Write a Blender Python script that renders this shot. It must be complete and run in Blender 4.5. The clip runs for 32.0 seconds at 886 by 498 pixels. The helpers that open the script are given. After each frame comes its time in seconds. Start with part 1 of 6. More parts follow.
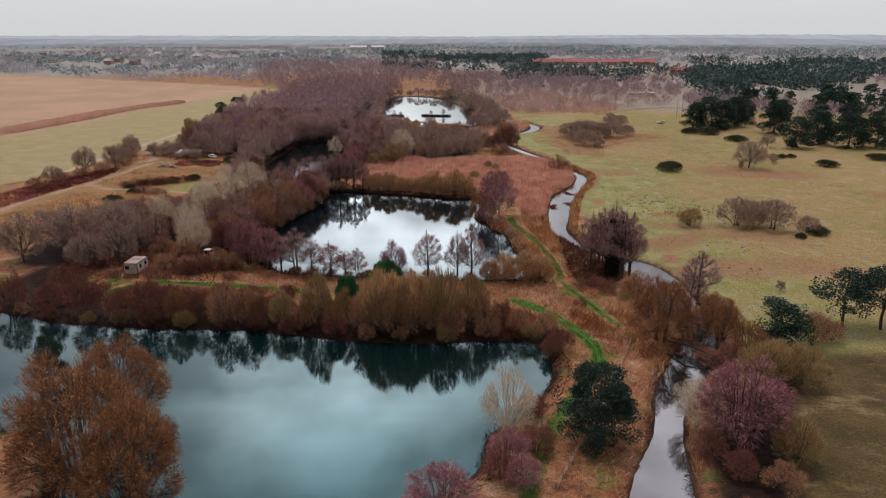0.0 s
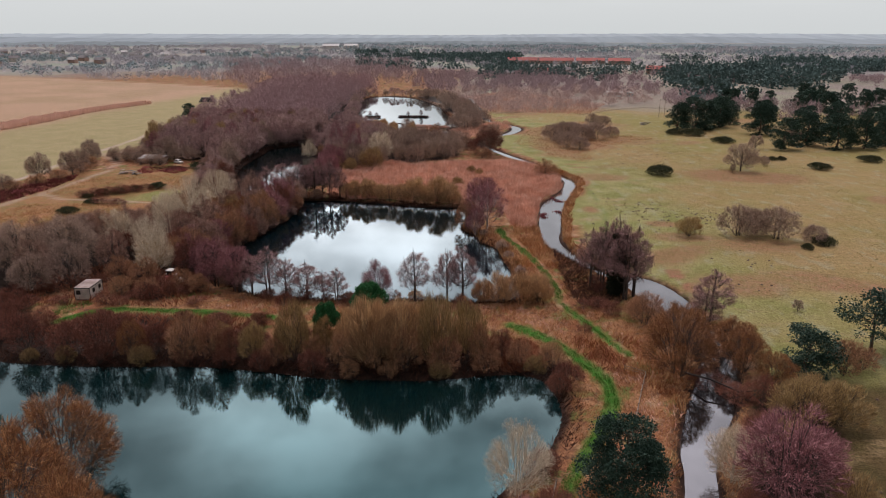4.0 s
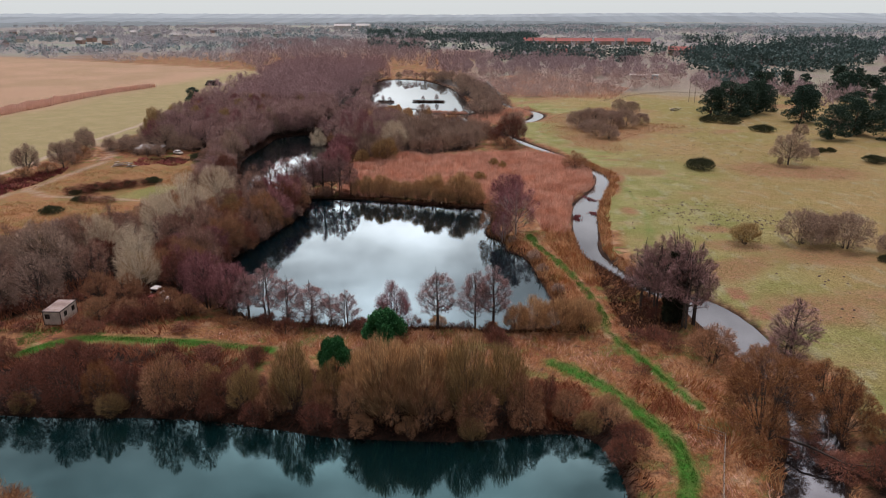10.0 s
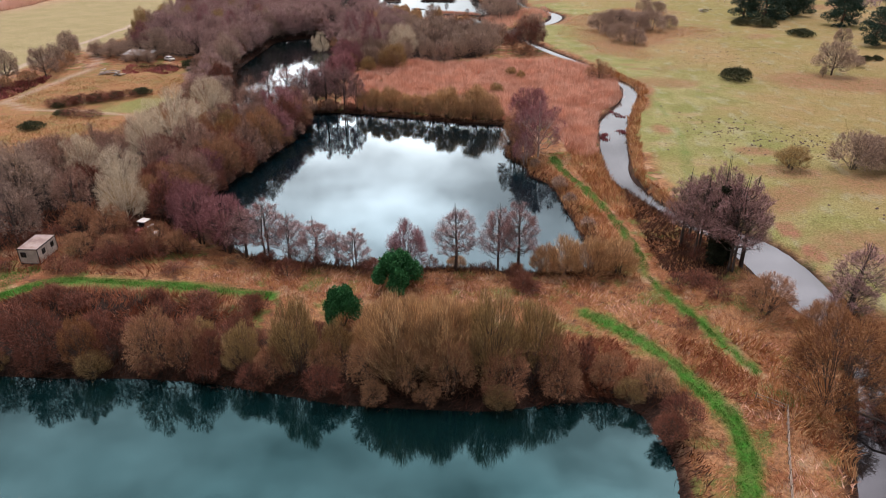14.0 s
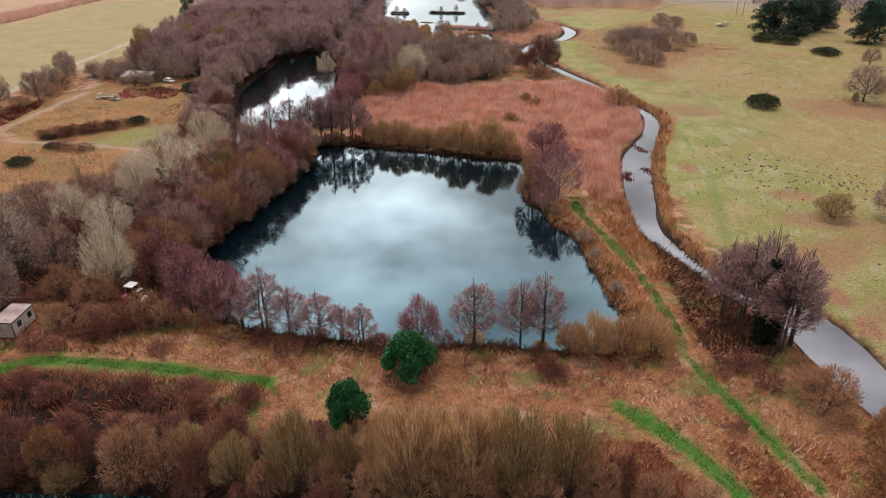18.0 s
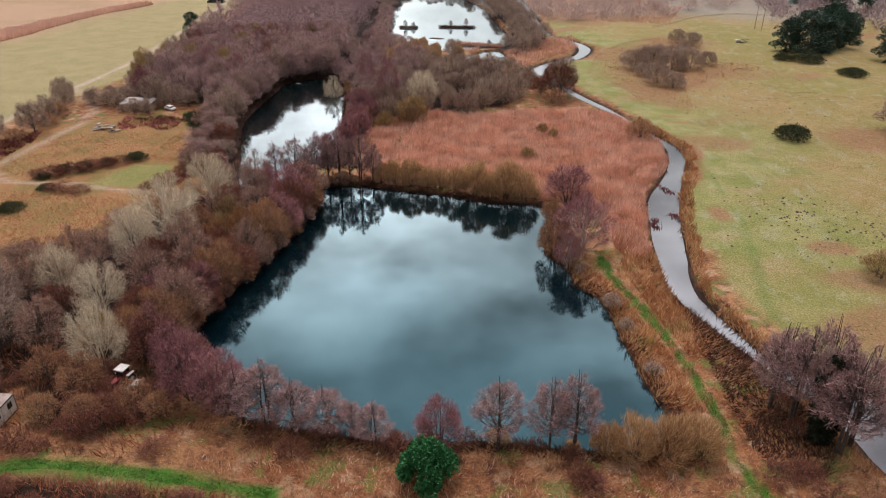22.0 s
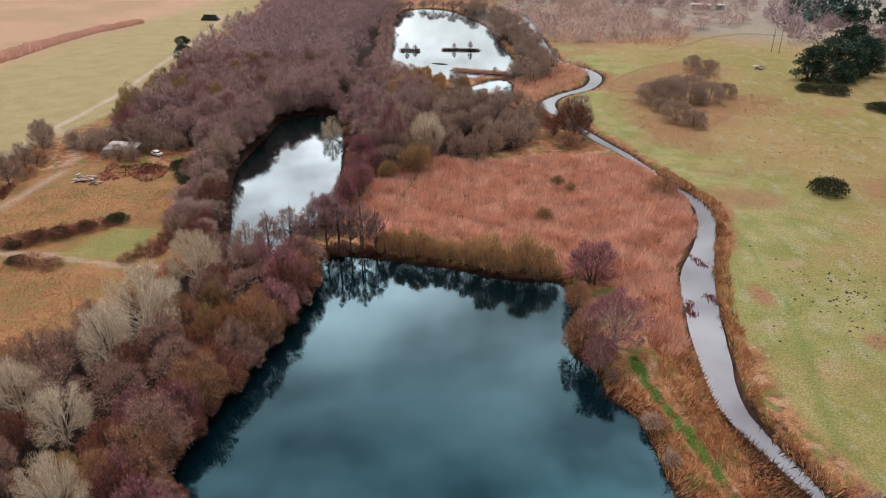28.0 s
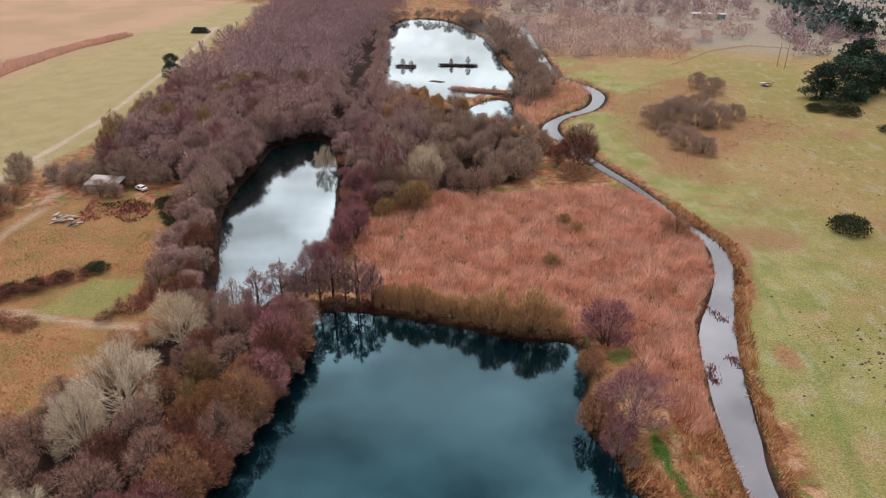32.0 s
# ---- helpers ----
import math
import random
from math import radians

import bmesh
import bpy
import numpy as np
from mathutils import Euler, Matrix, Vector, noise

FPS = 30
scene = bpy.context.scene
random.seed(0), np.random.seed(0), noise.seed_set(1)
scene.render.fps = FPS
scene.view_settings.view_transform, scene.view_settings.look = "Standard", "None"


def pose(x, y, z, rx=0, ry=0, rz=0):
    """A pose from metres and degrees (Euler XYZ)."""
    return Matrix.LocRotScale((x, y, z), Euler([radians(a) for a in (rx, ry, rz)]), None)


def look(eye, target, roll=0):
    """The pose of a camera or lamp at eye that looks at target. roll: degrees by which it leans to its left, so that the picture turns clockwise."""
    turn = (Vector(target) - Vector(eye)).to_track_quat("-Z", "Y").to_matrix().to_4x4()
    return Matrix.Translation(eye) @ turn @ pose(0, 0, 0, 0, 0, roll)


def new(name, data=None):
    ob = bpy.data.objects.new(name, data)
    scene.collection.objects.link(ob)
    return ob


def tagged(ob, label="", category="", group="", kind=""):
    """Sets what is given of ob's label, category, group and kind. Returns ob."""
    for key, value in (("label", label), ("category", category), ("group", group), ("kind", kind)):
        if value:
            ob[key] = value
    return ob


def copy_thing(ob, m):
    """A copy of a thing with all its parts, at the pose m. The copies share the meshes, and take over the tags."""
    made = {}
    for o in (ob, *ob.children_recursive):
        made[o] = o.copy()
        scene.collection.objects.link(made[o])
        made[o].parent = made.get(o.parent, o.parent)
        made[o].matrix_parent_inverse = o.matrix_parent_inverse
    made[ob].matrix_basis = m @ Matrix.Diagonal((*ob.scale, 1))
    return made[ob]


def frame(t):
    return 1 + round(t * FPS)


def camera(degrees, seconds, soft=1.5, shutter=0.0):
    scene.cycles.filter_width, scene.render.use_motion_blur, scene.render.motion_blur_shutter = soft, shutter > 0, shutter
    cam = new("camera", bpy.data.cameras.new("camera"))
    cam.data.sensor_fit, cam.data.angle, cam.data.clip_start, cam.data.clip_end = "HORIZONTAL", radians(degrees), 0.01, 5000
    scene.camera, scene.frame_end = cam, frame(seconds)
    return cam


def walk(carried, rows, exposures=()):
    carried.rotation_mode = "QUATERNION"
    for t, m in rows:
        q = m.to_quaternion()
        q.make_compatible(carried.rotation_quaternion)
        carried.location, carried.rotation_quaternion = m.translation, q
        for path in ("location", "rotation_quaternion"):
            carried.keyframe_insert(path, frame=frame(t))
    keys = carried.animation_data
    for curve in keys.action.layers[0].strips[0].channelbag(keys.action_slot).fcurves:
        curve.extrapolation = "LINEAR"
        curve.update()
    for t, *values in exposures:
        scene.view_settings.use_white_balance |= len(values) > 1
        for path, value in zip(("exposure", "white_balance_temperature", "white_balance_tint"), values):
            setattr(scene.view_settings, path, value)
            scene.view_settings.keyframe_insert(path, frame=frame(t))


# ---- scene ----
cam = camera(65.13, 32.0, soft=1.0)

# seconds, x, y, z, heading (to the left of +y), pitch, roll in degrees
PATH = [
    (0, 0.00, 0.00, 50.00, 5.70, -17.32, 0.00),
    (0.5, -0.68, 1.56, 49.95, 5.40, -17.33, 0.01),
    (1, -1.28, 3.17, 49.91, 5.07, -17.35, 0.02),
    (1.5, -1.80, 4.84, 49.87, 4.79, -17.36, 0.02),
    (2, -2.27, 6.56, 49.83, 4.44, -17.34, 0.01),
    (2.5, -2.72, 8.29, 49.81, 3.98, -17.36, 0.01),
    (3, -3.15, 10.00, 49.83, 3.44, -17.37, 0.04),
    (3.5, -3.54, 11.71, 49.85, 3.46, -17.40, 0.07),
    (5.5, -4.90, 18.55, 49.96, 3.79, -17.46, 0.07),
    (6, -5.23, 20.32, 50.00, 3.88, -17.46, 0.06),
    (6.5, -5.58, 22.12, 50.03, 3.93, -17.49, 0.06),
    (7, -5.90, 23.94, 50.05, 4.00, -17.51, 0.05),
    (7.5, -6.18, 25.76, 50.05, 4.09, -17.51, 0.02),
    (8, -6.46, 27.53, 50.00, 4.19, -17.51, 0.01),
    (8.5, -6.77, 29.22, 49.93, 4.28, -17.49, 0.01),
    (9, -7.14, 30.82, 49.88, 4.35, -17.54, 0.01),
    (9.5, -7.50, 32.40, 49.86, 4.43, -17.97, 0.02),
    (10, -7.88, 33.95, 49.84, 4.51, -18.96, 0.03),
    (10.5, -8.32, 35.53, 49.81, 4.58, -20.45, 0.05),
    (11, -8.75, 37.12, 49.79, 4.63, -21.92, 0.07),
    (11.5, -9.14, 38.74, 49.76, 4.72, -23.52, 0.09),
    (12, -9.51, 40.40, 49.71, 4.78, -24.96, 0.11),
    (12.5, -9.89, 42.09, 49.67, 4.85, -26.09, 0.12),
    (13, -10.27, 43.80, 49.62, 4.90, -26.68, 0.13),
    (13.5, -10.64, 45.56, 49.56, 4.94, -26.81, 0.13),
    (14, -11.00, 47.30, 49.59, 5.00, -26.86, 0.12),
    (14.5, -11.36, 49.02, 49.90, 5.07, -26.89, 0.11),
    (16.5, -12.78, 55.66, 52.25, 5.29, -26.89, 0.13),
    (17, -13.10, 57.36, 52.90, 5.35, -26.90, 0.13),
    (17.5, -13.40, 59.06, 53.53, 5.42, -26.91, 0.14),
    (18, -13.73, 60.72, 54.16, 5.50, -26.88, 0.14),
    (18.5, -14.09, 62.33, 54.80, 5.57, -26.88, 0.10),
    (19, -14.45, 63.94, 55.45, 5.67, -26.85, 0.03),
    (19.5, -14.80, 65.50, 56.16, 5.74, -26.85, -0.01),
    (20, -15.22, 67.05, 56.99, 5.81, -26.90, -0.07),
    (20.5, -15.68, 68.61, 57.83, 5.86, -26.94, -0.10),
    (21, -16.12, 70.22, 58.60, 5.92, -26.96, -0.09),
    (21.5, -16.50, 71.87, 59.26, 5.99, -26.99, -0.08),
    (22, -16.86, 73.58, 59.85, 6.05, -26.95, -0.08),
    (22.5, -17.24, 75.30, 60.47, 6.14, -26.93, -0.10),
    (23, -17.64, 77.00, 61.12, 6.19, -26.94, -0.08),
    (23.5, -18.03, 78.62, 61.80, 6.25, -26.95, -0.09),
    (24, -18.40, 80.25, 62.49, 6.34, -26.95, -0.10),
    (24.5, -18.79, 81.91, 63.18, 6.39, -26.98, -0.09),
    (25, -19.20, 83.60, 63.86, 6.45, -26.97, -0.07),
    (25.5, -19.59, 85.27, 64.54, 6.52, -27.00, -0.05),
    (27.5, -21.00, 92.03, 67.24, 6.27, -27.04, -0.08),
    (28, -21.33, 93.73, 67.89, 5.93, -27.02, -0.10),
    (28.5, -21.67, 95.44, 68.54, 5.57, -27.04, -0.14),
    (29, -22.02, 97.15, 69.21, 5.10, -27.06, -0.17),
    (29.5, -22.40, 98.82, 69.92, 5.12, -27.09, -0.19),
    (30, -22.81, 100.47, 70.67, 5.18, -27.10, -0.21),
    (30.5, -23.19, 102.10, 71.42, 5.24, -27.14, -0.22),
    (31, -23.51, 103.73, 72.13, 5.32, -27.15, -0.24),
    (31.5, -23.71, 105.38, 72.76, 5.44, -27.16, -0.28),
    (32, -23.80, 107.07, 73.35, 5.54, -27.14, -0.28),
]


def aim(x, y, z, heading, pitch, roll):
    a, p = radians(heading), radians(pitch)
    way = Vector((-math.sin(a) * math.cos(p), math.cos(a) * math.cos(p), math.sin(p)))
    return look((x, y, z), Vector((x, y, z)) + 10 * way, roll)


walk(cam, [(t, aim(*row)) for t, *row in PATH], [(0, -0.16, 6500, 17), (9.3, -0.16, 6500, 17), (11, 0.24, 6500, 17), (13, 0.4, 6500, 17), (17, 0.34, 6500, 14), (20, 0.28, 6500, 12), (32, 0.28, 6500, 13)])

# ---- sky and sun: a winter overcast with a brighter sky ahead ----
SUN_HEADING, SUN_HEIGHT = 16.0, 74.0
GLOW_HEADING, GLOW_HEIGHT = 14.0, 20.0  # bright sky patch added to whiten the ponds' reflections
world = bpy.data.worlds.new("overcast")
scene.world = world
world.use_nodes = True
wt = world.node_tree
wn = wt.nodes
wn.clear()


def wnode(kind, **values):
    n = wn.new(kind)
    for key, v in values.items():
        n.inputs[key].default_value = v
    return n


w_out = wn.new("ShaderNodeOutputWorld")
w_back = wn.new("ShaderNodeBackground")
w_back.inputs["Strength"].default_value = 0.1
w_sky = wn.new("ShaderNodeTexSky")
w_sky.sky_type = "NISHITA"
w_sky.sun_disc = False
w_sky.sun_elevation = radians(SUN_HEIGHT)
w_sky.sun_rotation = radians(-SUN_HEADING)
w_sky.air_density, w_sky.dust_density = 1.0, 3.0
w_co = wn.new("ShaderNodeTexCoord")
w_sep = wn.new("ShaderNodeSeparateXYZ")
wt.links.new(w_co.outputs["Generated"], w_sep.inputs[0])
# the cloud deck: pale at the horizon, dipped for the ponds' reflections, brightest overhead
w_ramp = wn.new("ShaderNodeValToRGB")
for pos, c in ((0.0, (7.4, 8.05, 7.85, 1)), (0.06, (8.05, 8.7, 8.45, 1)), (0.25, (10.0, 9.7, 10.0, 1)), (0.43, (7.6, 7.3, 7.6, 1)), (0.62, (10.0, 9.6, 10.0, 1)), (0.75, (10.5, 10.1, 10.5, 1)), (1.0, (14.5, 14.0, 14.5, 1))):
    e = w_ramp.color_ramp.elements[0] if pos == 0 else (w_ramp.color_ramp.elements[1] if pos == 1 else w_ramp.color_ramp.elements.new(pos))
    e.position, e.color = pos, c
wt.links.new(w_sep.outputs["Z"], w_ramp.inputs[0])
w_map = wn.new("ShaderNodeMapping")
w_map.inputs["Scale"].default_value = (1.0, 1.0, 2.2)
w_noise = wnode("ShaderNodeTexNoise", Scale=4.2, Detail=6.0, Roughness=0.55)
wt.links.new(w_co.outputs["Generated"], w_map.inputs[0])
wt.links.new(w_map.outputs[0], w_noise.inputs["Vector"])
w_cr = wn.new("ShaderNodeMapRange")
for key, v in (("From Min", 0.36), ("From Max", 0.66), ("To Min", 0.6), ("To Max", 1.75)):
    w_cr.inputs[key].default_value = v
wt.links.new(w_noise.outputs["Fac"], w_cr.inputs["Value"])
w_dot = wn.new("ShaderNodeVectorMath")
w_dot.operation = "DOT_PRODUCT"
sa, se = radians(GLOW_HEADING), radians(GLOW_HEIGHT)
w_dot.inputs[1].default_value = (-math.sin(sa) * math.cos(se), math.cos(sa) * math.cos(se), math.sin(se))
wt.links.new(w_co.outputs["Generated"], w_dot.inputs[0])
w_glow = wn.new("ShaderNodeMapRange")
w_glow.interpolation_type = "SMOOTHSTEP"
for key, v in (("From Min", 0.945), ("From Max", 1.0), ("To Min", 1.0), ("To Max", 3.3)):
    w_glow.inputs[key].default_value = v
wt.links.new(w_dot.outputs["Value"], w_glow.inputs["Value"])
# second bright patch, added to the right for the water to mirror
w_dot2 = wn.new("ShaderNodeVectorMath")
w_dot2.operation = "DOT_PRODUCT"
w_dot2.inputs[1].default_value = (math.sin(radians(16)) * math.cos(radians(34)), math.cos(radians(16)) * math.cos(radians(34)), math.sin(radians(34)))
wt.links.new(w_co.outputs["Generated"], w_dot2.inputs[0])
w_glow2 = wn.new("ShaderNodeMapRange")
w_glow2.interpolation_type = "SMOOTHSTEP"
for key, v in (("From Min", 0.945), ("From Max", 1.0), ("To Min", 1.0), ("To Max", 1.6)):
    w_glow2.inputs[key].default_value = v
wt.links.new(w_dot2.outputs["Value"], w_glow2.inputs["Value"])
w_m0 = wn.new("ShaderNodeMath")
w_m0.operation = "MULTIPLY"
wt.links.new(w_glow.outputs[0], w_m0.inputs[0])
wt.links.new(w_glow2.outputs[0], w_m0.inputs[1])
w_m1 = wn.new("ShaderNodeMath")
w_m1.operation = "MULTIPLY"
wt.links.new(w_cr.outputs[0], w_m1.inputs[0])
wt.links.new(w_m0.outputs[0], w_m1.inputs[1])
w_ahead = wn.new("ShaderNodeVectorMath")
w_ahead.operation = "DOT_PRODUCT"
w_ahead.inputs[1].default_value = (-math.sin(sa), math.cos(sa), 0.0)
wt.links.new(w_co.outputs["Generated"], w_ahead.inputs[0])
# unseen sky behind the view is dimmed to darken the plants' near sides
w_dim_behind = wn.new("ShaderNodeMapRange")
w_dim_behind.interpolation_type = "SMOOTHSTEP"
for key, v in (("From Min", -0.8), ("From Max", 0.6), ("To Min", 0.2), ("To Max", 1.0)):
    w_dim_behind.inputs[key].default_value = v
wt.links.new(w_ahead.outputs["Value"], w_dim_behind.inputs["Value"])
w_low = wn.new("ShaderNodeMapRange")
for key, v in (("From Min", 0.03), ("From Max", 0.2), ("To Min", 0.0), ("To Max", 1.0)):
    w_low.inputs[key].default_value = v
wt.links.new(w_sep.outputs["Z"], w_low.inputs["Value"])
w_m2 = wn.new("ShaderNodeMix")
w_m2.data_type = "FLOAT"
w_m2.inputs[2].default_value = 1.0
wt.links.new(w_low.outputs[0], w_m2.inputs[0])
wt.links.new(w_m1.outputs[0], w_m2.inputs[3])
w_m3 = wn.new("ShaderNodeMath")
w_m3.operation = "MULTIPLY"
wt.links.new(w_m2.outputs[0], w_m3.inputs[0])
wt.links.new(w_dim_behind.outputs[0], w_m3.inputs[1])
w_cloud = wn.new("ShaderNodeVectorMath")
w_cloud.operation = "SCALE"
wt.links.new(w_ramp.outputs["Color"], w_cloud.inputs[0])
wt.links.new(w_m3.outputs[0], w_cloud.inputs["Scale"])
w_mix = wn.new("ShaderNodeMix")
w_mix.data_type = "RGBA"
w_mix.inputs[0].default_value = 0.9
wt.links.new(w_sky.outputs["Color"], w_mix.inputs[6])
wt.links.new(w_cloud.outputs[0], w_mix.inputs[7])
wt.links.new(w_mix.outputs[2], w_back.inputs["Color"])
wt.links.new(w_back.outputs[0], w_out.inputs["Surface"])

sun = new("sun", bpy.data.lights.new("sun", "SUN"))
sa, se = radians(SUN_HEADING), radians(SUN_HEIGHT)
sun.data.energy, sun.data.angle, sun.data.color = 1.4, radians(22), (1.0, 0.865, 0.825)
sun.matrix_world = look((-60, 200, 120), (-60 + 100 * math.sin(sa) * math.cos(se), 200 - 100 * math.cos(sa) * math.cos(se), 120 - 100 * math.sin(se)))


# ---- materials ----
class Tree:
    """A short way to write a node material."""

    def __init__(self, name):
        self.m = bpy.data.materials.new(name)
        self.m.use_nodes = True
        self.t = self.m.node_tree
        self.bsdf = self.t.nodes["Principled BSDF"]

    def node(self, kind, **values):
        n = self.t.nodes.new(kind)
        for key, v in values.items():
            n.inputs[key.replace("_", " ")].default_value = v
        return n

    def link(self, a, b):
        self.t.links.new(a, b)

    def noise(self, scale, detail=4.0, rough=0.55, stretch=None):
        co = self.node("ShaderNodeNewGeometry").outputs["Position"]
        if stretch:
            mp = self.node("ShaderNodeMapping")
            mp.inputs["Scale"].default_value = stretch
            self.link(co, mp.inputs[0])
            co = mp.outputs[0]
        n = self.node("ShaderNodeTexNoise", Scale=scale, Detail=detail, Roughness=rough)
        self.link(co, n.inputs["Vector"])
        return n.outputs["Fac"]

    def fac(self, value, a, b, c=0.0, d=1.0):
        n = self.node("ShaderNodeMapRange")
        n.interpolation_type = "SMOOTHSTEP"
        for i, v in enumerate((a, b, c, d)):
            n.inputs[i + 1].default_value = v
        self.link(value, n.inputs[0])
        return n.outputs[0]

    def mix(self, f, a, b, how="MIX"):
        n = self.node("ShaderNodeMix")
        n.data_type, n.blend_type = "RGBA", how
        for v, i in ((f, 0), (a, 6), (b, 7)):
            if hasattr(v, "default_value") or hasattr(v, "is_linked"):
                self.link(v, n.inputs[i])
            else:
                n.inputs[i].default_value = (*v, 1) if i else v
        return n.outputs[2]

    def done(self, color, rough=0.8, bump=None, height=0.1, **more):
        if hasattr(color, "is_linked"):
            self.link(color, self.bsdf.inputs["Base Color"])
        else:
            self.bsdf.inputs["Base Color"].default_value = (*color, 1)
        self.bsdf.inputs["Roughness"].default_value = rough
        for key, v in more.items():
            self.bsdf.inputs[key.replace("_", " ")].default_value = v
        if bump is not None:
            b = self.node("ShaderNodeBump", Distance=height, Strength=1.0)
            self.link(bump, b.inputs["Height"])
            self.link(b.outputs[0], self.bsdf.inputs["Normal"])
        return self.m


def plain(name, a, b, scale=1.5, rough=0.8, **more):
    """Two tones mixed by noise at a large and a small scale."""
    k = Tree(name)
    big, fine = k.noise(scale, 4), k.noise(scale * 14, 3)
    c = k.mix(k.fac(big, 0.35, 0.65), a, b)
    c = k.mix(0.35, c, k.mix(k.fac(fine, 0.3, 0.7), (0.25, 0.25, 0.25), (0.75, 0.75, 0.75)), "OVERLAY")
    return k.done(c, rough, **more)


def twig(name, a, b, c, rough=0.85, dim=0.42):
    """Twigs and stems: each plant and each twig has its own tone."""
    k = Tree(name)
    ob = k.node("ShaderNodeObjectInfo").outputs["Random"]
    isl = k.node("ShaderNodeNewGeometry").outputs["Random Per Island"]
    col = k.mix(ob, a, b)
    # nearly half the twigs, picked at random, are blackened as painted crown shade
    col = k.mix(k.fac(isl, 0.45, 0.9, 0.0, 1.0), k.mix(dim, col, (0.022, 0.016, 0.014)), tuple(min(1, v * 1.15) for v in c))
    return k.done(col, rough, Specular_IOR_Level=0.15)


def leafy(name, a, b, c):
    k = Tree(name)
    ob = k.node("ShaderNodeObjectInfo").outputs["Random"]
    isl = k.node("ShaderNodeNewGeometry").outputs["Random Per Island"]
    col = k.mix(ob, a, b)
    col = k.mix(k.fac(isl, 0.3, 1.0, 0.0, 0.9), col, c)
    return k.done(col, 0.7, Specular_IOR_Level=0.12)


def stuff_mat(name, a, b, c, scale):
    """Reeds, dead stems and far woods: patches by place, single blades by island."""
    k = Tree(name)
    isl = k.node("ShaderNodeNewGeometry").outputs["Random Per Island"]
    col = k.mix(k.fac(k.noise(scale, 5), 0.35, 0.65), a, b)
    col = k.mix(k.fac(isl, 0.4, 1.0, 0.0, 0.8), col, c)
    return k.done(col, 0.85, Specular_IOR_Level=0.1)


def water(name, tint, tint2, scale, bend, body):
    """Dark clear water: the sky's mirror image is tinted teal from above and grey when seen flat."""
    k = Tree(name)
    k.link(k.mix(k.fac(k.noise(scale, 3), 0.35, 0.7), tint, tint2), k.bsdf.inputs["Specular Tint"])
    wave = k.noise(0.9, 3, 0.6, (1, 1.6, 1))
    return k.done(body, 0.02, wave, 0.0015, IOR=bend)


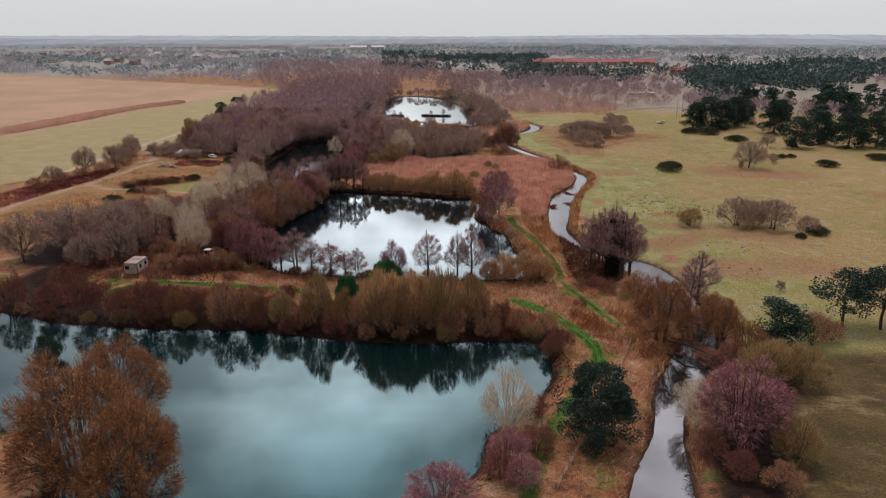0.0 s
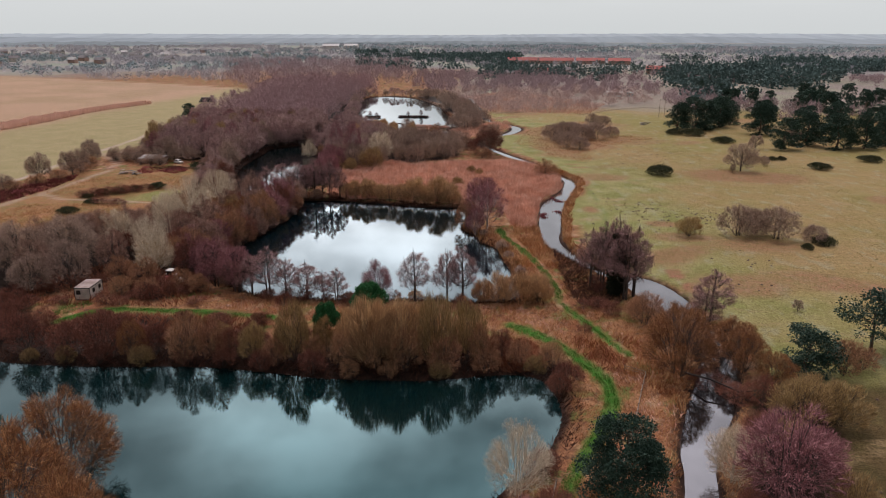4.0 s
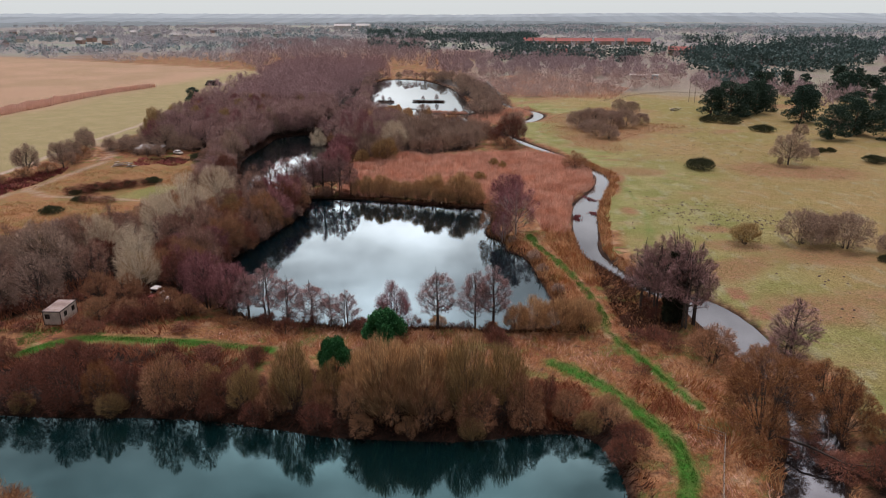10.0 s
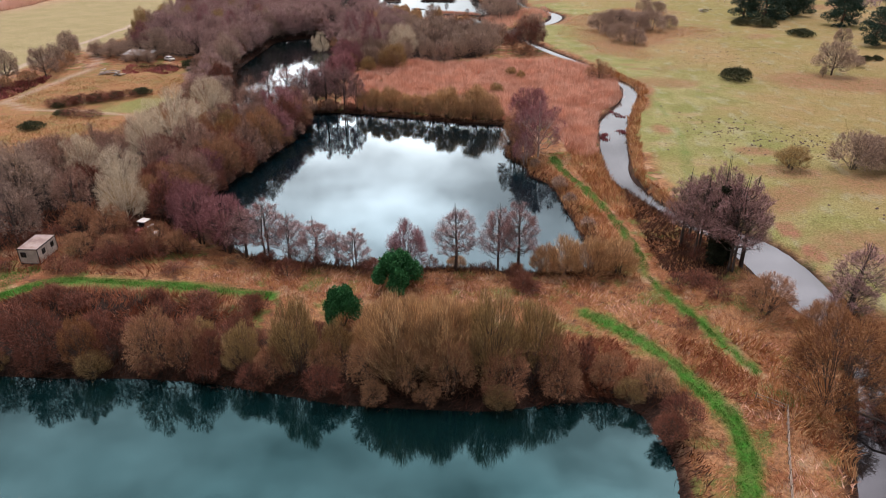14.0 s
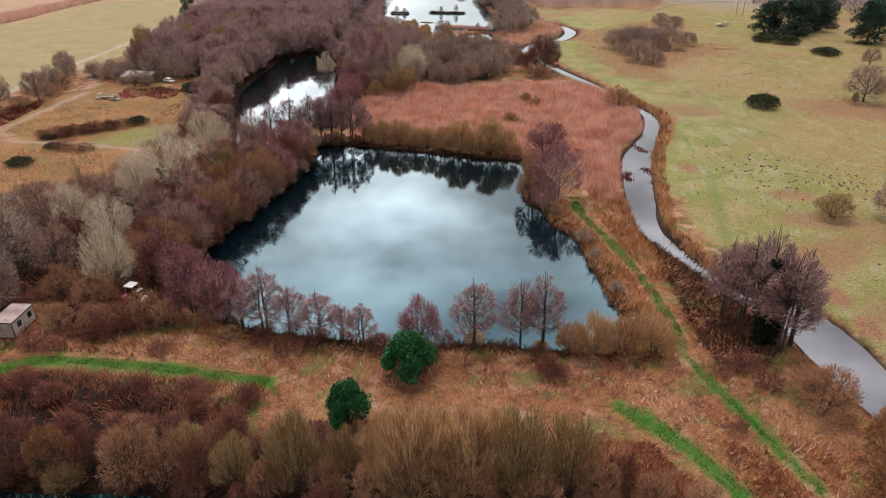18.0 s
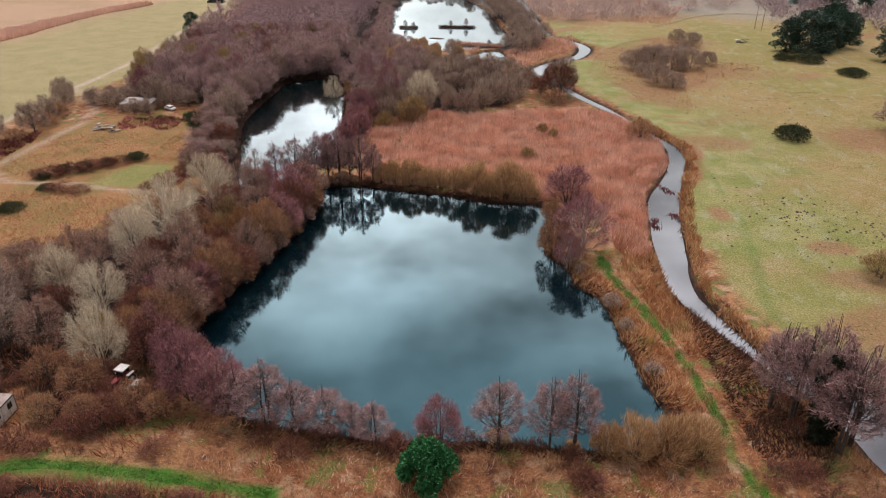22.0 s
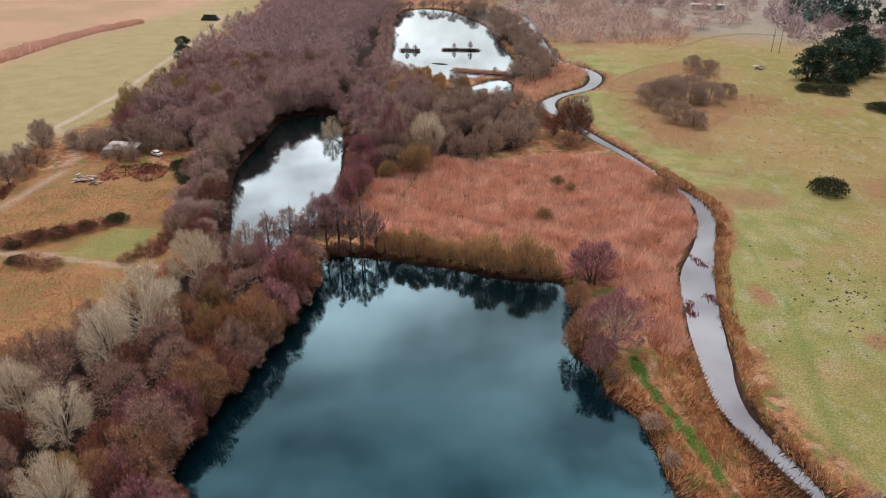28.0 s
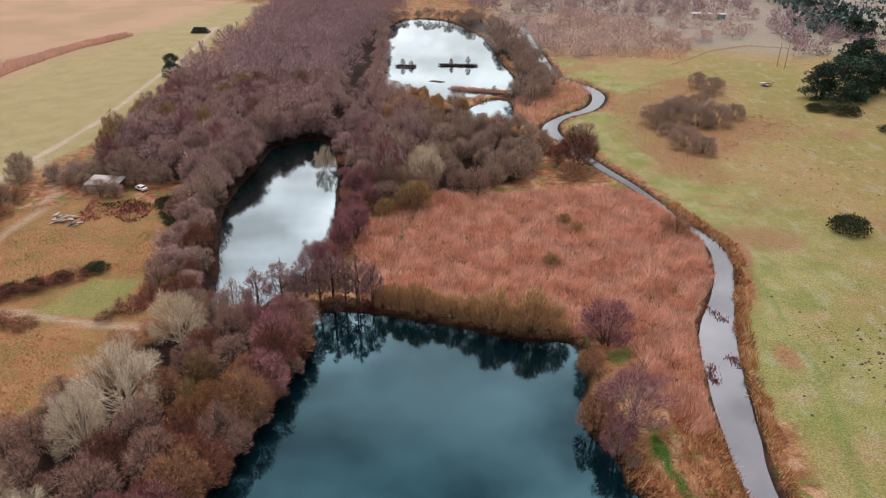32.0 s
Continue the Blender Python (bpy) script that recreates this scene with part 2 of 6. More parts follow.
M = {
    "pond": water("pond water", (0.15, 0.60, 0.76), (0.27, 0.72, 0.86), 0.02, 1.72, (0.0004, 0.006, 0.009)),
    "pond_near": water("near pond water", (0.22, 0.74, 0.80), (0.42, 0.84, 0.88), 0.015, 1.82, (0.001, 0.010, 0.011)),
    "pond_pale": water("west pond water", (0.50, 0.66, 0.74), (0.62, 0.76, 0.82), 0.03, 2.25, (0.001, 0.005, 0.006)),
    "river": water("river water", (0.85, 0.83, 0.90), (0.95, 0.93, 1.0), 0.05, 2.0, (0.012, 0.011, 0.011)),
    "bark": plain("dark bark", (0.055, 0.042, 0.036), (0.10, 0.08, 0.065), 1.2, 0.9),
    "birch": plain("birch bark", (0.55, 0.48, 0.45), (0.32, 0.26, 0.24), 2.5, 0.75),
    "pale_bark": plain("pale lichened bark", (0.70, 0.62, 0.49), (0.54, 0.46, 0.34), 1.5, 0.9),
    "pine_bark": plain("pine bark", (0.14, 0.08, 0.05), (0.08, 0.06, 0.05), 1.5, 0.9),
    "t_purple": twig("purple twigs", (0.42, 0.24, 0.235), (0.36, 0.20, 0.19), (0.48, 0.31, 0.29)),
    "t_red": twig("wine red twigs", (0.43, 0.185, 0.2), (0.28, 0.11, 0.12), (0.44, 0.215, 0.225)),
    "t_brown": twig("brown twigs", (0.38, 0.175, 0.1), (0.56, 0.33, 0.175), (0.47, 0.25, 0.14)),
    "t_wood": twig("grey brown twigs", (0.4, 0.235, 0.24), (0.55, 0.38, 0.315), (0.54, 0.37, 0.35)),
    "t_hazel": twig("hazel brown twigs", (0.43, 0.25, 0.195), (0.32, 0.185, 0.155), (0.47, 0.3, 0.225)),
    "t_tan": twig("tan willow twigs", (0.74, 0.47, 0.25), (0.54, 0.3, 0.155), (0.82, 0.58, 0.32)),
    "t_olive": twig("olive willow twigs", (0.52, 0.36, 0.165), (0.35, 0.215, 0.1), (0.56, 0.4, 0.19)),
    "t_orange": twig("orange twigs", (0.37, 0.155, 0.066), (0.28, 0.115, 0.054), (0.44, 0.23, 0.1)),
    "t_pale": twig("pale lichened twigs", (0.76, 0.64, 0.48), (0.68, 0.55, 0.39), (0.80, 0.68, 0.51), dim=0.3),
    "t_grey": twig("soft grey brown twigs", (0.54, 0.39, 0.30), (0.38, 0.255, 0.215), (0.54, 0.41, 0.32)),
    "t_dark": twig("dark red twigs", (0.17, 0.062, 0.044), (0.34, 0.145, 0.092), (0.28, 0.11, 0.075)),
    "l_pine": leafy("pine needles", (0.030, 0.062, 0.046), (0.040, 0.072, 0.052), (0.046, 0.084, 0.058)),
    "l_holly": leafy("evergreen leaves", (0.02, 0.10, 0.035), (0.03, 0.115, 0.045), (0.06, 0.22, 0.075)),
    "l_gorse": leafy("gorse", (0.045, 0.060, 0.028), (0.06, 0.065, 0.03), (0.09, 0.085, 0.045)),
    "l_ivy": leafy("ivy leaves", (0.02, 0.026, 0.015), (0.025, 0.03, 0.018), (0.04, 0.045, 0.025)),
    "reed": stuff_mat("reed", (0.80, 0.47, 0.345), (0.58, 0.30, 0.215), (0.90, 0.66, 0.52), 0.3),
    "sedge": stuff_mat("sedge", (0.50, 0.25, 0.11), (0.34, 0.135, 0.065), (0.74, 0.50, 0.26), 0.3),
    "rust": stuff_mat("rust red bracken", (0.34, 0.125, 0.07), (0.22, 0.075, 0.045), (0.46, 0.22, 0.12), 0.5),
    "pasture": stuff_mat("pasture grass", (0.22, 0.20, 0.066), (0.27, 0.205, 0.09), (0.20, 0.175, 0.06), 0.05),
    "bramble": stuff_mat("bramble", (0.05, 0.023, 0.017), (0.085, 0.042, 0.028), (0.14, 0.062, 0.04), 0.2),
    # far woods: distance haze is mixed into these three base colours
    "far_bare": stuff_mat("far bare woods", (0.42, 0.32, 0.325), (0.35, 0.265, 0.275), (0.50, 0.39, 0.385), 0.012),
    "hill_bare": stuff_mat("haze grey far woods", (0.50, 0.48, 0.50), (0.42, 0.41, 0.44), (0.56, 0.54, 0.56), 0.004),
    "hill_pine": stuff_mat("haze tinted far plantations", (0.22, 0.30, 0.315), (0.25, 0.325, 0.335), (0.27, 0.345, 0.35), 0.004),
    "scrub_mass": stuff_mat("brown scrub", (0.50, 0.37, 0.32), (0.40, 0.28, 0.255), (0.54, 0.41, 0.36), 0.06),
    "stand": stuff_mat("grey purple wood", (0.42, 0.285, 0.29), (0.35, 0.23, 0.23), (0.48, 0.345, 0.335), 0.1),
    # pine tone lifted towards blue-grey, with the haze painted in
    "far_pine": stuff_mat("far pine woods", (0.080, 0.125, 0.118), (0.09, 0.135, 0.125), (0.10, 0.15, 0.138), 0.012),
}


def ground_material():
    k = Tree("ground")
    za = k.node("ShaderNodeSeparateColor")
    zb = k.node("ShaderNodeSeparateColor")
    zc = k.node("ShaderNodeSeparateColor")
    for z, name in ((za, "zone_a"), (zb, "zone_b"), (zc, "zone_c")):
        at = k.node("ShaderNodeAttribute")
        at.attribute_name = name
        k.link(at.outputs["Color"], z.inputs[0])
    sep = k.node("ShaderNodeSeparateColor")
    at = k.node("ShaderNodeAttribute")
    at.attribute_name = "zone_d"
    k.link(at.outputs["Color"], sep.inputs[0])
    near_river, field_green, old_pasture = sep.outputs[0], sep.outputs[1], sep.outputs[2]
    big, mid, fine, grain = k.noise(0.018, 5, 0.6), k.noise(0.11, 5, 0.6), k.noise(0.6, 5, 0.65), k.noise(3.0, 4, 0.7)
    rough = k.mix(k.fac(mid, 0.35, 0.65), (0.23, 0.092, 0.045), (0.34, 0.18, 0.09))
    rough = k.mix(k.fac(fine, 0.45, 0.7), rough, (0.10, 0.05, 0.034))
    meadow = k.mix(k.fac(big, 0.38, 0.62), (0.225, 0.192, 0.066), (0.295, 0.205, 0.094))
    meadow = k.mix(k.fac(mid, 0.45, 0.75, 0, 0.7), meadow, (0.275, 0.222, 0.097))
    meadow = k.mix(k.fac(fine, 0.5, 0.8, 0, 0.6), meadow, (0.13, 0.125, 0.038))
    field = k.mix(k.fac(big, 0.4, 0.6), (0.39, 0.26, 0.17), (0.33, 0.23, 0.14))
    field = k.mix(field_green, field, k.mix(k.fac(mid, 0.35, 0.65), (0.275, 0.235, 0.115), (0.32, 0.265, 0.14)))
    west = k.mix(k.fac(mid, 0.4, 0.6), (0.29, 0.16, 0.072), (0.20, 0.145, 0.055))
    west = k.mix(k.fac(k.noise(0.3, 5, 0.65, (1, 2.2, 1)), 0.5, 0.64, 0, 0.8), west, (0.30, 0.125, 0.07))
    west = k.mix(k.fac(fine, 0.5, 0.75), west, (0.26, 0.13, 0.068))
    meadow = k.mix(near_river, meadow, k.mix(k.fac(mid, 0.35, 0.65), (0.195, 0.205, 0.066), (0.27, 0.25, 0.105)))
    meadow = k.mix(k.fac(k.noise(0.13, 4, 0.6, (2, 1, 1)), 0.52, 0.66, 0, 0.45), meadow, (0.30, 0.295, 0.20))
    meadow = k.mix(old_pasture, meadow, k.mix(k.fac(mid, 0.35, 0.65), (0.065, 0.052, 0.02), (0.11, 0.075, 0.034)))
    meadow = k.mix(k.fac(k.noise(0.35, 6, 0.7), 0.5, 0.68, 0, 0.4), meadow, (0.17, 0.155, 0.052))
    meadow = k.mix(k.fac(k.noise(0.07, 5, 0.65, (1, 2, 1)), 0.54, 0.68, 0, 0.6), meadow, (0.31, 0.22, 0.12))
    rough = k.mix(k.fac(k.noise(0.23, 4), 0.54, 0.66, 0, 0.7), rough, (0.42, 0.28, 0.175))
    rough = k.mix(k.fac(k.noise(0.2, 5, 0.65, (1, 1, 3)), 0.52, 0.62, 0, 0.8), rough, (0.12, 0.15, 0.04))
    c = k.mix(za.outputs[0], rough, meadow)
    c = k.mix(za.outputs[1], c, field)
    c = k.mix(za.outputs[2], c, west)
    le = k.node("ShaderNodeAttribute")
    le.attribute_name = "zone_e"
    # dead-leaf floor taken to near black, painting the shade under plants
    litter_shade = k.mix(k.fac(fine, 0.35, 0.65), (0.032, 0.018, 0.013), (0.014, 0.009, 0.007))
    c = k.mix(le.outputs["Fac"], c, litter_shade)
    dry = k.mix(k.fac(fine, 0.3, 0.7), (0.29, 0.135, 0.085), (0.22, 0.14, 0.07))
    c = k.mix(zc.outputs[1], c, dry)
    green = k.mix(k.fac(fine, 0.35, 0.65), (0.03, 0.14, 0.014), (0.075, 0.14, 0.028))
    c = k.mix(zb.outputs[0], c, green)
    sand = k.mix(k.fac(fine, 0.3, 0.7), (0.46, 0.37, 0.29), (0.36, 0.28, 0.22))
    c = k.mix(zb.outputs[1], c, sand)
    # wet bank mud, blackened further as painted shade below the bushes
    mud = k.mix(k.fac(fine, 0.35, 0.65), (0.04, 0.023, 0.017), (0.018, 0.011, 0.009))
    c = k.mix(zb.outputs[2], c, mud)
    mown = k.mix(k.fac(mid, 0.35, 0.65), (0.19, 0.19, 0.065), (0.24, 0.21, 0.08))
    c = k.mix(zc.outputs[2], c, mown)
    # far ground colours carry painted haze: greyer than the near land
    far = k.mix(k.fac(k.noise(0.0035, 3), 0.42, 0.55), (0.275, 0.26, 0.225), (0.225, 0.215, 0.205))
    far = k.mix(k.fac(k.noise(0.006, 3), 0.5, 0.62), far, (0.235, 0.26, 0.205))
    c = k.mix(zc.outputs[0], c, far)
    c = k.mix(0.8, c, k.mix(k.fac(grain, 0.3, 0.7), (0.3, 0.3, 0.3), (0.7, 0.7, 0.7)), "OVERLAY")
    add = k.node("ShaderNodeMath")
    add.operation = "ADD"
    k.link(fine, add.inputs[0])
    k.link(grain, add.inputs[1])
    return k.done(c, 0.95, add.outputs[0], 0.25, Specular_IOR_Level=0.1)


M["ground"] = ground_material()


# ---- plan ----
def spline(points, closed=True, step=2.0):
    """A smooth line through the plan's corner points."""
    p = np.array(points, float)
    n = len(p)
    out = []
    for i in range(n if closed else n - 1):
        if closed:
            a, b, c, d = p[i - 1], p[i], p[(i + 1) % n], p[(i + 2) % n]
        else:
            a, b, c, d = p[max(i - 1, 0)], p[i], p[i + 1], p[min(i + 2, n - 1)]
        k = max(2, int(np.linalg.norm(c[:2] - b[:2]) / step))
        for t in np.arange(k) / k:
            out.append(0.5 * (2 * b + (c - a) * t + (2 * a - 5 * b + 4 * c - d) * t * t + (3 * b - a - 3 * c + d) * t**3))
    if not closed:
        out.append(p[-1])
    return np.array(out)


def inside(poly, q):
    """Signed distance to a closed line, negative inside."""
    a, b = poly, np.roll(poly, -1, 0)
    best = np.full(len(q), 1e9)
    odd = np.zeros(len(q), bool)
    for (ax, ay), (bx, by) in zip(a, b):
        ex, ey = bx - ax, by - ay
        t = np.clip(((q[:, 0] - ax) * ex + (q[:, 1] - ay) * ey) / (ex * ex + ey * ey + 1e-9), 0, 1)
        best = np.minimum(best, (q[:, 0] - ax - t * ex) ** 2 + (q[:, 1] - ay - t * ey) ** 2)
        cross = (ay > q[:, 1]) != (by > q[:, 1])
        if abs(ey) > 1e-9:
            odd ^= cross & (q[:, 0] < ax + (q[:, 1] - ay) * ex / ey)
    return np.where(odd, -1, 1) * np.sqrt(best)


def along(line, q):
    """Distance to an open line, and the line's third column there."""
    best, width = np.full(len(q), 1e9), np.zeros(len(q))
    for a, b in zip(line[:-1], line[1:]):
        e = b[:2] - a[:2]
        t = np.clip(((q - a[:2]) @ e) / (e @ e + 1e-9), 0, 1)
        d = np.hypot(*(q - a[:2] - t[:, None] * e).T)
        w = a[2] + (b[2] - a[2]) * t if len(a) > 2 else 0 * t
        near = d < best
        best[near], width[near] = d[near], w[near]
    return best, width


LEVEL = -0.6
POND_NEAR = spline([(-104, 112), (-80, 109), (-64, 108.5), (-49, 109.5), (-38, 108.5), (-28, 107), (-18, 107), (-10, 107.5), (-3, 109.5), (4, 109.5), (7, 104), (7, 96), (3, 86), (-2, 80), (-3, 72), (-10, 62), (-12, 48), (-14, 30), (-40, 26), (-47, 46), (-52, 66), (-62, 74), (-84, 76), (-106, 84)])
POND_MID = spline([(-62, 219), (-56, 221.5), (-49, 221.5), (-42, 220), (-32, 218), (-20, 214.5), (-10, 214), (-9, 203), (-10, 192), (-6, 186), (-5, 180), (-1, 175), (1, 164), (3, 153), (5, 144), (0, 140.5), (-8, 139.5), (-17, 140), (-30, 138.5), (-40, 139.5), (-50, 141), (-57, 148), (-65, 157), (-64, 170), (-61, 186), (-59, 200), (-59.5, 210)])
POND_WEST = spline([(-81, 220), (-86, 236), (-93, 254), (-98, 273), (-99, 300), (-99, 318), (-86, 326), (-76, 306), (-70, 280), (-66, 257), (-66, 240), (-69, 228), (-73, 221)])
POND_FAR = spline([(-76, 394), (-82, 430), (-93, 500), (-99, 546), (-92, 577), (-66, 572), (-41, 519), (-28, 452), (-20, 402), (-36, 387), (-58, 380)])
POND_SMALL = spline([(-39, 368), (-31, 382), (-23, 378), (-23, 350), (-31, 340), (-37, 352)])
# x, y, half width
RIVER = spline([(17, 30, 3.4), (16, 55, 3.8), (18.5, 70, 3.9), (21.5, 82, 2.2), (24, 92, 2.6), (29, 103, 3.4), (33, 113, 3.0), (34.5, 123, 2.6), (33.5, 132, 3.6), (32, 142, 4.6), (29, 152, 4.0), (22, 159, 1.5), (17.5, 168, 1.7), (13.2, 180, 2.3), (13.8, 194, 3.1), (15, 207, 3.4), (17, 220, 3.6), (21.5, 234, 2.6), (25, 247, 2.4), (25, 260, 1.9), (18.5, 277, 1.5), (12, 294, 1.5), (5, 308, 1.7), (-4, 330, 1.4), (-9, 346, 3.0), (-4, 360, 1.8), (8, 374, 2.4), (12.5, 394, 2.8), (6, 413, 1.6), (-2, 426, 1.2), (-7, 454, 2.4), (-12, 500, 2.4), (-18, 560, 2.4)], False)

GREEN_LINES = [
    spline([(-80, 124), (-75, 128.5), (-68, 129.8), (-58, 129.3), (-49, 128.6), (-42, 128)], False),
    spline([(1, 128), (5, 124.5), (9, 119.5), (13, 112), (14.8, 106), (13.8, 98), (9, 88), (6, 80), (4, 72), (2, 60), (0, 40)], False),
    spline([(29.5, 246), (31, 223), (30, 203), (27, 184), (26, 172), (32, 158)], False),
    spline([(0, 190), (2, 181), (5, 173), (8, 163.5), (9.8, 154), (11.2, 146), (11.3, 139), (14, 132), (16.5, 125), (20, 116)], False),
]
CABIN_GRASS = spline([(-83, 127.5), (-81.2, 129), (-79.8, 131), (-78.6, 132.6)], False)
TRACKS = [
    spline([(-150, 170), (-149, 200), (-145, 226), (-145, 250), (-148, 274), (-160, 290), (-171, 300)], False),
    spline([(-145, 222), (-134, 214.5), (-121, 215), (-111, 213.3), (-100, 212), (-92, 212)], False),
    spline([(-168, 240), (-169.5, 273), (-170.5, 300), (-172.5, 340), (-179, 386), (-185, 424), (-193, 475), (-210, 560)], False),
]
FIELD = np.array([(-171, 230), (-165, 290), (-160, 320), (-166, 360), (-176, 410), (-186, 490), (-206, 640), (-330, 700), (-620, 830), (-1100, 900), (-1100, 150), (-190, 170)], float)
WEST_MEADOW = spline([(-104, 172), (-97, 190), (-93, 210), (-92, 224), (-100, 246), (-112, 266), (-140, 268), (-170, 230), (-165, 180), (-150, 150), (-128, 150)])
TALL = spline([(10, 345), (22, 392), (48, 422), (64, 412), (64, 376), (78, 360), (66, 345), (44, 322), (38, 292), (25, 302), (17, 328)])
# floors under woods and bank bushes that get the painted shade
WOOD_SHADE = [
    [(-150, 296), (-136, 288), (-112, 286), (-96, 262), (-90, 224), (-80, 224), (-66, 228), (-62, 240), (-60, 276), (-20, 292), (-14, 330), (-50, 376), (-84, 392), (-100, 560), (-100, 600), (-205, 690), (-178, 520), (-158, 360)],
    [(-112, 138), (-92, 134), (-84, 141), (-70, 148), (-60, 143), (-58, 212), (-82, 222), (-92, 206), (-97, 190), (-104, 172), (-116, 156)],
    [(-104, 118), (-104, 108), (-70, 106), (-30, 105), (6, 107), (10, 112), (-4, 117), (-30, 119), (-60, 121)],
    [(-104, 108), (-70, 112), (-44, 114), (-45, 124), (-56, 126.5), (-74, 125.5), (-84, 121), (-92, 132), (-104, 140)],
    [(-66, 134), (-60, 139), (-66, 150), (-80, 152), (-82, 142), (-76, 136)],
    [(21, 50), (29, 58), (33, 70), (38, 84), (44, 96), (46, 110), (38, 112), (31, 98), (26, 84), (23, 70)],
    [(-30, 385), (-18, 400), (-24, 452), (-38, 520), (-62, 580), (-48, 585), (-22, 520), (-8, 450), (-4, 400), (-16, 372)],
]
REEDBED = spline([(-51, 224), (-56, 240), (-58, 262), (-46, 282), (-30, 281), (-8, 288), (14, 286), (22, 262), (21, 240), (14, 226), (11, 205), (9, 192), (4, 192), (0, 212), (-12, 217), (-28, 221)])
MOWN = np.array([(-115, 214.5), (-111, 229), (-100.5, 229), (-98.5, 214.5)])


def axis(*spans):
    """Grid lines: start, then (end, spacing) pairs."""
    v = [spans[0]]
    for end, gap in spans[1:]:
        n = max(1, round((end - v[-1]) / gap))
        v += list(np.linspace(v[-1], end, n + 1)[1:])
    return np.array(v)


def mesh_of(name, verts, faces, material=None, smooth=False):
    """A mesh from arrays of corners and of triangles or quads."""
    verts, faces = np.asarray(verts, np.float32), np.asarray(faces, np.int32)
    me = bpy.data.meshes.new(name)
    n, k = faces.shape
    me.vertices.add(len(verts))
    me.vertices.foreach_set("co", verts.ravel())
    me.loops.add(n * k)
    me.loops.foreach_set("vertex_index", faces.ravel())
    me.polygons.add(n)
    me.polygons.foreach_set("loop_start", np.arange(n, dtype=np.int32) * k)
    if smooth:
        me.polygons.foreach_set("use_smooth", np.ones(n, bool))
    me.update(calc_edges=True)
    if material:
        me.materials.append(material)
    return me


def soft(d, a, b):
    t = np.clip((d - a) / (b - a), 0, 1)
    return t * t * (3 - 2 * t)


def water_depth(q):
    """Signed distance to the nearest water's edge."""
    d = np.full(len(q), 1e3)
    for pond in (POND_NEAR, POND_MID, POND_WEST, POND_FAR, POND_SMALL):
        lo, hi = pond.min(0) - 12, pond.max(0) + 12
        near = ((q > lo) & (q < hi)).all(1)
        if near.any():
            d[near] = np.minimum(d[near], inside(pond, q[near]))
    near = (np.abs(river_side(q)) < 30) & (q[:, 1] > 0) & (q[:, 1] < 600)
    if near.any():
        r, w = along(RIVER, q[near])
        d[near] = np.minimum(d[near], r - w + 0.3)
    return d


def river_side(q):
    """Metres to the east of the river (negative to the west)."""
    ys = RIVER[:, 1]
    order = np.argsort(ys)
    return q[:, 0] - np.interp(q[:, 1], ys[order], RIVER[order, 0])


def wobble(x, y, s, seed=0.0):
    return (np.sin(x * s + 1.7 * np.sin(y * s * 0.7 + seed)) + np.sin(y * s * 1.3 + 1.3 * np.sin(x * s * 0.8 + seed + 2))) * 0.5


def land(x, y, d):
    """The ground's height."""
    z = 0.25 * wobble(x, y, 0.05) * soft(d, 1, 8) + 0.12 * wobble(x, y, 0.31, 3) * soft(d, 0.5, 3)
    z = z + LEVEL * (1 - soft(d, -0.3, 2.2)) - 1.2 * (1 - soft(d, -3, 0.1))
    far = np.hypot(x, y - 200)
    z = z + soft(far, 900, 3200) * 3 * (1 + wobble(x, y, 0.0022, 1)) + soft(far, 2800, 4600) * 8 * (1 + 0.5 * wobble(x, y, 0.0016, 4))
    return z


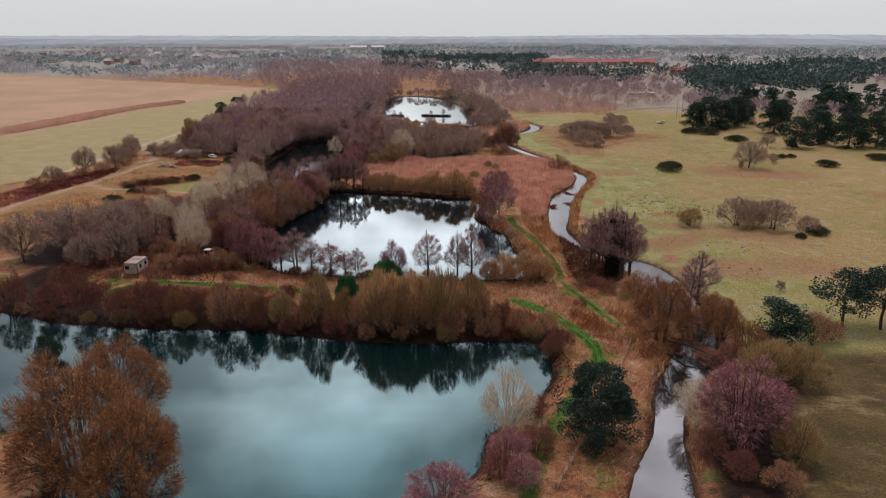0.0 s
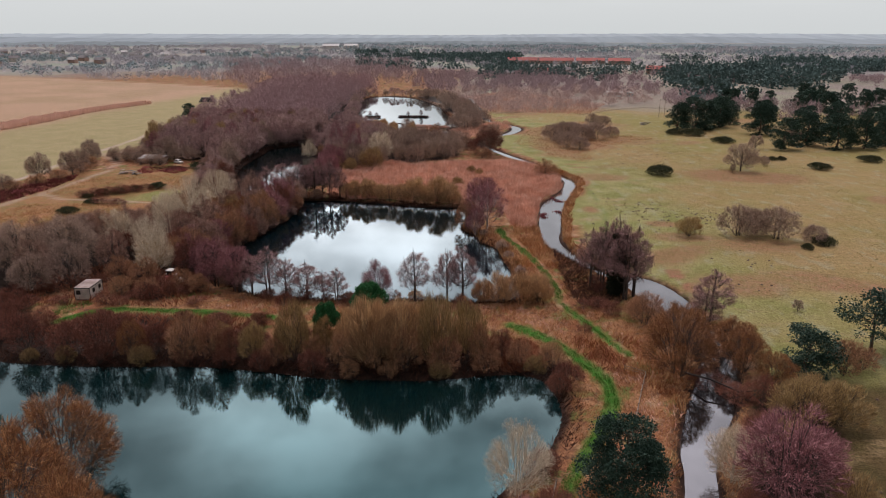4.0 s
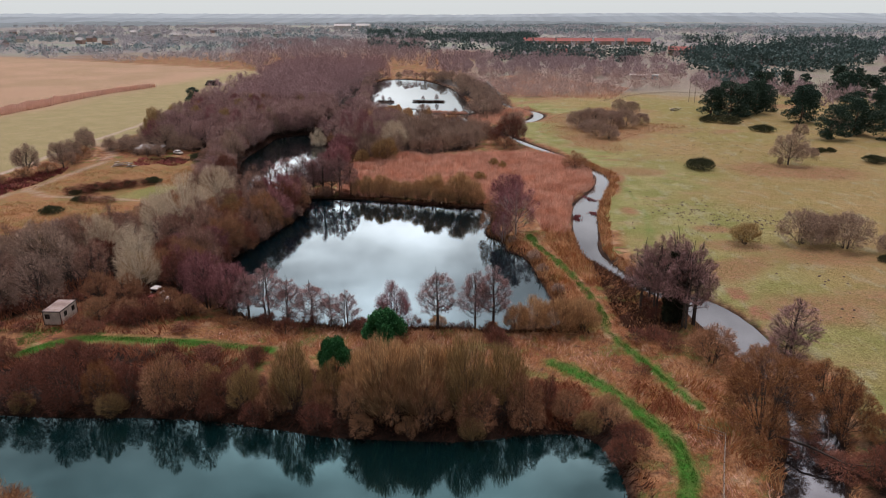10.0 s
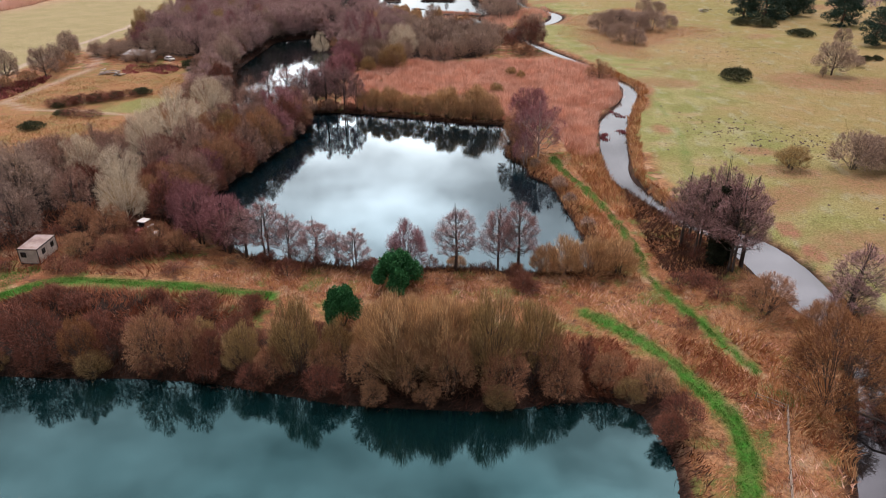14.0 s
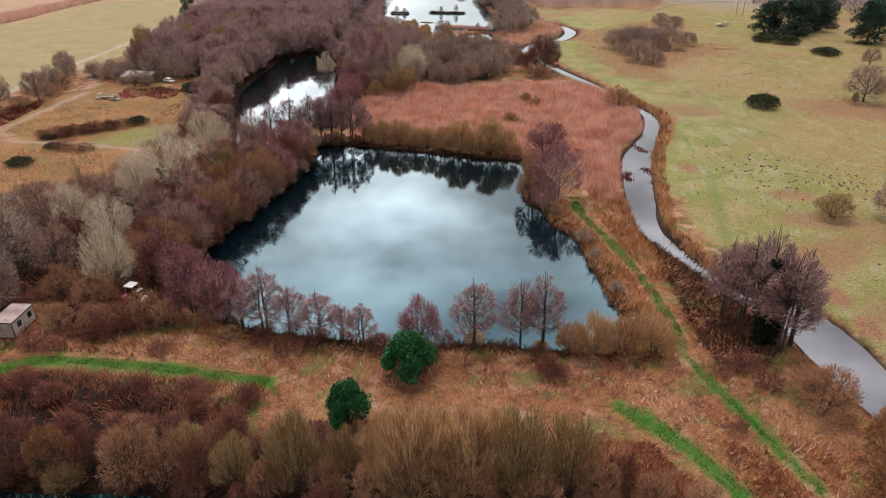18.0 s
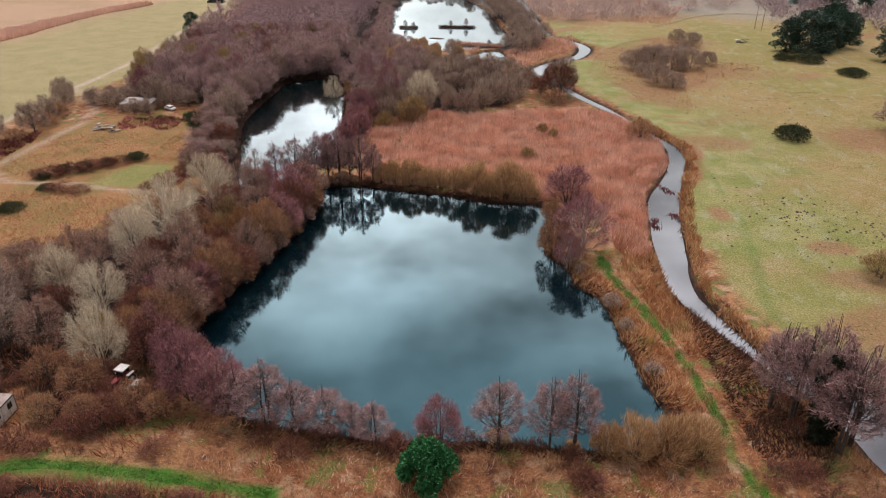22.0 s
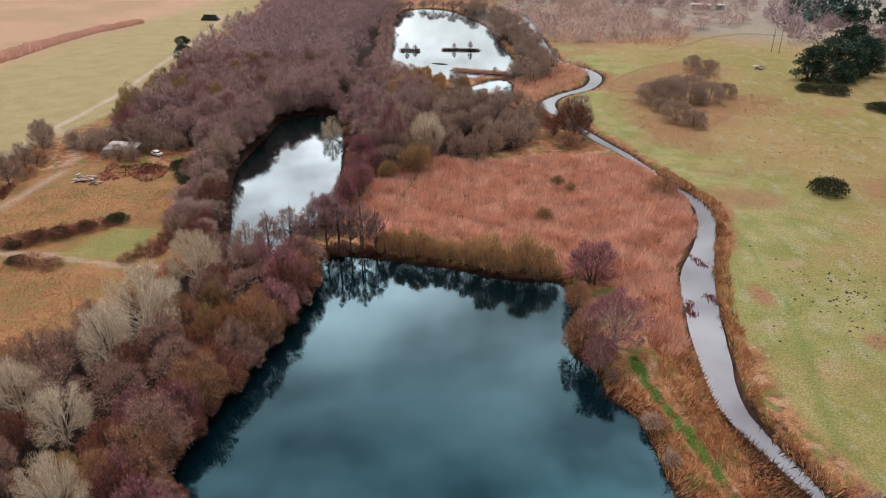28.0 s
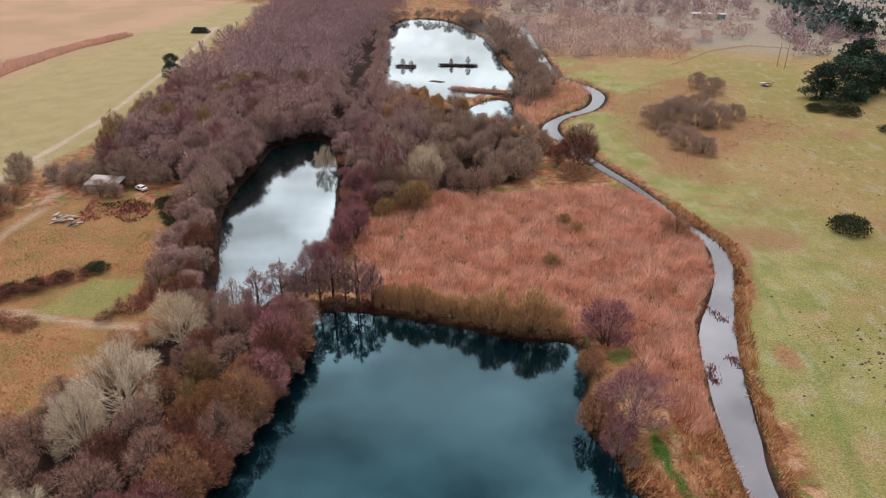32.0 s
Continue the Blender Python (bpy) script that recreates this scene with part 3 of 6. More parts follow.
def build_ground():
    gx = axis(-4600, (-1200, 110), (-420, 26), (-205, 6), (-165, 1.3), (-112, 2.5), (-90, 1.6), (45, 1.1), (150, 2.6), (300, 7), (1200, 30), (4600, 110))
    gy = axis(-600, (-60, 45), (20, 5), (60, 2.0), (250, 1.2), (330, 2.0), (620, 4.0), (1100, 16), (2200, 50), (4750, 100))
    xx, yy = np.meshgrid(gx, gy)
    q = np.stack([xx.ravel(), yy.ravel()], 1)
    d = water_depth(q)
    z = land(q[:, 0], q[:, 1], d)
    nx, ny = len(gx), len(gy)
    i = (np.arange(ny - 1)[:, None] * nx + np.arange(nx - 1)).ravel()
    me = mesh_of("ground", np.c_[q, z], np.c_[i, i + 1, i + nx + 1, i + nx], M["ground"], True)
    za, zb, zc = np.zeros((len(q), 4)), np.zeros((len(q), 4)), np.zeros((len(q), 4))
    n1 = wobble(q[:, 0], q[:, 1], 0.22) * 1.2 + wobble(q[:, 0], q[:, 1], 0.07, 5) * 2
    side = river_side(q)
    far = np.hypot(q[:, 0], q[:, 1] - 200)
    lim = np.where(q[:, 1] > 195, 4.5, 6.0)
    za[:, 0] = soft(side + n1, lim, lim + 3) * (1 - soft(q[:, 1] + 4 * n1 - 45 * soft(q[:, 0], 60, 90), 455, 480))
    za[:, 1] = 1 - soft(inside(FIELD, q) + 0.3 * n1, -1, 1.5)
    za[:, 2] = 1 - soft(inside(WEST_MEADOW, q) + n1, -1, 2)
    for line, w in zip(GREEN_LINES, (0.95, 1.1, 0.9, 0.7)):
        dd, _ = along(np.c_[line, 0 * line[:, 0]], q)
        zb[:, 0] = np.maximum(zb[:, 0], (1 - soft(dd + 0.25 * n1, w * 0.5, w * 1.35)) * (0.3 if w == 0.9 else 1))
    for line, w in zip(TRACKS, (1.3, 1.0, 1.1)):
        dd, _ = along(np.c_[line, 0 * line[:, 0]], q)
        zb[:, 1] = np.maximum(zb[:, 1], (1 - soft(dd, w * 0.6, w * 1.2)) * (1.0 if w == 1.1 else 0.55))
    zb[:, 2] = (1 - soft(d + 0.3 * n1, 0.6, 1.8)) * (far < 900)
    # mask for the haze-greyed ground, growing with distance
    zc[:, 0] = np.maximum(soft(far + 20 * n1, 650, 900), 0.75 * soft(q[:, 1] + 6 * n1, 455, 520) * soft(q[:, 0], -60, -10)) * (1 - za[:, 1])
    tall = 0.75 * (1 - soft(inside(TALL, q) + 4 * n1, -12, 6))
    patch = soft(wobble(q[:, 0], q[:, 1], 0.045, 7) + 0.5 * wobble(q[:, 0], q[:, 1], 0.17, 1), 0.75, 1.1) * za[:, 0]
    zc[:, 1] = np.maximum(tall, patch * 0.7)
    zc[:, 2] = 1 - soft(inside(MOWN, q), -0.6, 0.6)
    zd = np.zeros((len(q), 4))
    zd[:, 0] = (1 - soft(side + 5 * n1, 22, 48)) * soft(wobble(q[:, 0], q[:, 1], 0.03, 2) + 0.4 * n1, -1.6, 0.2)
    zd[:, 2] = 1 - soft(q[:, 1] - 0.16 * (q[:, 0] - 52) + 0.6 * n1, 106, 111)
    zd[:, 1] = soft(q[:, 0] + 0.1 * (q[:, 1] - 400) * -0.6 + 2 * n1, -262, -236)
    for cx, cy, rx_, ry_, w in ((92, 268, 26, 12, 0.8), (27, 213, 3.5, 7, 0.9), (44, 199, 5, 3, 0.8), (47, 186, 9, 4, 0.7), (64, 180, 14, 8, 0.6), (30, 286, 5, 3, 0.7), (33, 280, 6, 2.5, 0.7), (74, 352, 6, 2, 0.9), (70, 150, 9, 2.5, 0.8)):
        zc[:, 1] = np.maximum(zc[:, 1], w * (1 - soft(np.hypot((q[:, 0] - cx) / rx_, (q[:, 1] - cy) / ry_) + 0.12 * n1, 0.5, 1.1)))
    for cx, cy, rx_, ry_ in ((29.5, 253, 2.6, 9), (37.5, 157, 3.0, 5), (38.5, 149, 2.4, 5)):
        zc[:, 1] = np.maximum(zc[:, 1], 1 - soft(np.hypot((q[:, 0] - cx) / rx_, (q[:, 1] - cy) / ry_) + 0.12 * n1, 0.8, 1.05))
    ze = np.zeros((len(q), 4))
    # painted shade on these floors and, weaker, under the reeds
    for wood in WOOD_SHADE:
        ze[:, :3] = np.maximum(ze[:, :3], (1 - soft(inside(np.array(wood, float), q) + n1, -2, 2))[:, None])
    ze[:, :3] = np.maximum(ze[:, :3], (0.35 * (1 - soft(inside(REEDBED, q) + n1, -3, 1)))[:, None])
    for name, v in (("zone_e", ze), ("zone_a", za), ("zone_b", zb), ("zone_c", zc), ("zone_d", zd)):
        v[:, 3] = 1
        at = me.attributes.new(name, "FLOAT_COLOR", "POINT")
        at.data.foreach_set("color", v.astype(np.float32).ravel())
    tagged(new("ground", me), "flat winter valley floor of rough grass, meadow and fields", "ground", kind="structure")
    return gx, gy, z.reshape(ny, nx)


def build_water():
    def sheet(name, poly, material, label):
        bm = bmesh.new()
        f = bm.faces.new([bm.verts.new((x, y, LEVEL)) for x, y in poly])
        if f.normal.z < 0:
            f.normal_flip()
        bmesh.ops.triangulate(bm, faces=bm.faces[:])
        me = bpy.data.meshes.new(name)
        bm.normal_update()
        for f in bm.faces:
            if f.normal.z < 0:
                f.normal_flip()
        bm.to_mesh(me)
        bm.free()
        me.materials.append(material)
        tagged(new(name, me), label, "water", kind="structure")

    def grow(poly, by):
        t = np.roll(poly, -1, 0) - np.roll(poly, 1, 0)
        n = np.c_[t[:, 1], -t[:, 0]] / np.hypot(*t.T)[:, None]
        area = (poly[:, 0] * np.roll(poly[:, 1], -1) - poly[:, 1] * np.roll(poly[:, 0], -1)).sum()
        return poly + n * by * (1 if area > 0 else -1)

    for name, pond in (("pond_near", POND_NEAR), ("pond_middle", POND_MID), ("pond_west", POND_WEST), ("pond_far", POND_FAR), ("pond_small", POND_SMALL)):
        sheet(name, grow(pond, 1.2), M[{"pond_near": "pond_near", "pond_west": "pond_pale"}.get(name, "pond")], "still teal pond water mirroring clouds and bare trees")
    t = np.gradient(RIVER[:, :2], axis=0)
    n = np.c_[-t[:, 1], t[:, 0]] / np.hypot(*t.T)[:, None]
    a, b = RIVER[:, :2] + n * (RIVER[:, 2:] + 1.2), RIVER[:, :2] - n * (RIVER[:, 2:] + 1.2)
    v = np.c_[np.r_[a, b], np.full(2 * len(a), LEVEL + 0.004)]
    i = np.arange(len(a) - 1)
    tagged(new("river", mesh_of("river", v, np.c_[i + len(a), i + len(a) + 1, i + 1, i], M["river"])), "narrow grey river winding beside the meadow", "water", kind="structure")


SHEET = build_ground()
build_water()


def height_at(x, y):
    """The ground's height at a spot, from the sheet's own corners."""
    gx, gy, z = SHEET
    i, j = np.searchsorted(gx, x) - 1, np.searchsorted(gy, y) - 1
    u, v = (x - gx[i]) / (gx[i + 1] - gx[i]), (y - gy[j]) / (gy[j + 1] - gy[j])
    return float((z[j, i] * (1 - u) + z[j, i + 1] * u) * (1 - v) + (z[j + 1, i] * (1 - u) + z[j + 1, i + 1] * u) * v)


# ---- plants ----
def unit(v):
    return v / (np.linalg.norm(v, axis=-1, keepdims=True) + 1e-9)


def tubes(paths, radii, sides):
    """Tapered tubes along paths (n, k, 3) with radii (n, k)."""
    n, k, _ = paths.shape
    t = np.gradient(paths, axis=1)
    t = unit(t)
    ref = np.where(np.abs(t[..., 2:]) > 0.9, np.array([1.0, 0, 0]), np.array([0, 0, 1.0]))
    u = unit(np.cross(t, ref))
    v = np.cross(t, u)
    ang = np.arange(sides) * 2 * np.pi / sides
    ring = np.cos(ang)[:, None] * u[:, :, None, :] + np.sin(ang)[:, None] * v[:, :, None, :]
    pts = paths[:, :, None, :] + ring * radii[:, :, None, None]
    base = (np.arange(n) * k * sides)[:, None, None] + (np.arange(k - 1) * sides)[None, :, None]
    j = np.arange(sides)[None, None, :]
    j2 = (j + 1) % sides
    a, b, c, d = base + j, base + j2, base + sides + j2, base + sides + j
    tri = np.concatenate([np.stack([a, b, c], -1).reshape(-1, 3), np.stack([a, c, d], -1).reshape(-1, 3)])
    return pts.reshape(-1, 3), tri


def spikes(rng, base, way, length, width):
    """Thin tapered twigs or blades, one triangle each."""
    n = len(base)
    s = unit(np.cross(way, rng.normal(size=(n, 3)))) * (width / 2)[:, None]
    v = np.stack([base + s, base - s, base + way * length[:, None]], 1).reshape(-1, 3)
    return v, np.arange(3 * n).reshape(-1, 3)


def joined(parts):
    v, f, n = [], [], 0
    for a, b in parts:
        v.append(a)
        f.append(b + n)
        n += len(a)
    return np.concatenate(v), np.concatenate(f)


def bare(seed, h, w, stems=1, limbs=16, branches=150, twigs=1600, clear=0.25, conic=0.0, fan=0.0, twig_len=0.12, twig_w=0.05, stem_r=0.016, loose=1.0):
    """A leafless plant: stems, limbs that each carry a rounded lobe of the crown, branches through the lobe and fine twigs over its skin.
    Returns the arrays of the wood and of the twigs."""
    rng = np.random.default_rng(seed)
    z0 = h * max(clear, 0.0)
    cz = z0 + 0.36 * (h - z0)
    up, down, rx = h - cz, cz - z0, w / 2
    # lobes spread evenly over the dome, of uneven size and reach
    n = limbs
    i = np.arange(n) + 0.5
    sin_el = 0.98 - 1.42 * i / n + rng.normal(size=n) * 0.06
    sin_el = np.clip(sin_el, -0.45, 0.99)
    az = i * 2.39996 + rng.uniform(0, 6.28) + rng.normal(size=n) * 0.25
    cos_el = np.sqrt(1 - sin_el**2)
    way = np.c_[np.cos(az) * cos_el, np.sin(az) * cos_el, sin_el]
    size = (1.62 if conic < 0.25 else 1.9) / n**0.5 * rng.uniform(0.7, 1.3, n)
    size = np.clip(size, 0.18, 0.62)
    tall = np.where(sin_el > 0, up, down)
    reach = (1 - size * 0.85) * rng.uniform(0.78, 1.06, n)
    lobe = np.c_[way[:, 0] * rx * reach, way[:, 1] * rx * reach, cz + sin_el * tall * reach]
    rad = np.c_[size * rx, size * rx, size * np.minimum(0.6 * up + 0.3 * rx, 1.3 * rx)]
    if conic:
        u = np.clip((lobe[:, 2] - z0) / (h - z0), 0, 1)
        taper = 1.2 - conic * u**1.3
        lobe[:, :2] *= taper[:, None]
        rad[:, :2] *= taper[:, None]
    # stems
    k = 6
    a0 = rng.uniform(0, 6.28, stems)
    lean = (fan if fan else 0.10) * rng.uniform(0.3, 1.0, stems) * (stems > 1)
    top = np.c_[np.cos(a0) * lean * rx * 0.7, np.sin(a0) * lean * rx * 0.7, h * (rng.uniform(0.8, 0.94, stems) if conic < 0.25 else rng.uniform(0.93, 0.99, stems)) * (1 - 0.3 * lean * (fan > 0))]
    root = np.c_[np.cos(a0), np.sin(a0), np.zeros(stems)] * (0.05 * w if stems > 1 else 0)
    s = np.linspace(0, 1, k)[None, :, None]
    stem = root[:, None] * (1 - s) + top[:, None] * s
    stem[:, :, :2] += rng.normal(size=(stems, k, 2)) * 0.010 * h * s
    stem[:, 0, 2] = -0.4
    r = h * stem_r * (1.35 - np.linspace(0, 1.2, k))[None] * np.ones((stems, 1)) / (stems**0.45)
    trunk = [tubes(stem, np.maximum(r, 0.012), 6)]
    # limbs leave the nearest stem and arch up into their lobes
    near = np.argmin(np.linalg.norm(top[None, :, :2] - lobe[:, None, :2], axis=2), axis=1)
    f = np.clip((lobe[:, 2] / h) * rng.uniform(0.25, 0.75, n) - (0.25 if fan else 0.0), 0.03, 0.8)
    f = np.maximum(f, min(clear * 0.6, 0.3))
    if conic >= 0.25:
        f = np.clip(lobe[:, 2] / h - 0.9 * np.hypot(lobe[:, 0], lobe[:, 1]) / h, 0.1, 0.93)
    j = np.minimum((f * (k - 1)).astype(int), k - 2)
    g = (f * (k - 1) - j)[:, None]
    start = stem[near, j] * (1 - g) + stem[near, j + 1] * g
    bend = np.c_[start[:, :2] * 0.45 + lobe[:, :2] * 0.55, start[:, 2] * 0.45 + lobe[:, 2] * 0.55 - 0.06 * h * (1 if not fan else -0.6)]
    t = np.linspace(0, 1, 5)[None, :, None]
    path = start[:, None] * (1 - t) ** 2 + 2 * bend[:, None] * t * (1 - t) + lobe[:, None] * t**2
    path[:, 1:4] += rng.normal(size=(n, 3, 3)) * 0.012 * h
    lr = h * stem_r * 0.5 * (1.1 - np.linspace(0, 0.85, 5))[None] * rng.uniform(0.6, 1.0, (n, 1)) / (stems**0.25)
    trunk.append(tubes(path, np.maximum(lr, 0.012), 4))
    # branches run from each limb out to its lobe's skin
    bi = rng.choice(n, branches, p=size**1.5 / (size**1.5).sum())
    bf = rng.uniform(0.45, 1.0, branches) * 4
    bj = np.minimum(bf.astype(int), 3)
    bg = (bf - bj)[:, None]
    bs = path[bi, bj] * (1 - bg) + path[bi, bj + 1] * bg
    bd = unit(0.55 * way[bi] + 0.75 * rng.normal(size=(branches, 3)) + np.array([0, 0, 0.30 + 0.3 * (conic > 0)]))
    be = lobe[bi] + bd * rad[bi] * rng.uniform(0.55, 1.0, (branches, 1))
    mid = 0.5 * (bs + be) + rng.normal(size=(branches, 3)) * 0.012 * h
    br = np.array([1.0, 0.7, 0.35])[None] * (h * stem_r * 0.15) * rng.uniform(0.7, 1.2, (branches, 1))
    wood = tubes(np.stack([bs, mid, be], 1), np.maximum(br, 0.011), 3)
    # twigs along the branches, then over each lobe's skin
    n1 = int(twigs * 0.5)
    ti, tf = rng.integers(0, branches, n1), rng.uniform(0.25, 1.08, (n1, 1))
    tb = mid[ti] + (be - mid)[ti] * tf
    tv = unit(unit(be - mid)[ti] + 0.6 * loose * rng.normal(size=(n1, 3)) + np.array([0, 0, 0.15]))
    n2 = twigs - n1
    ci = rng.choice(n, n2, p=size**1.5 / (size**1.5).sum())
    cd = unit(0.5 * way[ci] + rng.normal(size=(n2, 3)) + np.array([0, 0, 0.35]))
    p = lobe[ci] + cd * rad[ci] * (rng.uniform(0.35, 1.06, (n2, 1)) ** 0.6)
    td = unit(0.8 * cd + 0.5 * way[ci] + np.array([0, 0, 0.2]) + 0.45 * loose * rng.normal(size=(n2, 3)))
    base, out = np.concatenate([tb, p]), np.concatenate([tv, td])
    if fan > 0.62:
        out = unit(unit(base - np.array([0, 0, -0.12 * h])) + 0.24 * loose * rng.normal(size=out.shape))
    ln = rng.uniform(0.5, 1.25, twigs) * twig_len * h
    base = base - out * ln[:, None] * 0.55
    keep = base[:, 2] > 0.01 * h
    return joined(trunk + [wood]), spikes(rng, base[keep], out[keep], ln[keep], twig_w * rng.uniform(0.6, 1.3, keep.sum()))


def leaf_cloud(rng, centres, radii, per, size):
    """Small leaf sprays in clumps: centres (n, 3), radii (n, 3)."""
    n = len(centres)
    d = unit(rng.normal(size=(n * per, 3)))
    r = rng.uniform(0.55, 1.05, (n * per, 1))
    ci = np.repeat(np.arange(n), per)
    p = centres[ci] + d * r * radii[ci]
    way = unit(d + 0.7 * rng.normal(size=d.shape) + np.array([0, 0, 0.3]))
    s = unit(np.cross(way, rng.normal(size=way.shape)))
    l = size * rng.uniform(0.6, 1.4, (n * per, 1))
    v = np.stack([p - s * l * 0.5, p + s * l * 0.5, p + way * l], 1).reshape(-1, 3)
    return v, np.arange(3 * n * per).reshape(-1, 3)


def pine(seed, h, w, clear=0.3, clumps=46, per=60, size=0.42, dome=1.0):
    rng = np.random.default_rng(seed)
    k = 6
    s = np.linspace(0, 1, k)
    stem = np.c_[np.cumsum(rng.normal(size=k)) * 0.02 * h, np.cumsum(rng.normal(size=k)) * 0.02 * h, s * h * 0.93][None]
    stem[0, 0] = (0, 0, -0.4)
    trunk = [tubes(stem, (h * 0.02 * (1.25 - s))[None], 7)]
    f = rng.uniform(0, 1, clumps) ** 0.8
    z = h * (clear + (1 - clear) * f)
    prof = np.sqrt(np.clip(1 - (np.abs(f - 0.35) / 0.68) ** 2.2, 0.05, 1)) if dome else 1.02 - f
    az = rng.uniform(0, 6.28, clumps)
    rr = w / 2 * prof * np.sqrt(rng.uniform(0.12, 1.0, clumps)) * 0.85
    cen = np.c_[np.cos(az) * rr, np.sin(az) * rr, z - 0.06 * h]
    rad = np.c_[np.full((clumps, 2), 1.0), np.full(clumps, 0.6)] * (w * 0.15 * rng.uniform(0.7, 1.3, clumps))[:, None]
    n = 18
    st = np.array([[np.interp(max(c[2] - 0.1 * h, clear * h * 0.8), stem[0, :, 2], stem[0, :, j]) for j in range(3)] for c in cen[:n]])
    t = np.linspace(0, 1, 4)[None, :, None]
    limb = st[:, None] * (1 - t) + cen[:n, None] * t
    trunk.append(tubes(limb, np.array([0.008, 0.006, 0.004, 0.002])[None] * h * np.ones((n, 1)), 4))
    return joined(trunk), leaf_cloud(rng, cen, rad, per, size)


def low_bush(seed, h, w, clumps=26, per=60, size=0.3, tight=1.0):
    """A dense evergreen or gorse mound."""
    rng = np.random.default_rng(seed)
    az, f = rng.uniform(0, 6.28, clumps), np.sqrt(rng.uniform(0, 1, clumps))
    cen = np.c_[np.cos(az) * f * w * 0.4, np.sin(az) * f * w * 0.4, h * (0.25 + 0.5 * (1 - f**2) * rng.uniform(0.6, 1, clumps))]
    rad = np.c_[np.full((clumps, 2), tight * w * (0.9 / clumps**0.42)), np.full(clumps, tight * h * 0.2)] * rng.uniform(0.7, 1.25, (clumps, 1))
    n = 9
    a2 = rng.uniform(0, 6.28, n)
    t = np.linspace(0, 1, 4)[None, :, None]
    e = np.c_[np.cos(a2) * w * 0.3, np.sin(a2) * w * 0.3, np.full(n, h * 0.55)]
    stem = e[:, None] * t + np.array([0, 0, -0.3]) * (1 - t)
    return tubes(stem, np.array([0.06, 0.05, 0.03, 0.015])[None] * np.ones((n, 1)) * w / 4, 4), leaf_cloud(rng, cen, rad, per, size)


def part(name, data, material, parent, label="", smooth=False):
    """One mesh under a thing or a part; data is a bmesh or (corners, faces)."""
    if isinstance(data, tuple):
        me = mesh_of(name, data[0], data[1], material, smooth)
    else:
        me = bpy.data.meshes.new(name)
        data.to_mesh(me)
        data.free()
        me.materials.append(material)
    ob = new(name, me)
    ob.parent = parent
    if label:
        ob["label"] = label
    return ob


class Kind:
    """A kind of plant in a few grown shapes, copied to its places."""

    def __init__(self, name, label, category, group, makers, wood, leaf, size, parts=("trunk", "crown")):
        self.name, self.label, self.category, self.group = name, label, category, group
        self.makers, self.wood, self.leaf, self.size, self.parts = makers, wood, leaf, size, parts
        self.made, self.count = [], 0

    def put(self, x, y, h, w, label="", turn=None):
        x, y = float(x), float(y)
        i = self.count % len(self.makers)
        self.count += 1
        sh, sw = h / self.size[0], w / self.size[1]
        if turn is None:
            turn = (x * 37.7 + y * 91.3) % 360
        m = Matrix.LocRotScale((x, y, height_at(x, y)), Euler((0, 0, radians(turn))), (sw, sw, sh))
        if i >= len(self.made):
            wood, leaf = self.makers[i]
            ob = new(self.name)
            part(self.parts[0], wood, M[self.wood], ob, smooth=True)
            part(self.parts[1], leaf, M[self.leaf], ob)
            tagged(ob, self.label, self.category, self.group)
            ob.matrix_basis = m
            self.made.append(ob)
        else:
            ob = copy_thing(self.made[i], Matrix.LocRotScale((x, y, height_at(x, y)), Euler((0, 0, radians(turn))), (1, 1, 1)))
            ob.scale = (sw, sw, sh)
        if label:
            ob["label"] = label
        return ob

    def rows(self, rows, label="", ragged=False):
        for x, y, h, w in rows:
            s = 0.62 + 0.40 * ((x * 12.9 + y * 7.7) % 1) if ragged else 1.0
            self.put(x, y, h * s, w * (0.42 + 0.42 * s if ragged else 1.0), label=label)


def grown(seeds, h, w, **more):
    return [bare(s, h, w, stems=st, **more) for s, st in seeds]


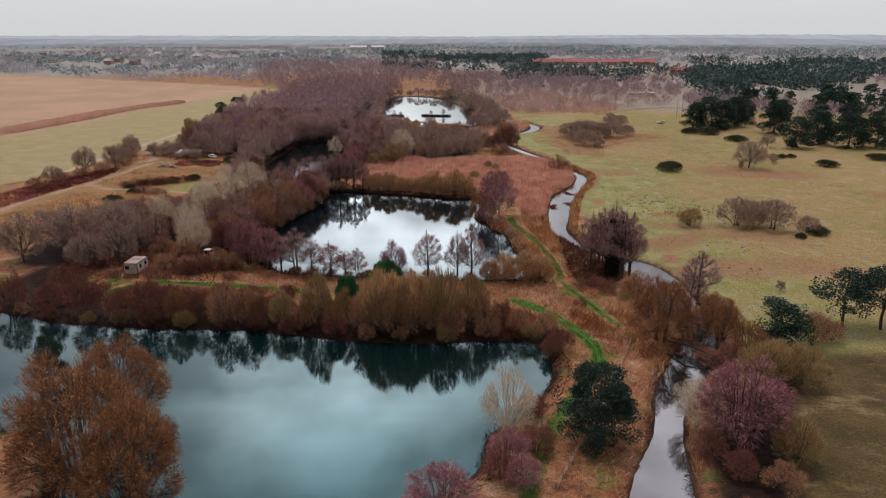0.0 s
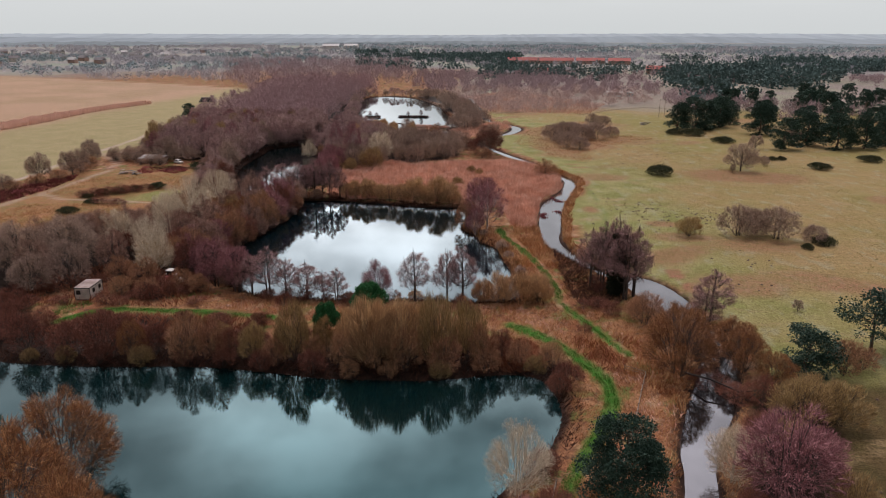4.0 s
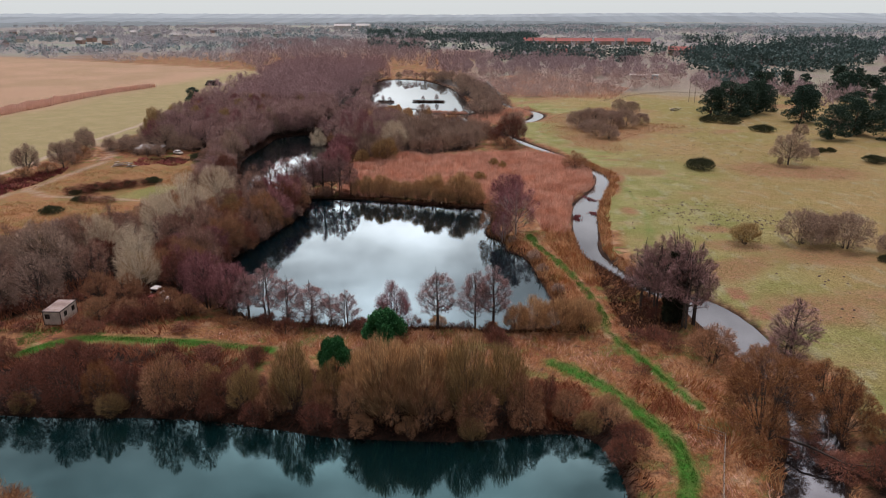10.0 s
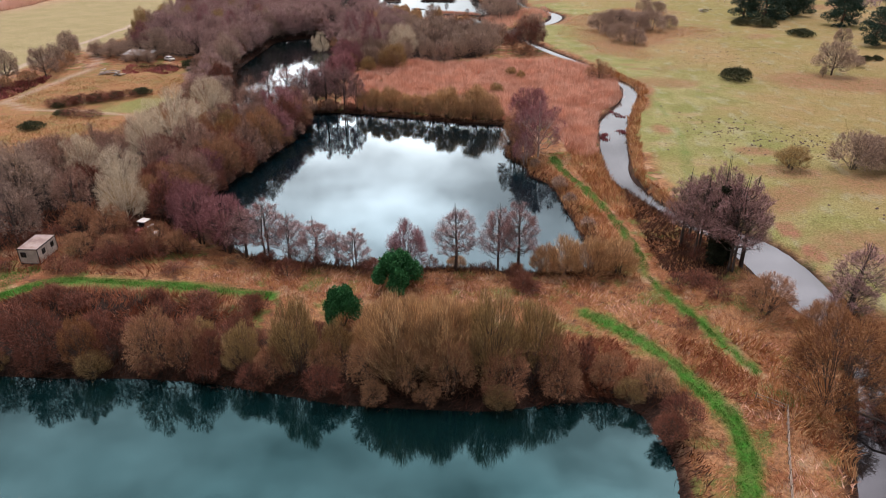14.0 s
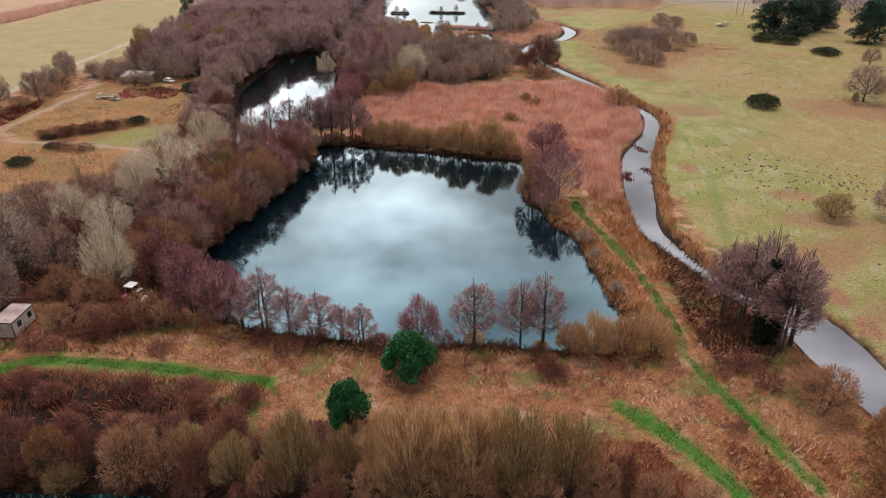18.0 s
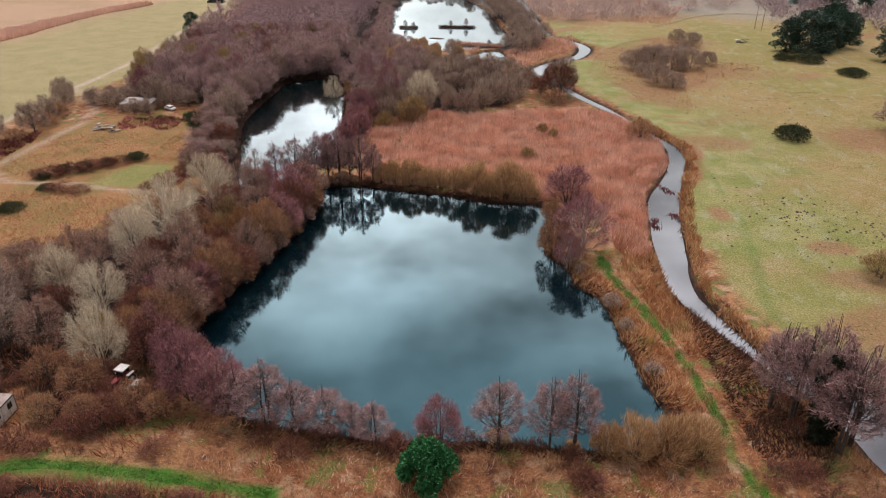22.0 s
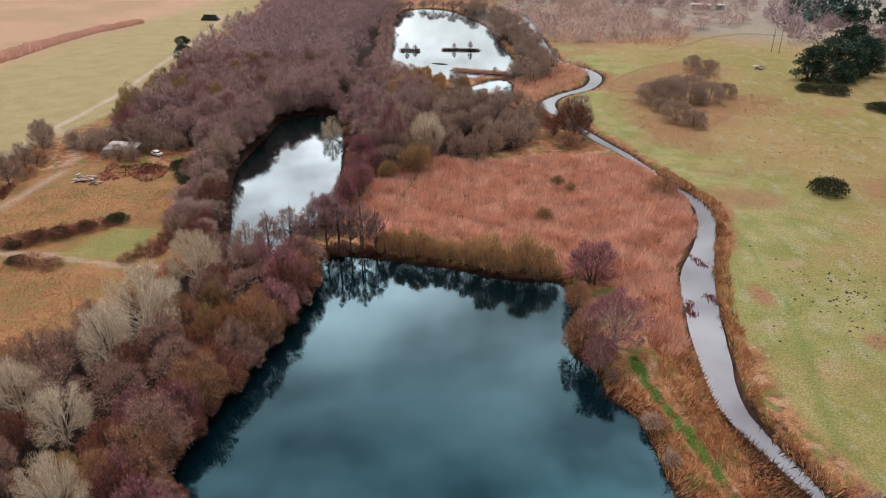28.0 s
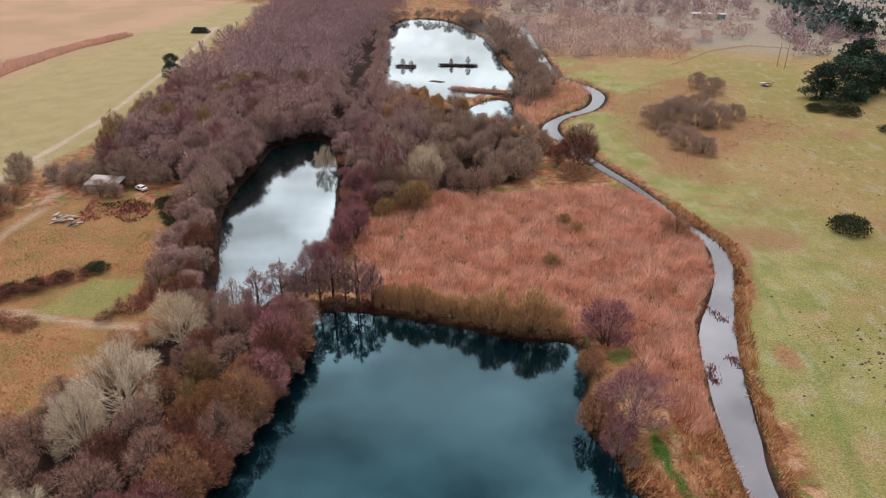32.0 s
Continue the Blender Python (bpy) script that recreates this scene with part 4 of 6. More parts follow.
THORN = dict(limbs=15, branches=190, clear=0.0, fan=0.6)
KINDS = {
    "alder": Kind("alder_tree", "slim leafless alder with straight dark trunk and fine purplish twigs", "tree", "alders at the pond", grown(((1, 1), (2, 2), (3, 2), (4, 3)), 11, 4.6, limbs=46, branches=240, twigs=4800, clear=0.16, conic=0.42, twig_len=0.06, twig_w=0.026, stem_r=0.0125), "bark", "t_purple", (11, 4.6)),
    "birch": Kind("birch_tree", "leafless birch with whitish trunk and drooping wine-red twigs", "tree", "birches", grown(((11, 2), (12, 4)), 12, 8, limbs=24, branches=300, twigs=11000, clear=0.12, twig_len=0.055, twig_w=0.036, stem_r=0.012), "birch", "t_red", (12, 8)),
    "red": Kind("sallow_tree", "rounded leafless sallow with dense wine-red twigs", "tree", "red sallows by the water", grown(((21, 5), (22, 7), (23, 4)), 10, 8, limbs=18, branches=260, twigs=11000, clear=0.03, fan=0.5, twig_len=0.06, twig_w=0.044), "bark", "t_red", (10, 8)),
    "scrub": Kind("willow_bush", "bushy leafless willow with tan upright shoots", "shrub", "willow scrub", grown(((31, 12), (32, 12), (33, 12)), 7, 6.5, limbs=16, branches=160, twigs=6500, clear=-0.05, fan=0.8, twig_len=0.16, twig_w=0.036, stem_r=0.012), "bark", "t_tan", (7, 6.5)),
    "olive": Kind("willow_bush", "leafless willow bush with olive-yellow shoots", "shrub", "willow scrub", grown(((41, 12), (42, 12), (43, 12)), 10, 8, limbs=15, branches=200, twigs=9000, clear=-0.05, fan=0.75, twig_len=0.10, twig_w=0.042, stem_r=0.011), "bark", "t_olive", (10, 8)),
    "tan": Kind("willow_bush", "tall leafless willow bush with straight tan shoots", "shrub", "willow scrub", grown(((51, 14), (52, 14)), 12, 8, limbs=16, branches=200, twigs=10000, clear=-0.05, fan=0.7, twig_len=0.15, twig_w=0.038, stem_r=0.009), "bark", "t_tan", (12, 8)),
    "brown": Kind("thorn_bush", "dense leafless brown bush on the bank", "shrub", "bank bushes", grown(((61, 7), (62, 8), (63, 6)), 8, 8, twigs=9000, twig_len=0.065, twig_w=0.048, **THORN), "bark", "t_brown", (8, 8)),
    "dark": Kind("thorn_bush", "dense leafless dark red bush on the bank", "shrub", "bank bushes", grown(((66, 7), (67, 8)), 8, 8, twigs=9000, twig_len=0.065, twig_w=0.048, **THORN), "bark", "t_dark", (8, 8)),
    "thicket": Kind("thorn_bush", "leafless grey-brown bush in the scrub", "shrub", "scrub bushes", grown(((68, 5), (69, 6), (70, 5)), 8, 8, twigs=4600, twig_len=0.07, twig_w=0.08, limbs=12, branches=110, clear=0.0, fan=0.6), "bark", "t_grey", (8, 8)),
    "bramble": Kind("bramble_clump", "low tangled bramble and thorn clump on the bank", "shrub", "bramble clumps", grown(((161, 1), (162, 1), (163, 1)), 3, 4.5, twigs=1400, twig_len=0.2, twig_w=0.05, limbs=9, branches=70, clear=-0.05, fan=0.6), "bark", "t_dark", (3, 4.5)),
    "mound": Kind("thorn_bush", "broad rounded leafless grey-brown bush on the meadow", "shrub", "meadow bushes", grown(((171, 6), (172, 7)), 8, 11, twigs=12000, twig_len=0.06, twig_w=0.08, limbs=16, branches=240, clear=0.0, fan=0.55), "bark", "t_grey", (8, 11)),
    "farpine": Kind("pine_tree", "dark pine in the plantation beyond the meadow", "tree", "plantation pines", [pine(s, 14, 10, clear=0.05, clumps=34, per=44, size=0.75) for s in (181, 182, 183)], "pine_bark", "l_pine", (14, 10)),
    "sallow": Kind("willow_bush", "leafless grey-brown willow bush in the scrub", "shrub", "scrub bushes", grown(((46, 8), (47, 8)), 9, 8, twigs=4600, twig_len=0.09, twig_w=0.08, limbs=12, branches=110, clear=-0.05, fan=0.7), "bark", "t_grey", (9, 8)),
    "orange": Kind("willow_tree", "spreading leafless willow with orange-brown twigs", "tree", "orange willows", grown(((71, 5), (72, 6)), 14, 13, limbs=34, branches=520, twigs=24000, clear=0.0, fan=0.6, twig_len=0.055, twig_w=0.042, stem_r=0.013), "bark", "t_orange", (14, 13)),
    "pale": Kind("willow_tree", "spreading leafless willow with pale lichen-grey branches", "tree", "pale willows", grown(((81, 3), (82, 4)), 12, 13, limbs=30, branches=700, twigs=10500, clear=0.03, twig_len=0.06, twig_w=0.034, stem_r=0.015), "pale_bark", "t_pale", (12, 13)),
    "oak": Kind("oak_tree", "broad leafless tree with a rounded brown crown", "tree", "meadow trees", grown(((91, 1), (92, 1)), 12, 13, limbs=26, branches=380, twigs=15000, clear=0.06, twig_len=0.055, twig_w=0.055, stem_r=0.018), "bark", "t_grey", (12, 13)),
    "wood": Kind("woodland_tree", "leafless grey-brown woodland tree in a dense stand", "tree", "trees of the west wood", grown(((101, 1), (102, 2), (103, 1), (104, 3), (105, 2)), 14, 8.5, limbs=14, branches=130, twigs=8000, clear=0.04, conic=0.1, twig_len=0.05, twig_w=0.058, stem_r=0.010), "bark", "t_wood", (14, 8.5)),
    "hazel": Kind("hazel_tree", "leafless purplish-brown tree with fine twigs by the pond", "tree", "trees by the middle pond", grown(((201, 2), (202, 4), (203, 3)), 12, 9, limbs=20, branches=240, twigs=9500, clear=0.04, twig_len=0.055, twig_w=0.042, stem_r=0.012), "bark", "t_hazel", (12, 9)),
    "pine": Kind("pine_tree", "dark green Scots pine with spreading layered crown", "tree", "pines", [pine(s, 14, 11, clear=0.03, clumps=60, per=150, size=0.33) for s in (111, 112, 113)], "pine_bark", "l_pine", (14, 11)),
    "tallpine": Kind("pine_tree", "dark Scots pine with bare lower trunk and flat crown", "tree", "pines", [pine(s, 11, 10, clear=0.42, clumps=40, per=130, size=0.28) for s in (116, 117)], "pine_bark", "l_pine", (11, 10)),
    "bushpine": Kind("pine_tree", "young bushy green pine beside the path", "tree", "pines", [pine(119, 10, 9.5, clear=0.08, clumps=54, per=400, size=0.2)], "pine_bark", "l_pine", (10, 9)),
    "holly": Kind("evergreen_tree", "dense rounded bright green evergreen on the bank", "tree", "", [low_bush(121, 7, 7.5, clumps=48, per=420, size=0.24, tight=0.72)], "bark", "l_holly", (7, 7.5), ("stem", "foliage")),
    "gorse": Kind("gorse_bush", "low dark green gorse mound on the grass", "shrub", "gorse bushes", [low_bush(s, 2.6, 8, clumps=50, per=70, size=0.25) for s in (126, 127)], "bark", "l_gorse", (2.6, 8), ("stem", "foliage")),
}
K = KINDS
rnd = random.Random(5)

# the bank between the near and the middle pond
K["alder"].rows([(-17, 138, 11.3, 6.8), (-11, 139, 11.5, 6), (-8, 139, 12.4, 6.4), (-32, 137, 7.2, 5), (-38, 138, 8.4, 6.4), (-42, 138, 9, 6), (-35, 138, 6.5, 4.4), (-46, 139, 11, 7.5), (-49.5, 139.5, 9.5, 6)])
K["red"].rows([(-24, 136.5, 9.5, 6.6), (-53, 141, 11, 8.6), (-58, 143, 11.7, 8), (-62, 148, 10, 7)])
K["scrub"].rows([(-4, 138.4, 5.6, 4.6), (-1, 138.4, 6.6, 6.1), (3, 138.5, 7, 6.6), (7, 139.5, 6.4, 6.1), (5, 141, 5, 4.5)])
K["holly"].put(-24.8, 131.5, 7.2, 7.6)
K["bushpine"].put(12, 79.5, 10.4, 9.4)
K["holly"].put(-30.4, 121.6, 7.0, 5.6, "rounded blue-green evergreen among the willow bushes")
K["dark"].rows([(-70, 110.3, 9.5, 8.6), (-64, 110.3, 9.9, 8.6), (-44, 111.3, 7.8, 6), (-1, 113.8, 7.8, 6), (-56, 111.8, 7.8, 6), (-77, 111.3, 9, 8.6), (-85, 112.3, 9, 8.6), (-93, 112.8, 9, 8.6), (-53, 115, 5, 6), (-61, 116, 5, 6), (-40, 115, 4.5, 5.2)], ragged=True)
K["orange"].rows([(-59, 110.5, 7.5, 5), (26, 110.5, 12.5, 12), (29, 121, 8, 8), (37.5, 121, 6, 8), (-41, 62, 15.5, 12.5), (-50, 66, 18, 17), (-52, 80, 14, 13)])
K["brown"].rows([(-50.5, 110.8, 10.1, 8.6), (-46, 110.8, 9, 6.9), (-36, 109.8, 8.4, 6.9), (-9.5, 109.3, 10.6, 9), (-15.5, 109.3, 9, 7.7), (7, 111.3, 6.7, 7.3), (2, 112.3, 6.2, 6), (-24.5, 109.3, 9, 7.7), (-30, 110.8, 7.8, 6.9), (-20, 109.3, 9, 6.9), (-3.5, 111.8, 8.4, 6.9)], ragged=True)
K["olive"].rows([(-40, 111.3, 11, 7.3), (-33.5, 111.3, 11.8, 7.7), (-29, 112.8, 9.5, 6), (-11, 111.8, 12.9, 8.6), (-6, 113.8, 11.8, 7.7), (-36, 115, 7.3, 6), (-46, 114, 6.7, 6)], ragged=True)
K["tan"].rows([(-21.5, 111.3, 12.9, 8.6), (-16.5, 111.8, 12.3, 8.2), (-20, 114.5, 10.6, 6.9), (-13.5, 114.5, 10.1, 6.9), (-24.5, 113.8, 10.1, 6)])

# the river's trees
ivy = [(21.6, 143.6, 15.5, 6), (23.4, 144.4, 15, 6)]
K["alder"].rows([(23.6, 141.2, 16, 8.5), (25.6, 143.5, 15, 8), (20.2, 147, 15, 7.5), (18.2, 149.5, 13.5, 7), (22.8, 147.5, 16.5, 7.5), (20.5, 152.5, 12, 6.5)], "tall leafless riverside alder with straight trunk and grey-brown twigs")
K["alder"].rows([(37.5, 132.5, 10.5, 8), (35.5, 130, 8.5, 6)], "leafless riverside alder with drooping purplish-brown twigs")
K["brown"].rows([(25, 129.5, 6.5, 8), (32, 71, 4, 5), (24.5, 133, 4, 5), (51, 112, 6.5, 7), (55, 114, 4, 5)])
K["olive"].rows([(38.5, 97, 7.5, 9), (43.5, 97.5, 7, 8), (35.4, 76.8, 7, 6.4), (41, 101, 6, 7), (34, 90, 5.5, 6)], "rounded leafless olive-brown bush on the river bank")
K["red"].rows([(29.8, 80.5, 12.5, 12), (34, 84, 8.5, 8)], "broad leafless tree with purple-red twigs over the river")
K["orange"].rows([(36.5, 113, 8, 8), (39.5, 108, 5.5, 6)], "leafless willow with orange twigs on the river bank")
K["pale"].rows([(25.5, 84.5, 7.5, 7.5), (0.5, 79.8, 9.8, 8)], "small pale-twigged leafless tree by the bank")
K["dark"].rows([(4, 76, 4, 6), (0, 70, 4, 5), (3.5, 84, 4, 5), (9, 106, 4.5, 5)])
K["red"].rows([(-6.5, 62.5, 7.2, 9), (-2, 58, 6, 7), (-11, 57, 6, 7), (0.5, 73, 5, 6), (2.5, 69, 4, 5)])
K["tallpine"].rows([(59.5, 120.5, 10.3, 11), (65.5, 119.5, 11.4, 11), (73, 122, 11, 11)])
K["pine"].rows([(45.5, 112, 8.1, 9.6), (-68, 88, 9, 5)])
K["birch"].rows([(-3.5, 190.5, 13, 12), (-6, 186, 8, 6)])
K["red"].rows([(-4.5, 214, 10.5, 11)])
K["brown"].rows([(-8.5, 191, 9, 7), (-8, 205, 6, 6), (18, 262, 7, 9)])

# the far shore of the middle pond and the spit
K["tan"].rows([(-44, 222.5, 7, 5), (-40, 221.5, 8, 6), (-36, 221, 6, 5), (-25, 218, 9.5, 9), (-18, 217, 10, 9.5)])
K["scrub"].rows([(-29, 219, 7, 6.5), (-21.5, 216.5, 6, 6), (-14, 216, 7.5, 7.5), (-47, 223, 6, 5), (-33, 220.5, 6, 6)])
K["alder"].rows([(-62, 222, 13, 6.5), (-57, 223, 13.5, 6.5), (-52, 222.5, 13, 6.5), (-66, 219, 13, 7), (-49, 223, 11, 5), (-70, 217, 12, 6.5), (-59.5, 222, 11, 5), (-54.5, 223, 12, 5), (-64, 220.5, 10, 5)])
K["bramble"].rows([(-68, 217.5, 3, 5), (-65, 219, 3, 5), (-61.5, 221, 3, 5), (-58, 222, 3, 5), (-54.5, 222.5, 3, 5), (-51, 222.5, 2.6, 4.5), (-72, 216.5, 3, 5), (-76, 217, 2.5, 5)])
K["red"].rows([(-62.5, 204, 11.5, 10), (-63, 212, 10, 8), (-70, 210, 9, 8)])

# the wood between cabin and middle pond
K["pale"].rows([(-81, 206, 13.5, 11), (-82, 188, 14.5, 15), (-84, 179, 12.5, 10), (-81, 162, 9.8, 9.5), (-90, 166, 11, 10), (-73, 148, 12, 8.4)])
K["oak"].rows([(-93, 151, 13, 13), (-87, 140, 11, 9), (-101, 146, 13, 13), (-97, 158, 12, 12)], "broad leafless tree with tan-brown twigs behind the cabin")
K["orange"].rows([(-65.5, 187, 9.5, 9), (-64, 195, 8, 8), (-69, 183, 9, 8)])
K["olive"].rows([(-71, 189, 7.5, 6), (-73, 196, 8, 7), (-76, 153, 7, 7)])
K["hazel"].rows([(-75, 180, 11, 9), (-70, 174, 11, 9), (-91, 178, 8, 8), (-92, 188, 7, 7), (-86, 169, 10, 8), (-76, 168, 11, 9), (-92, 174, 10, 8), (-84, 152, 10, 8)])
K["dark"].rows([(-69, 166, 9, 8), (-72, 158, 9, 8), (-68, 179, 9, 8), (-78, 175, 9, 8), (-75, 202, 8, 8), (-86, 159, 8, 8)])
K["brown"].rows([(-67, 171, 9, 8), (-71, 153, 8, 7), (-77, 190, 8, 8), (-87, 194, 8, 7), (-66, 161, 8, 7), (-79, 145, 6, 6), (-64, 140, 5, 5.5), (-60, 139, 4.5, 5)])
K["red"].rows([(-68, 153, 8.5, 7), (-72, 165, 8, 7)])

for i, (kind, x, y) in enumerate(zip(("dark", "brown", "hazel", "red", "brown", "dark", "hazel", "brown", "red", "dark", "brown", "hazel"), (-66, -67.5, -67, -66.5, -65.5, -65, -63.5, -62.5, -62, -61.5, -61, -61.5), (150, 156, 161, 166, 171, 176, 181, 188, 194, 200, 206, 212))):
    K[kind].put(x, y, 8.5 + 2.5 * ((i * 7) % 5) / 4, 8.5 + (i % 3))
K["hazel"].rows([(-71, 206, 11, 9), (-73, 213, 11, 9), (-75, 197, 9, 8), (-69, 199, 9, 9), (-78, 214, 8, 7), (-94, 166, 11, 10), (-99, 168, 10, 9), (-103, 156, 11, 10), (-96, 143, 10, 9), (-107, 150, 11, 10)])
K["brown"].rows([(-90, 202, 6, 8), (-87, 208, 5, 7), (-95, 178, 7, 9), (-100, 176, 7, 8), (-75, 137, 4.5, 5), (-70, 138, 4, 5), (-73, 143, 6, 7)])
K["oak"].rows([(-110, 140, 12, 12), (-112, 155, 10, 11), (-93, 137, 9, 9)], "broad leafless tree with tan-brown twigs behind the cabin")
K["wood"].rows([(-93, 234, 6.5, 7), (-98, 246, 7, 7), (-101, 256, 8, 7), (-105, 268, 9, 8), (-105, 280, 11, 9), (-106, 290, 12, 9), (-103, 302, 13, 9), (-104, 314, 13, 9), (-98, 322, 12, 9), (-88, 331, 12, 9)])


def fill(kind, poly, gap, h, w, seed, keep=1.0):
    """A stand of trees, unevenly spaced, over a piece of the plan."""
    r = random.Random(seed)
    p = np.array(poly, float)
    spots = []
    for gx in np.arange(p[:, 0].min(), p[:, 0].max(), gap):
        for gy in np.arange(p[:, 1].min(), p[:, 1].max(), gap):
            spots.append((gx + r.uniform(-0.45, 0.45) * gap, gy + r.uniform(-0.45, 0.45) * gap))
    q = np.array(spots)
    ok = (inside(p, q) < 0) & (water_depth(q) > 1.0)
    for x, y in q[ok]:
        if r.random() < keep:
            s = r.uniform(0.8, 1.15)
            K[kind].put(float(x), float(y), h * s, w * r.uniform(0.85, 1.2) * s)


def shore_bushes(pond, keep, kinds, gap, h, w, out, seed):
    """Bushes hanging over a stretch of a pond's edge."""
    r = random.Random(seed)
    t = np.roll(pond, -1, 0) - np.roll(pond, 1, 0)
    n = np.c_[t[:, 1], -t[:, 0]] / np.hypot(*t.T)[:, None]
    area = (pond[:, 0] * np.roll(pond[:, 1], -1) - pond[:, 1] * np.roll(pond[:, 0], -1)).sum()
    last = None
    for p, v in zip(pond, n * (1 if area > 0 else -1)):
        q = p + v * out * r.uniform(0.6, 1.5)
        if keep(*q) and (last is None or np.hypot(*(q - last)) > gap * r.uniform(0.75, 1.2)):
            s = r.uniform(0.7, 1.25)
            K[r.choice(kinds)].put(q[0], q[1], h * s, w * s)
            last = q


shore_bushes(POND_WEST, lambda x, y: x < -84 and y > 262, ("wood", "wood", "thicket"), 4.5, 11.5, 8.5, 4.4, 59)
shore_bushes(POND_WEST, lambda x, y: x < -80, ("wood", "thicket", "wood", "dark"), 4.5, 6.5, 6.5, 3.6, 51)
shore_bushes(POND_WEST, lambda x, y: x >= -80 and y > 224, ("red", "thicket", "brown"), 8.0, 4, 4.5, 2.4, 52)
shore_bushes(POND_MID, lambda x, y: x < -53 and 142 < y < 216, ("dark", "brown", "red", "hazel"), 4.0, 5.5, 6.5, 1.2, 53)
shore_bushes(POND_FAR, lambda x, y: x < -64, ("thicket", "wood"), 7.0, 7, 8, 2.0, 54)
shore_bushes(POND_MID, lambda x, y: x > -8 and y < 186, ("thicket",), 9.0, 2.4, 3.4, 1.2, 55)

shore_bushes(POND_NEAR, lambda x, y: y > 100 and x < 8, ("dark", "brown", "olive", "dark"), 6.0, 3.8, 4.2, 0.5, 56)
shore_bushes(POND_MID, lambda x, y: x < -53 and y > 144, ("dark", "brown", "hazel"), 4.6, 4.5, 5.2, 0.1, 57)
shore_bushes(POND_MID, lambda x, y: y < 146 and -50 < x < 6, ("bramble", "scrub", "bramble"), 3.2, 2.0, 3.2, 0.5, 58)

# the west wood, nearest part
fill("wood", [(-136, 286), (-112, 284), (-95, 270), (-100, 300), (-101, 322), (-86, 330), (-90, 392), (-162, 392), (-152, 351), (-145, 313)], 6.8, 12, 9.4, 1)
fill("thicket", [(-160, 286), (-150, 281), (-141, 283), (-112, 281), (-112, 288), (-140, 291), (-152, 318), (-158, 316), (-148, 292)], 5.5, 6, 7.5, 22)
fill("hazel", [(-97, 222), (-88, 222), (-94, 240), (-99, 256), (-102, 276), (-108, 282), (-112, 270), (-101, 246)], 6.0, 6, 7, 2)
fill("wood", [(-100, 228), (-93, 228), (-100, 262), (-106, 276)], 8, 8, 7, 21)
# scrub between west and far pond
fill("wood", [(-82, 326), (-70, 300), (-62, 282), (-48, 300), (-50, 345), (-66, 372), (-84, 385)], 7.5, 10, 7.5, 3)
fill("sallow", [(-64, 268), (-38, 272), (-20, 290), (-24, 330), (-46, 345), (-58, 300)], 7.0, 8.5, 8, 4, 0.7)
fill("thicket", [(-64, 275), (-38, 286), (-10, 292), (-14, 334), (-46, 372), (-66, 352)], 8.5, 8, 8, 5, 0.75)
fill("tan", [(-78, 345), (-50, 335), (-40, 360), (-58, 376), (-76, 388)], 7.5, 8, 6, 6)
fill("red", [(-65, 232), (-61, 232), (-56, 262), (-58, 285), (-65, 290)], 5.5, 9, 6.5, 7)
fill("thicket", [(-30, 385), (-18, 400), (-24, 452), (-38, 520), (-62, 580), (-48, 585), (-22, 520), (-8, 450), (-4, 400), (-16, 372)], 8, 8, 8, 8, 0.8)
K["pale"].rows([(-46, 289, 13, 12), (-78, 300, 9, 7)])
K["olive"].rows([(-47, 271, 9.5, 11), (-54, 266, 6, 6), (-60, 270, 6, 6)])
K["birch"].rows([(-56, 284, 18, 8), (-66, 300, 15, 7), (-110, 300, 15, 7), (-125, 312, 15, 7)])
K["dark"].rows([(-3, 305, 13.5, 14), (-8, 309, 8, 9)], "dense dark leafless tree on the river bank")
K["oak"].rows([(-2, 309, 14, 12.5), (-19, 306, 10, 10)], "leafless dark riverside tree with rounded crown")
K["sallow"].rows([(-33, 337, 8.5, 8), (-26, 336, 8, 8), (-38, 343, 7.5, 7), (-20, 344, 6, 7)])
K["brown"].rows([(-29, 333, 10, 11), (-12, 320, 6, 8), (-5, 298, 5, 9)])
K["olive"].rows([(-13, 243.5, 3.6, 4.4), (-9, 265.5, 3.4, 4), (-6, 261.5, 3.2, 3.4)], "small grey-green sallow bush in the reeds")

# meadow
K["oak"].rows([(92, 278, 11.5, 14)], "lone leafless round-crowned tree on the meadow")
K["mound"].rows([(61, 189, 8.5, 11), (70, 187, 8.8, 12), (66, 191, 7, 9), (78, 184, 5, 7), (105, 290, 4, 5)])
K["mound"].rows([(35, 356, 9, 15), (42, 351, 8, 14), (49, 354, 8.5, 14), (28, 352, 8, 13), (33, 328, 7.5, 12), (38, 322, 6, 10), (58, 362, 6, 9), (40, 368, 7, 11), (60, 400, 7, 10), (55, 408, 7, 9), (48, 378, 5, 9), (54, 388, 5, 8), (30, 340, 5, 8)])
K["olive"].rows([(48.5, 188, 5.6, 8)])
K["gorse"].rows([(60, 268, 4.0, 10.5), (108, 349, 3.2, 11), (123, 283, 3, 9), (80, 183, 2.5, 6), (100, 372, 4, 13), (92, 376, 3, 9), (150, 300, 3, 10), (112, 300, 2, 4), (116, 301, 2, 4), (74, 178, 1.6, 3)])
K["pine"].rows([(105, 390, 17, 20), (113, 396, 16, 16), (98, 394, 13, 13), (132, 414, 13, 12), (123, 403, 17, 15), (134, 375, 17, 16), (129, 330, 14, 14), (144, 343, 16, 15), (152, 332, 16, 16), (165, 334, 16, 15), (178, 345, 16, 15), (150, 362, 16, 15), (168, 368, 17, 16), (190, 372, 17, 16), (142, 392, 16, 15)])
K["oak"].rows([(138, 345, 9, 9), (116, 330, 7, 7)])

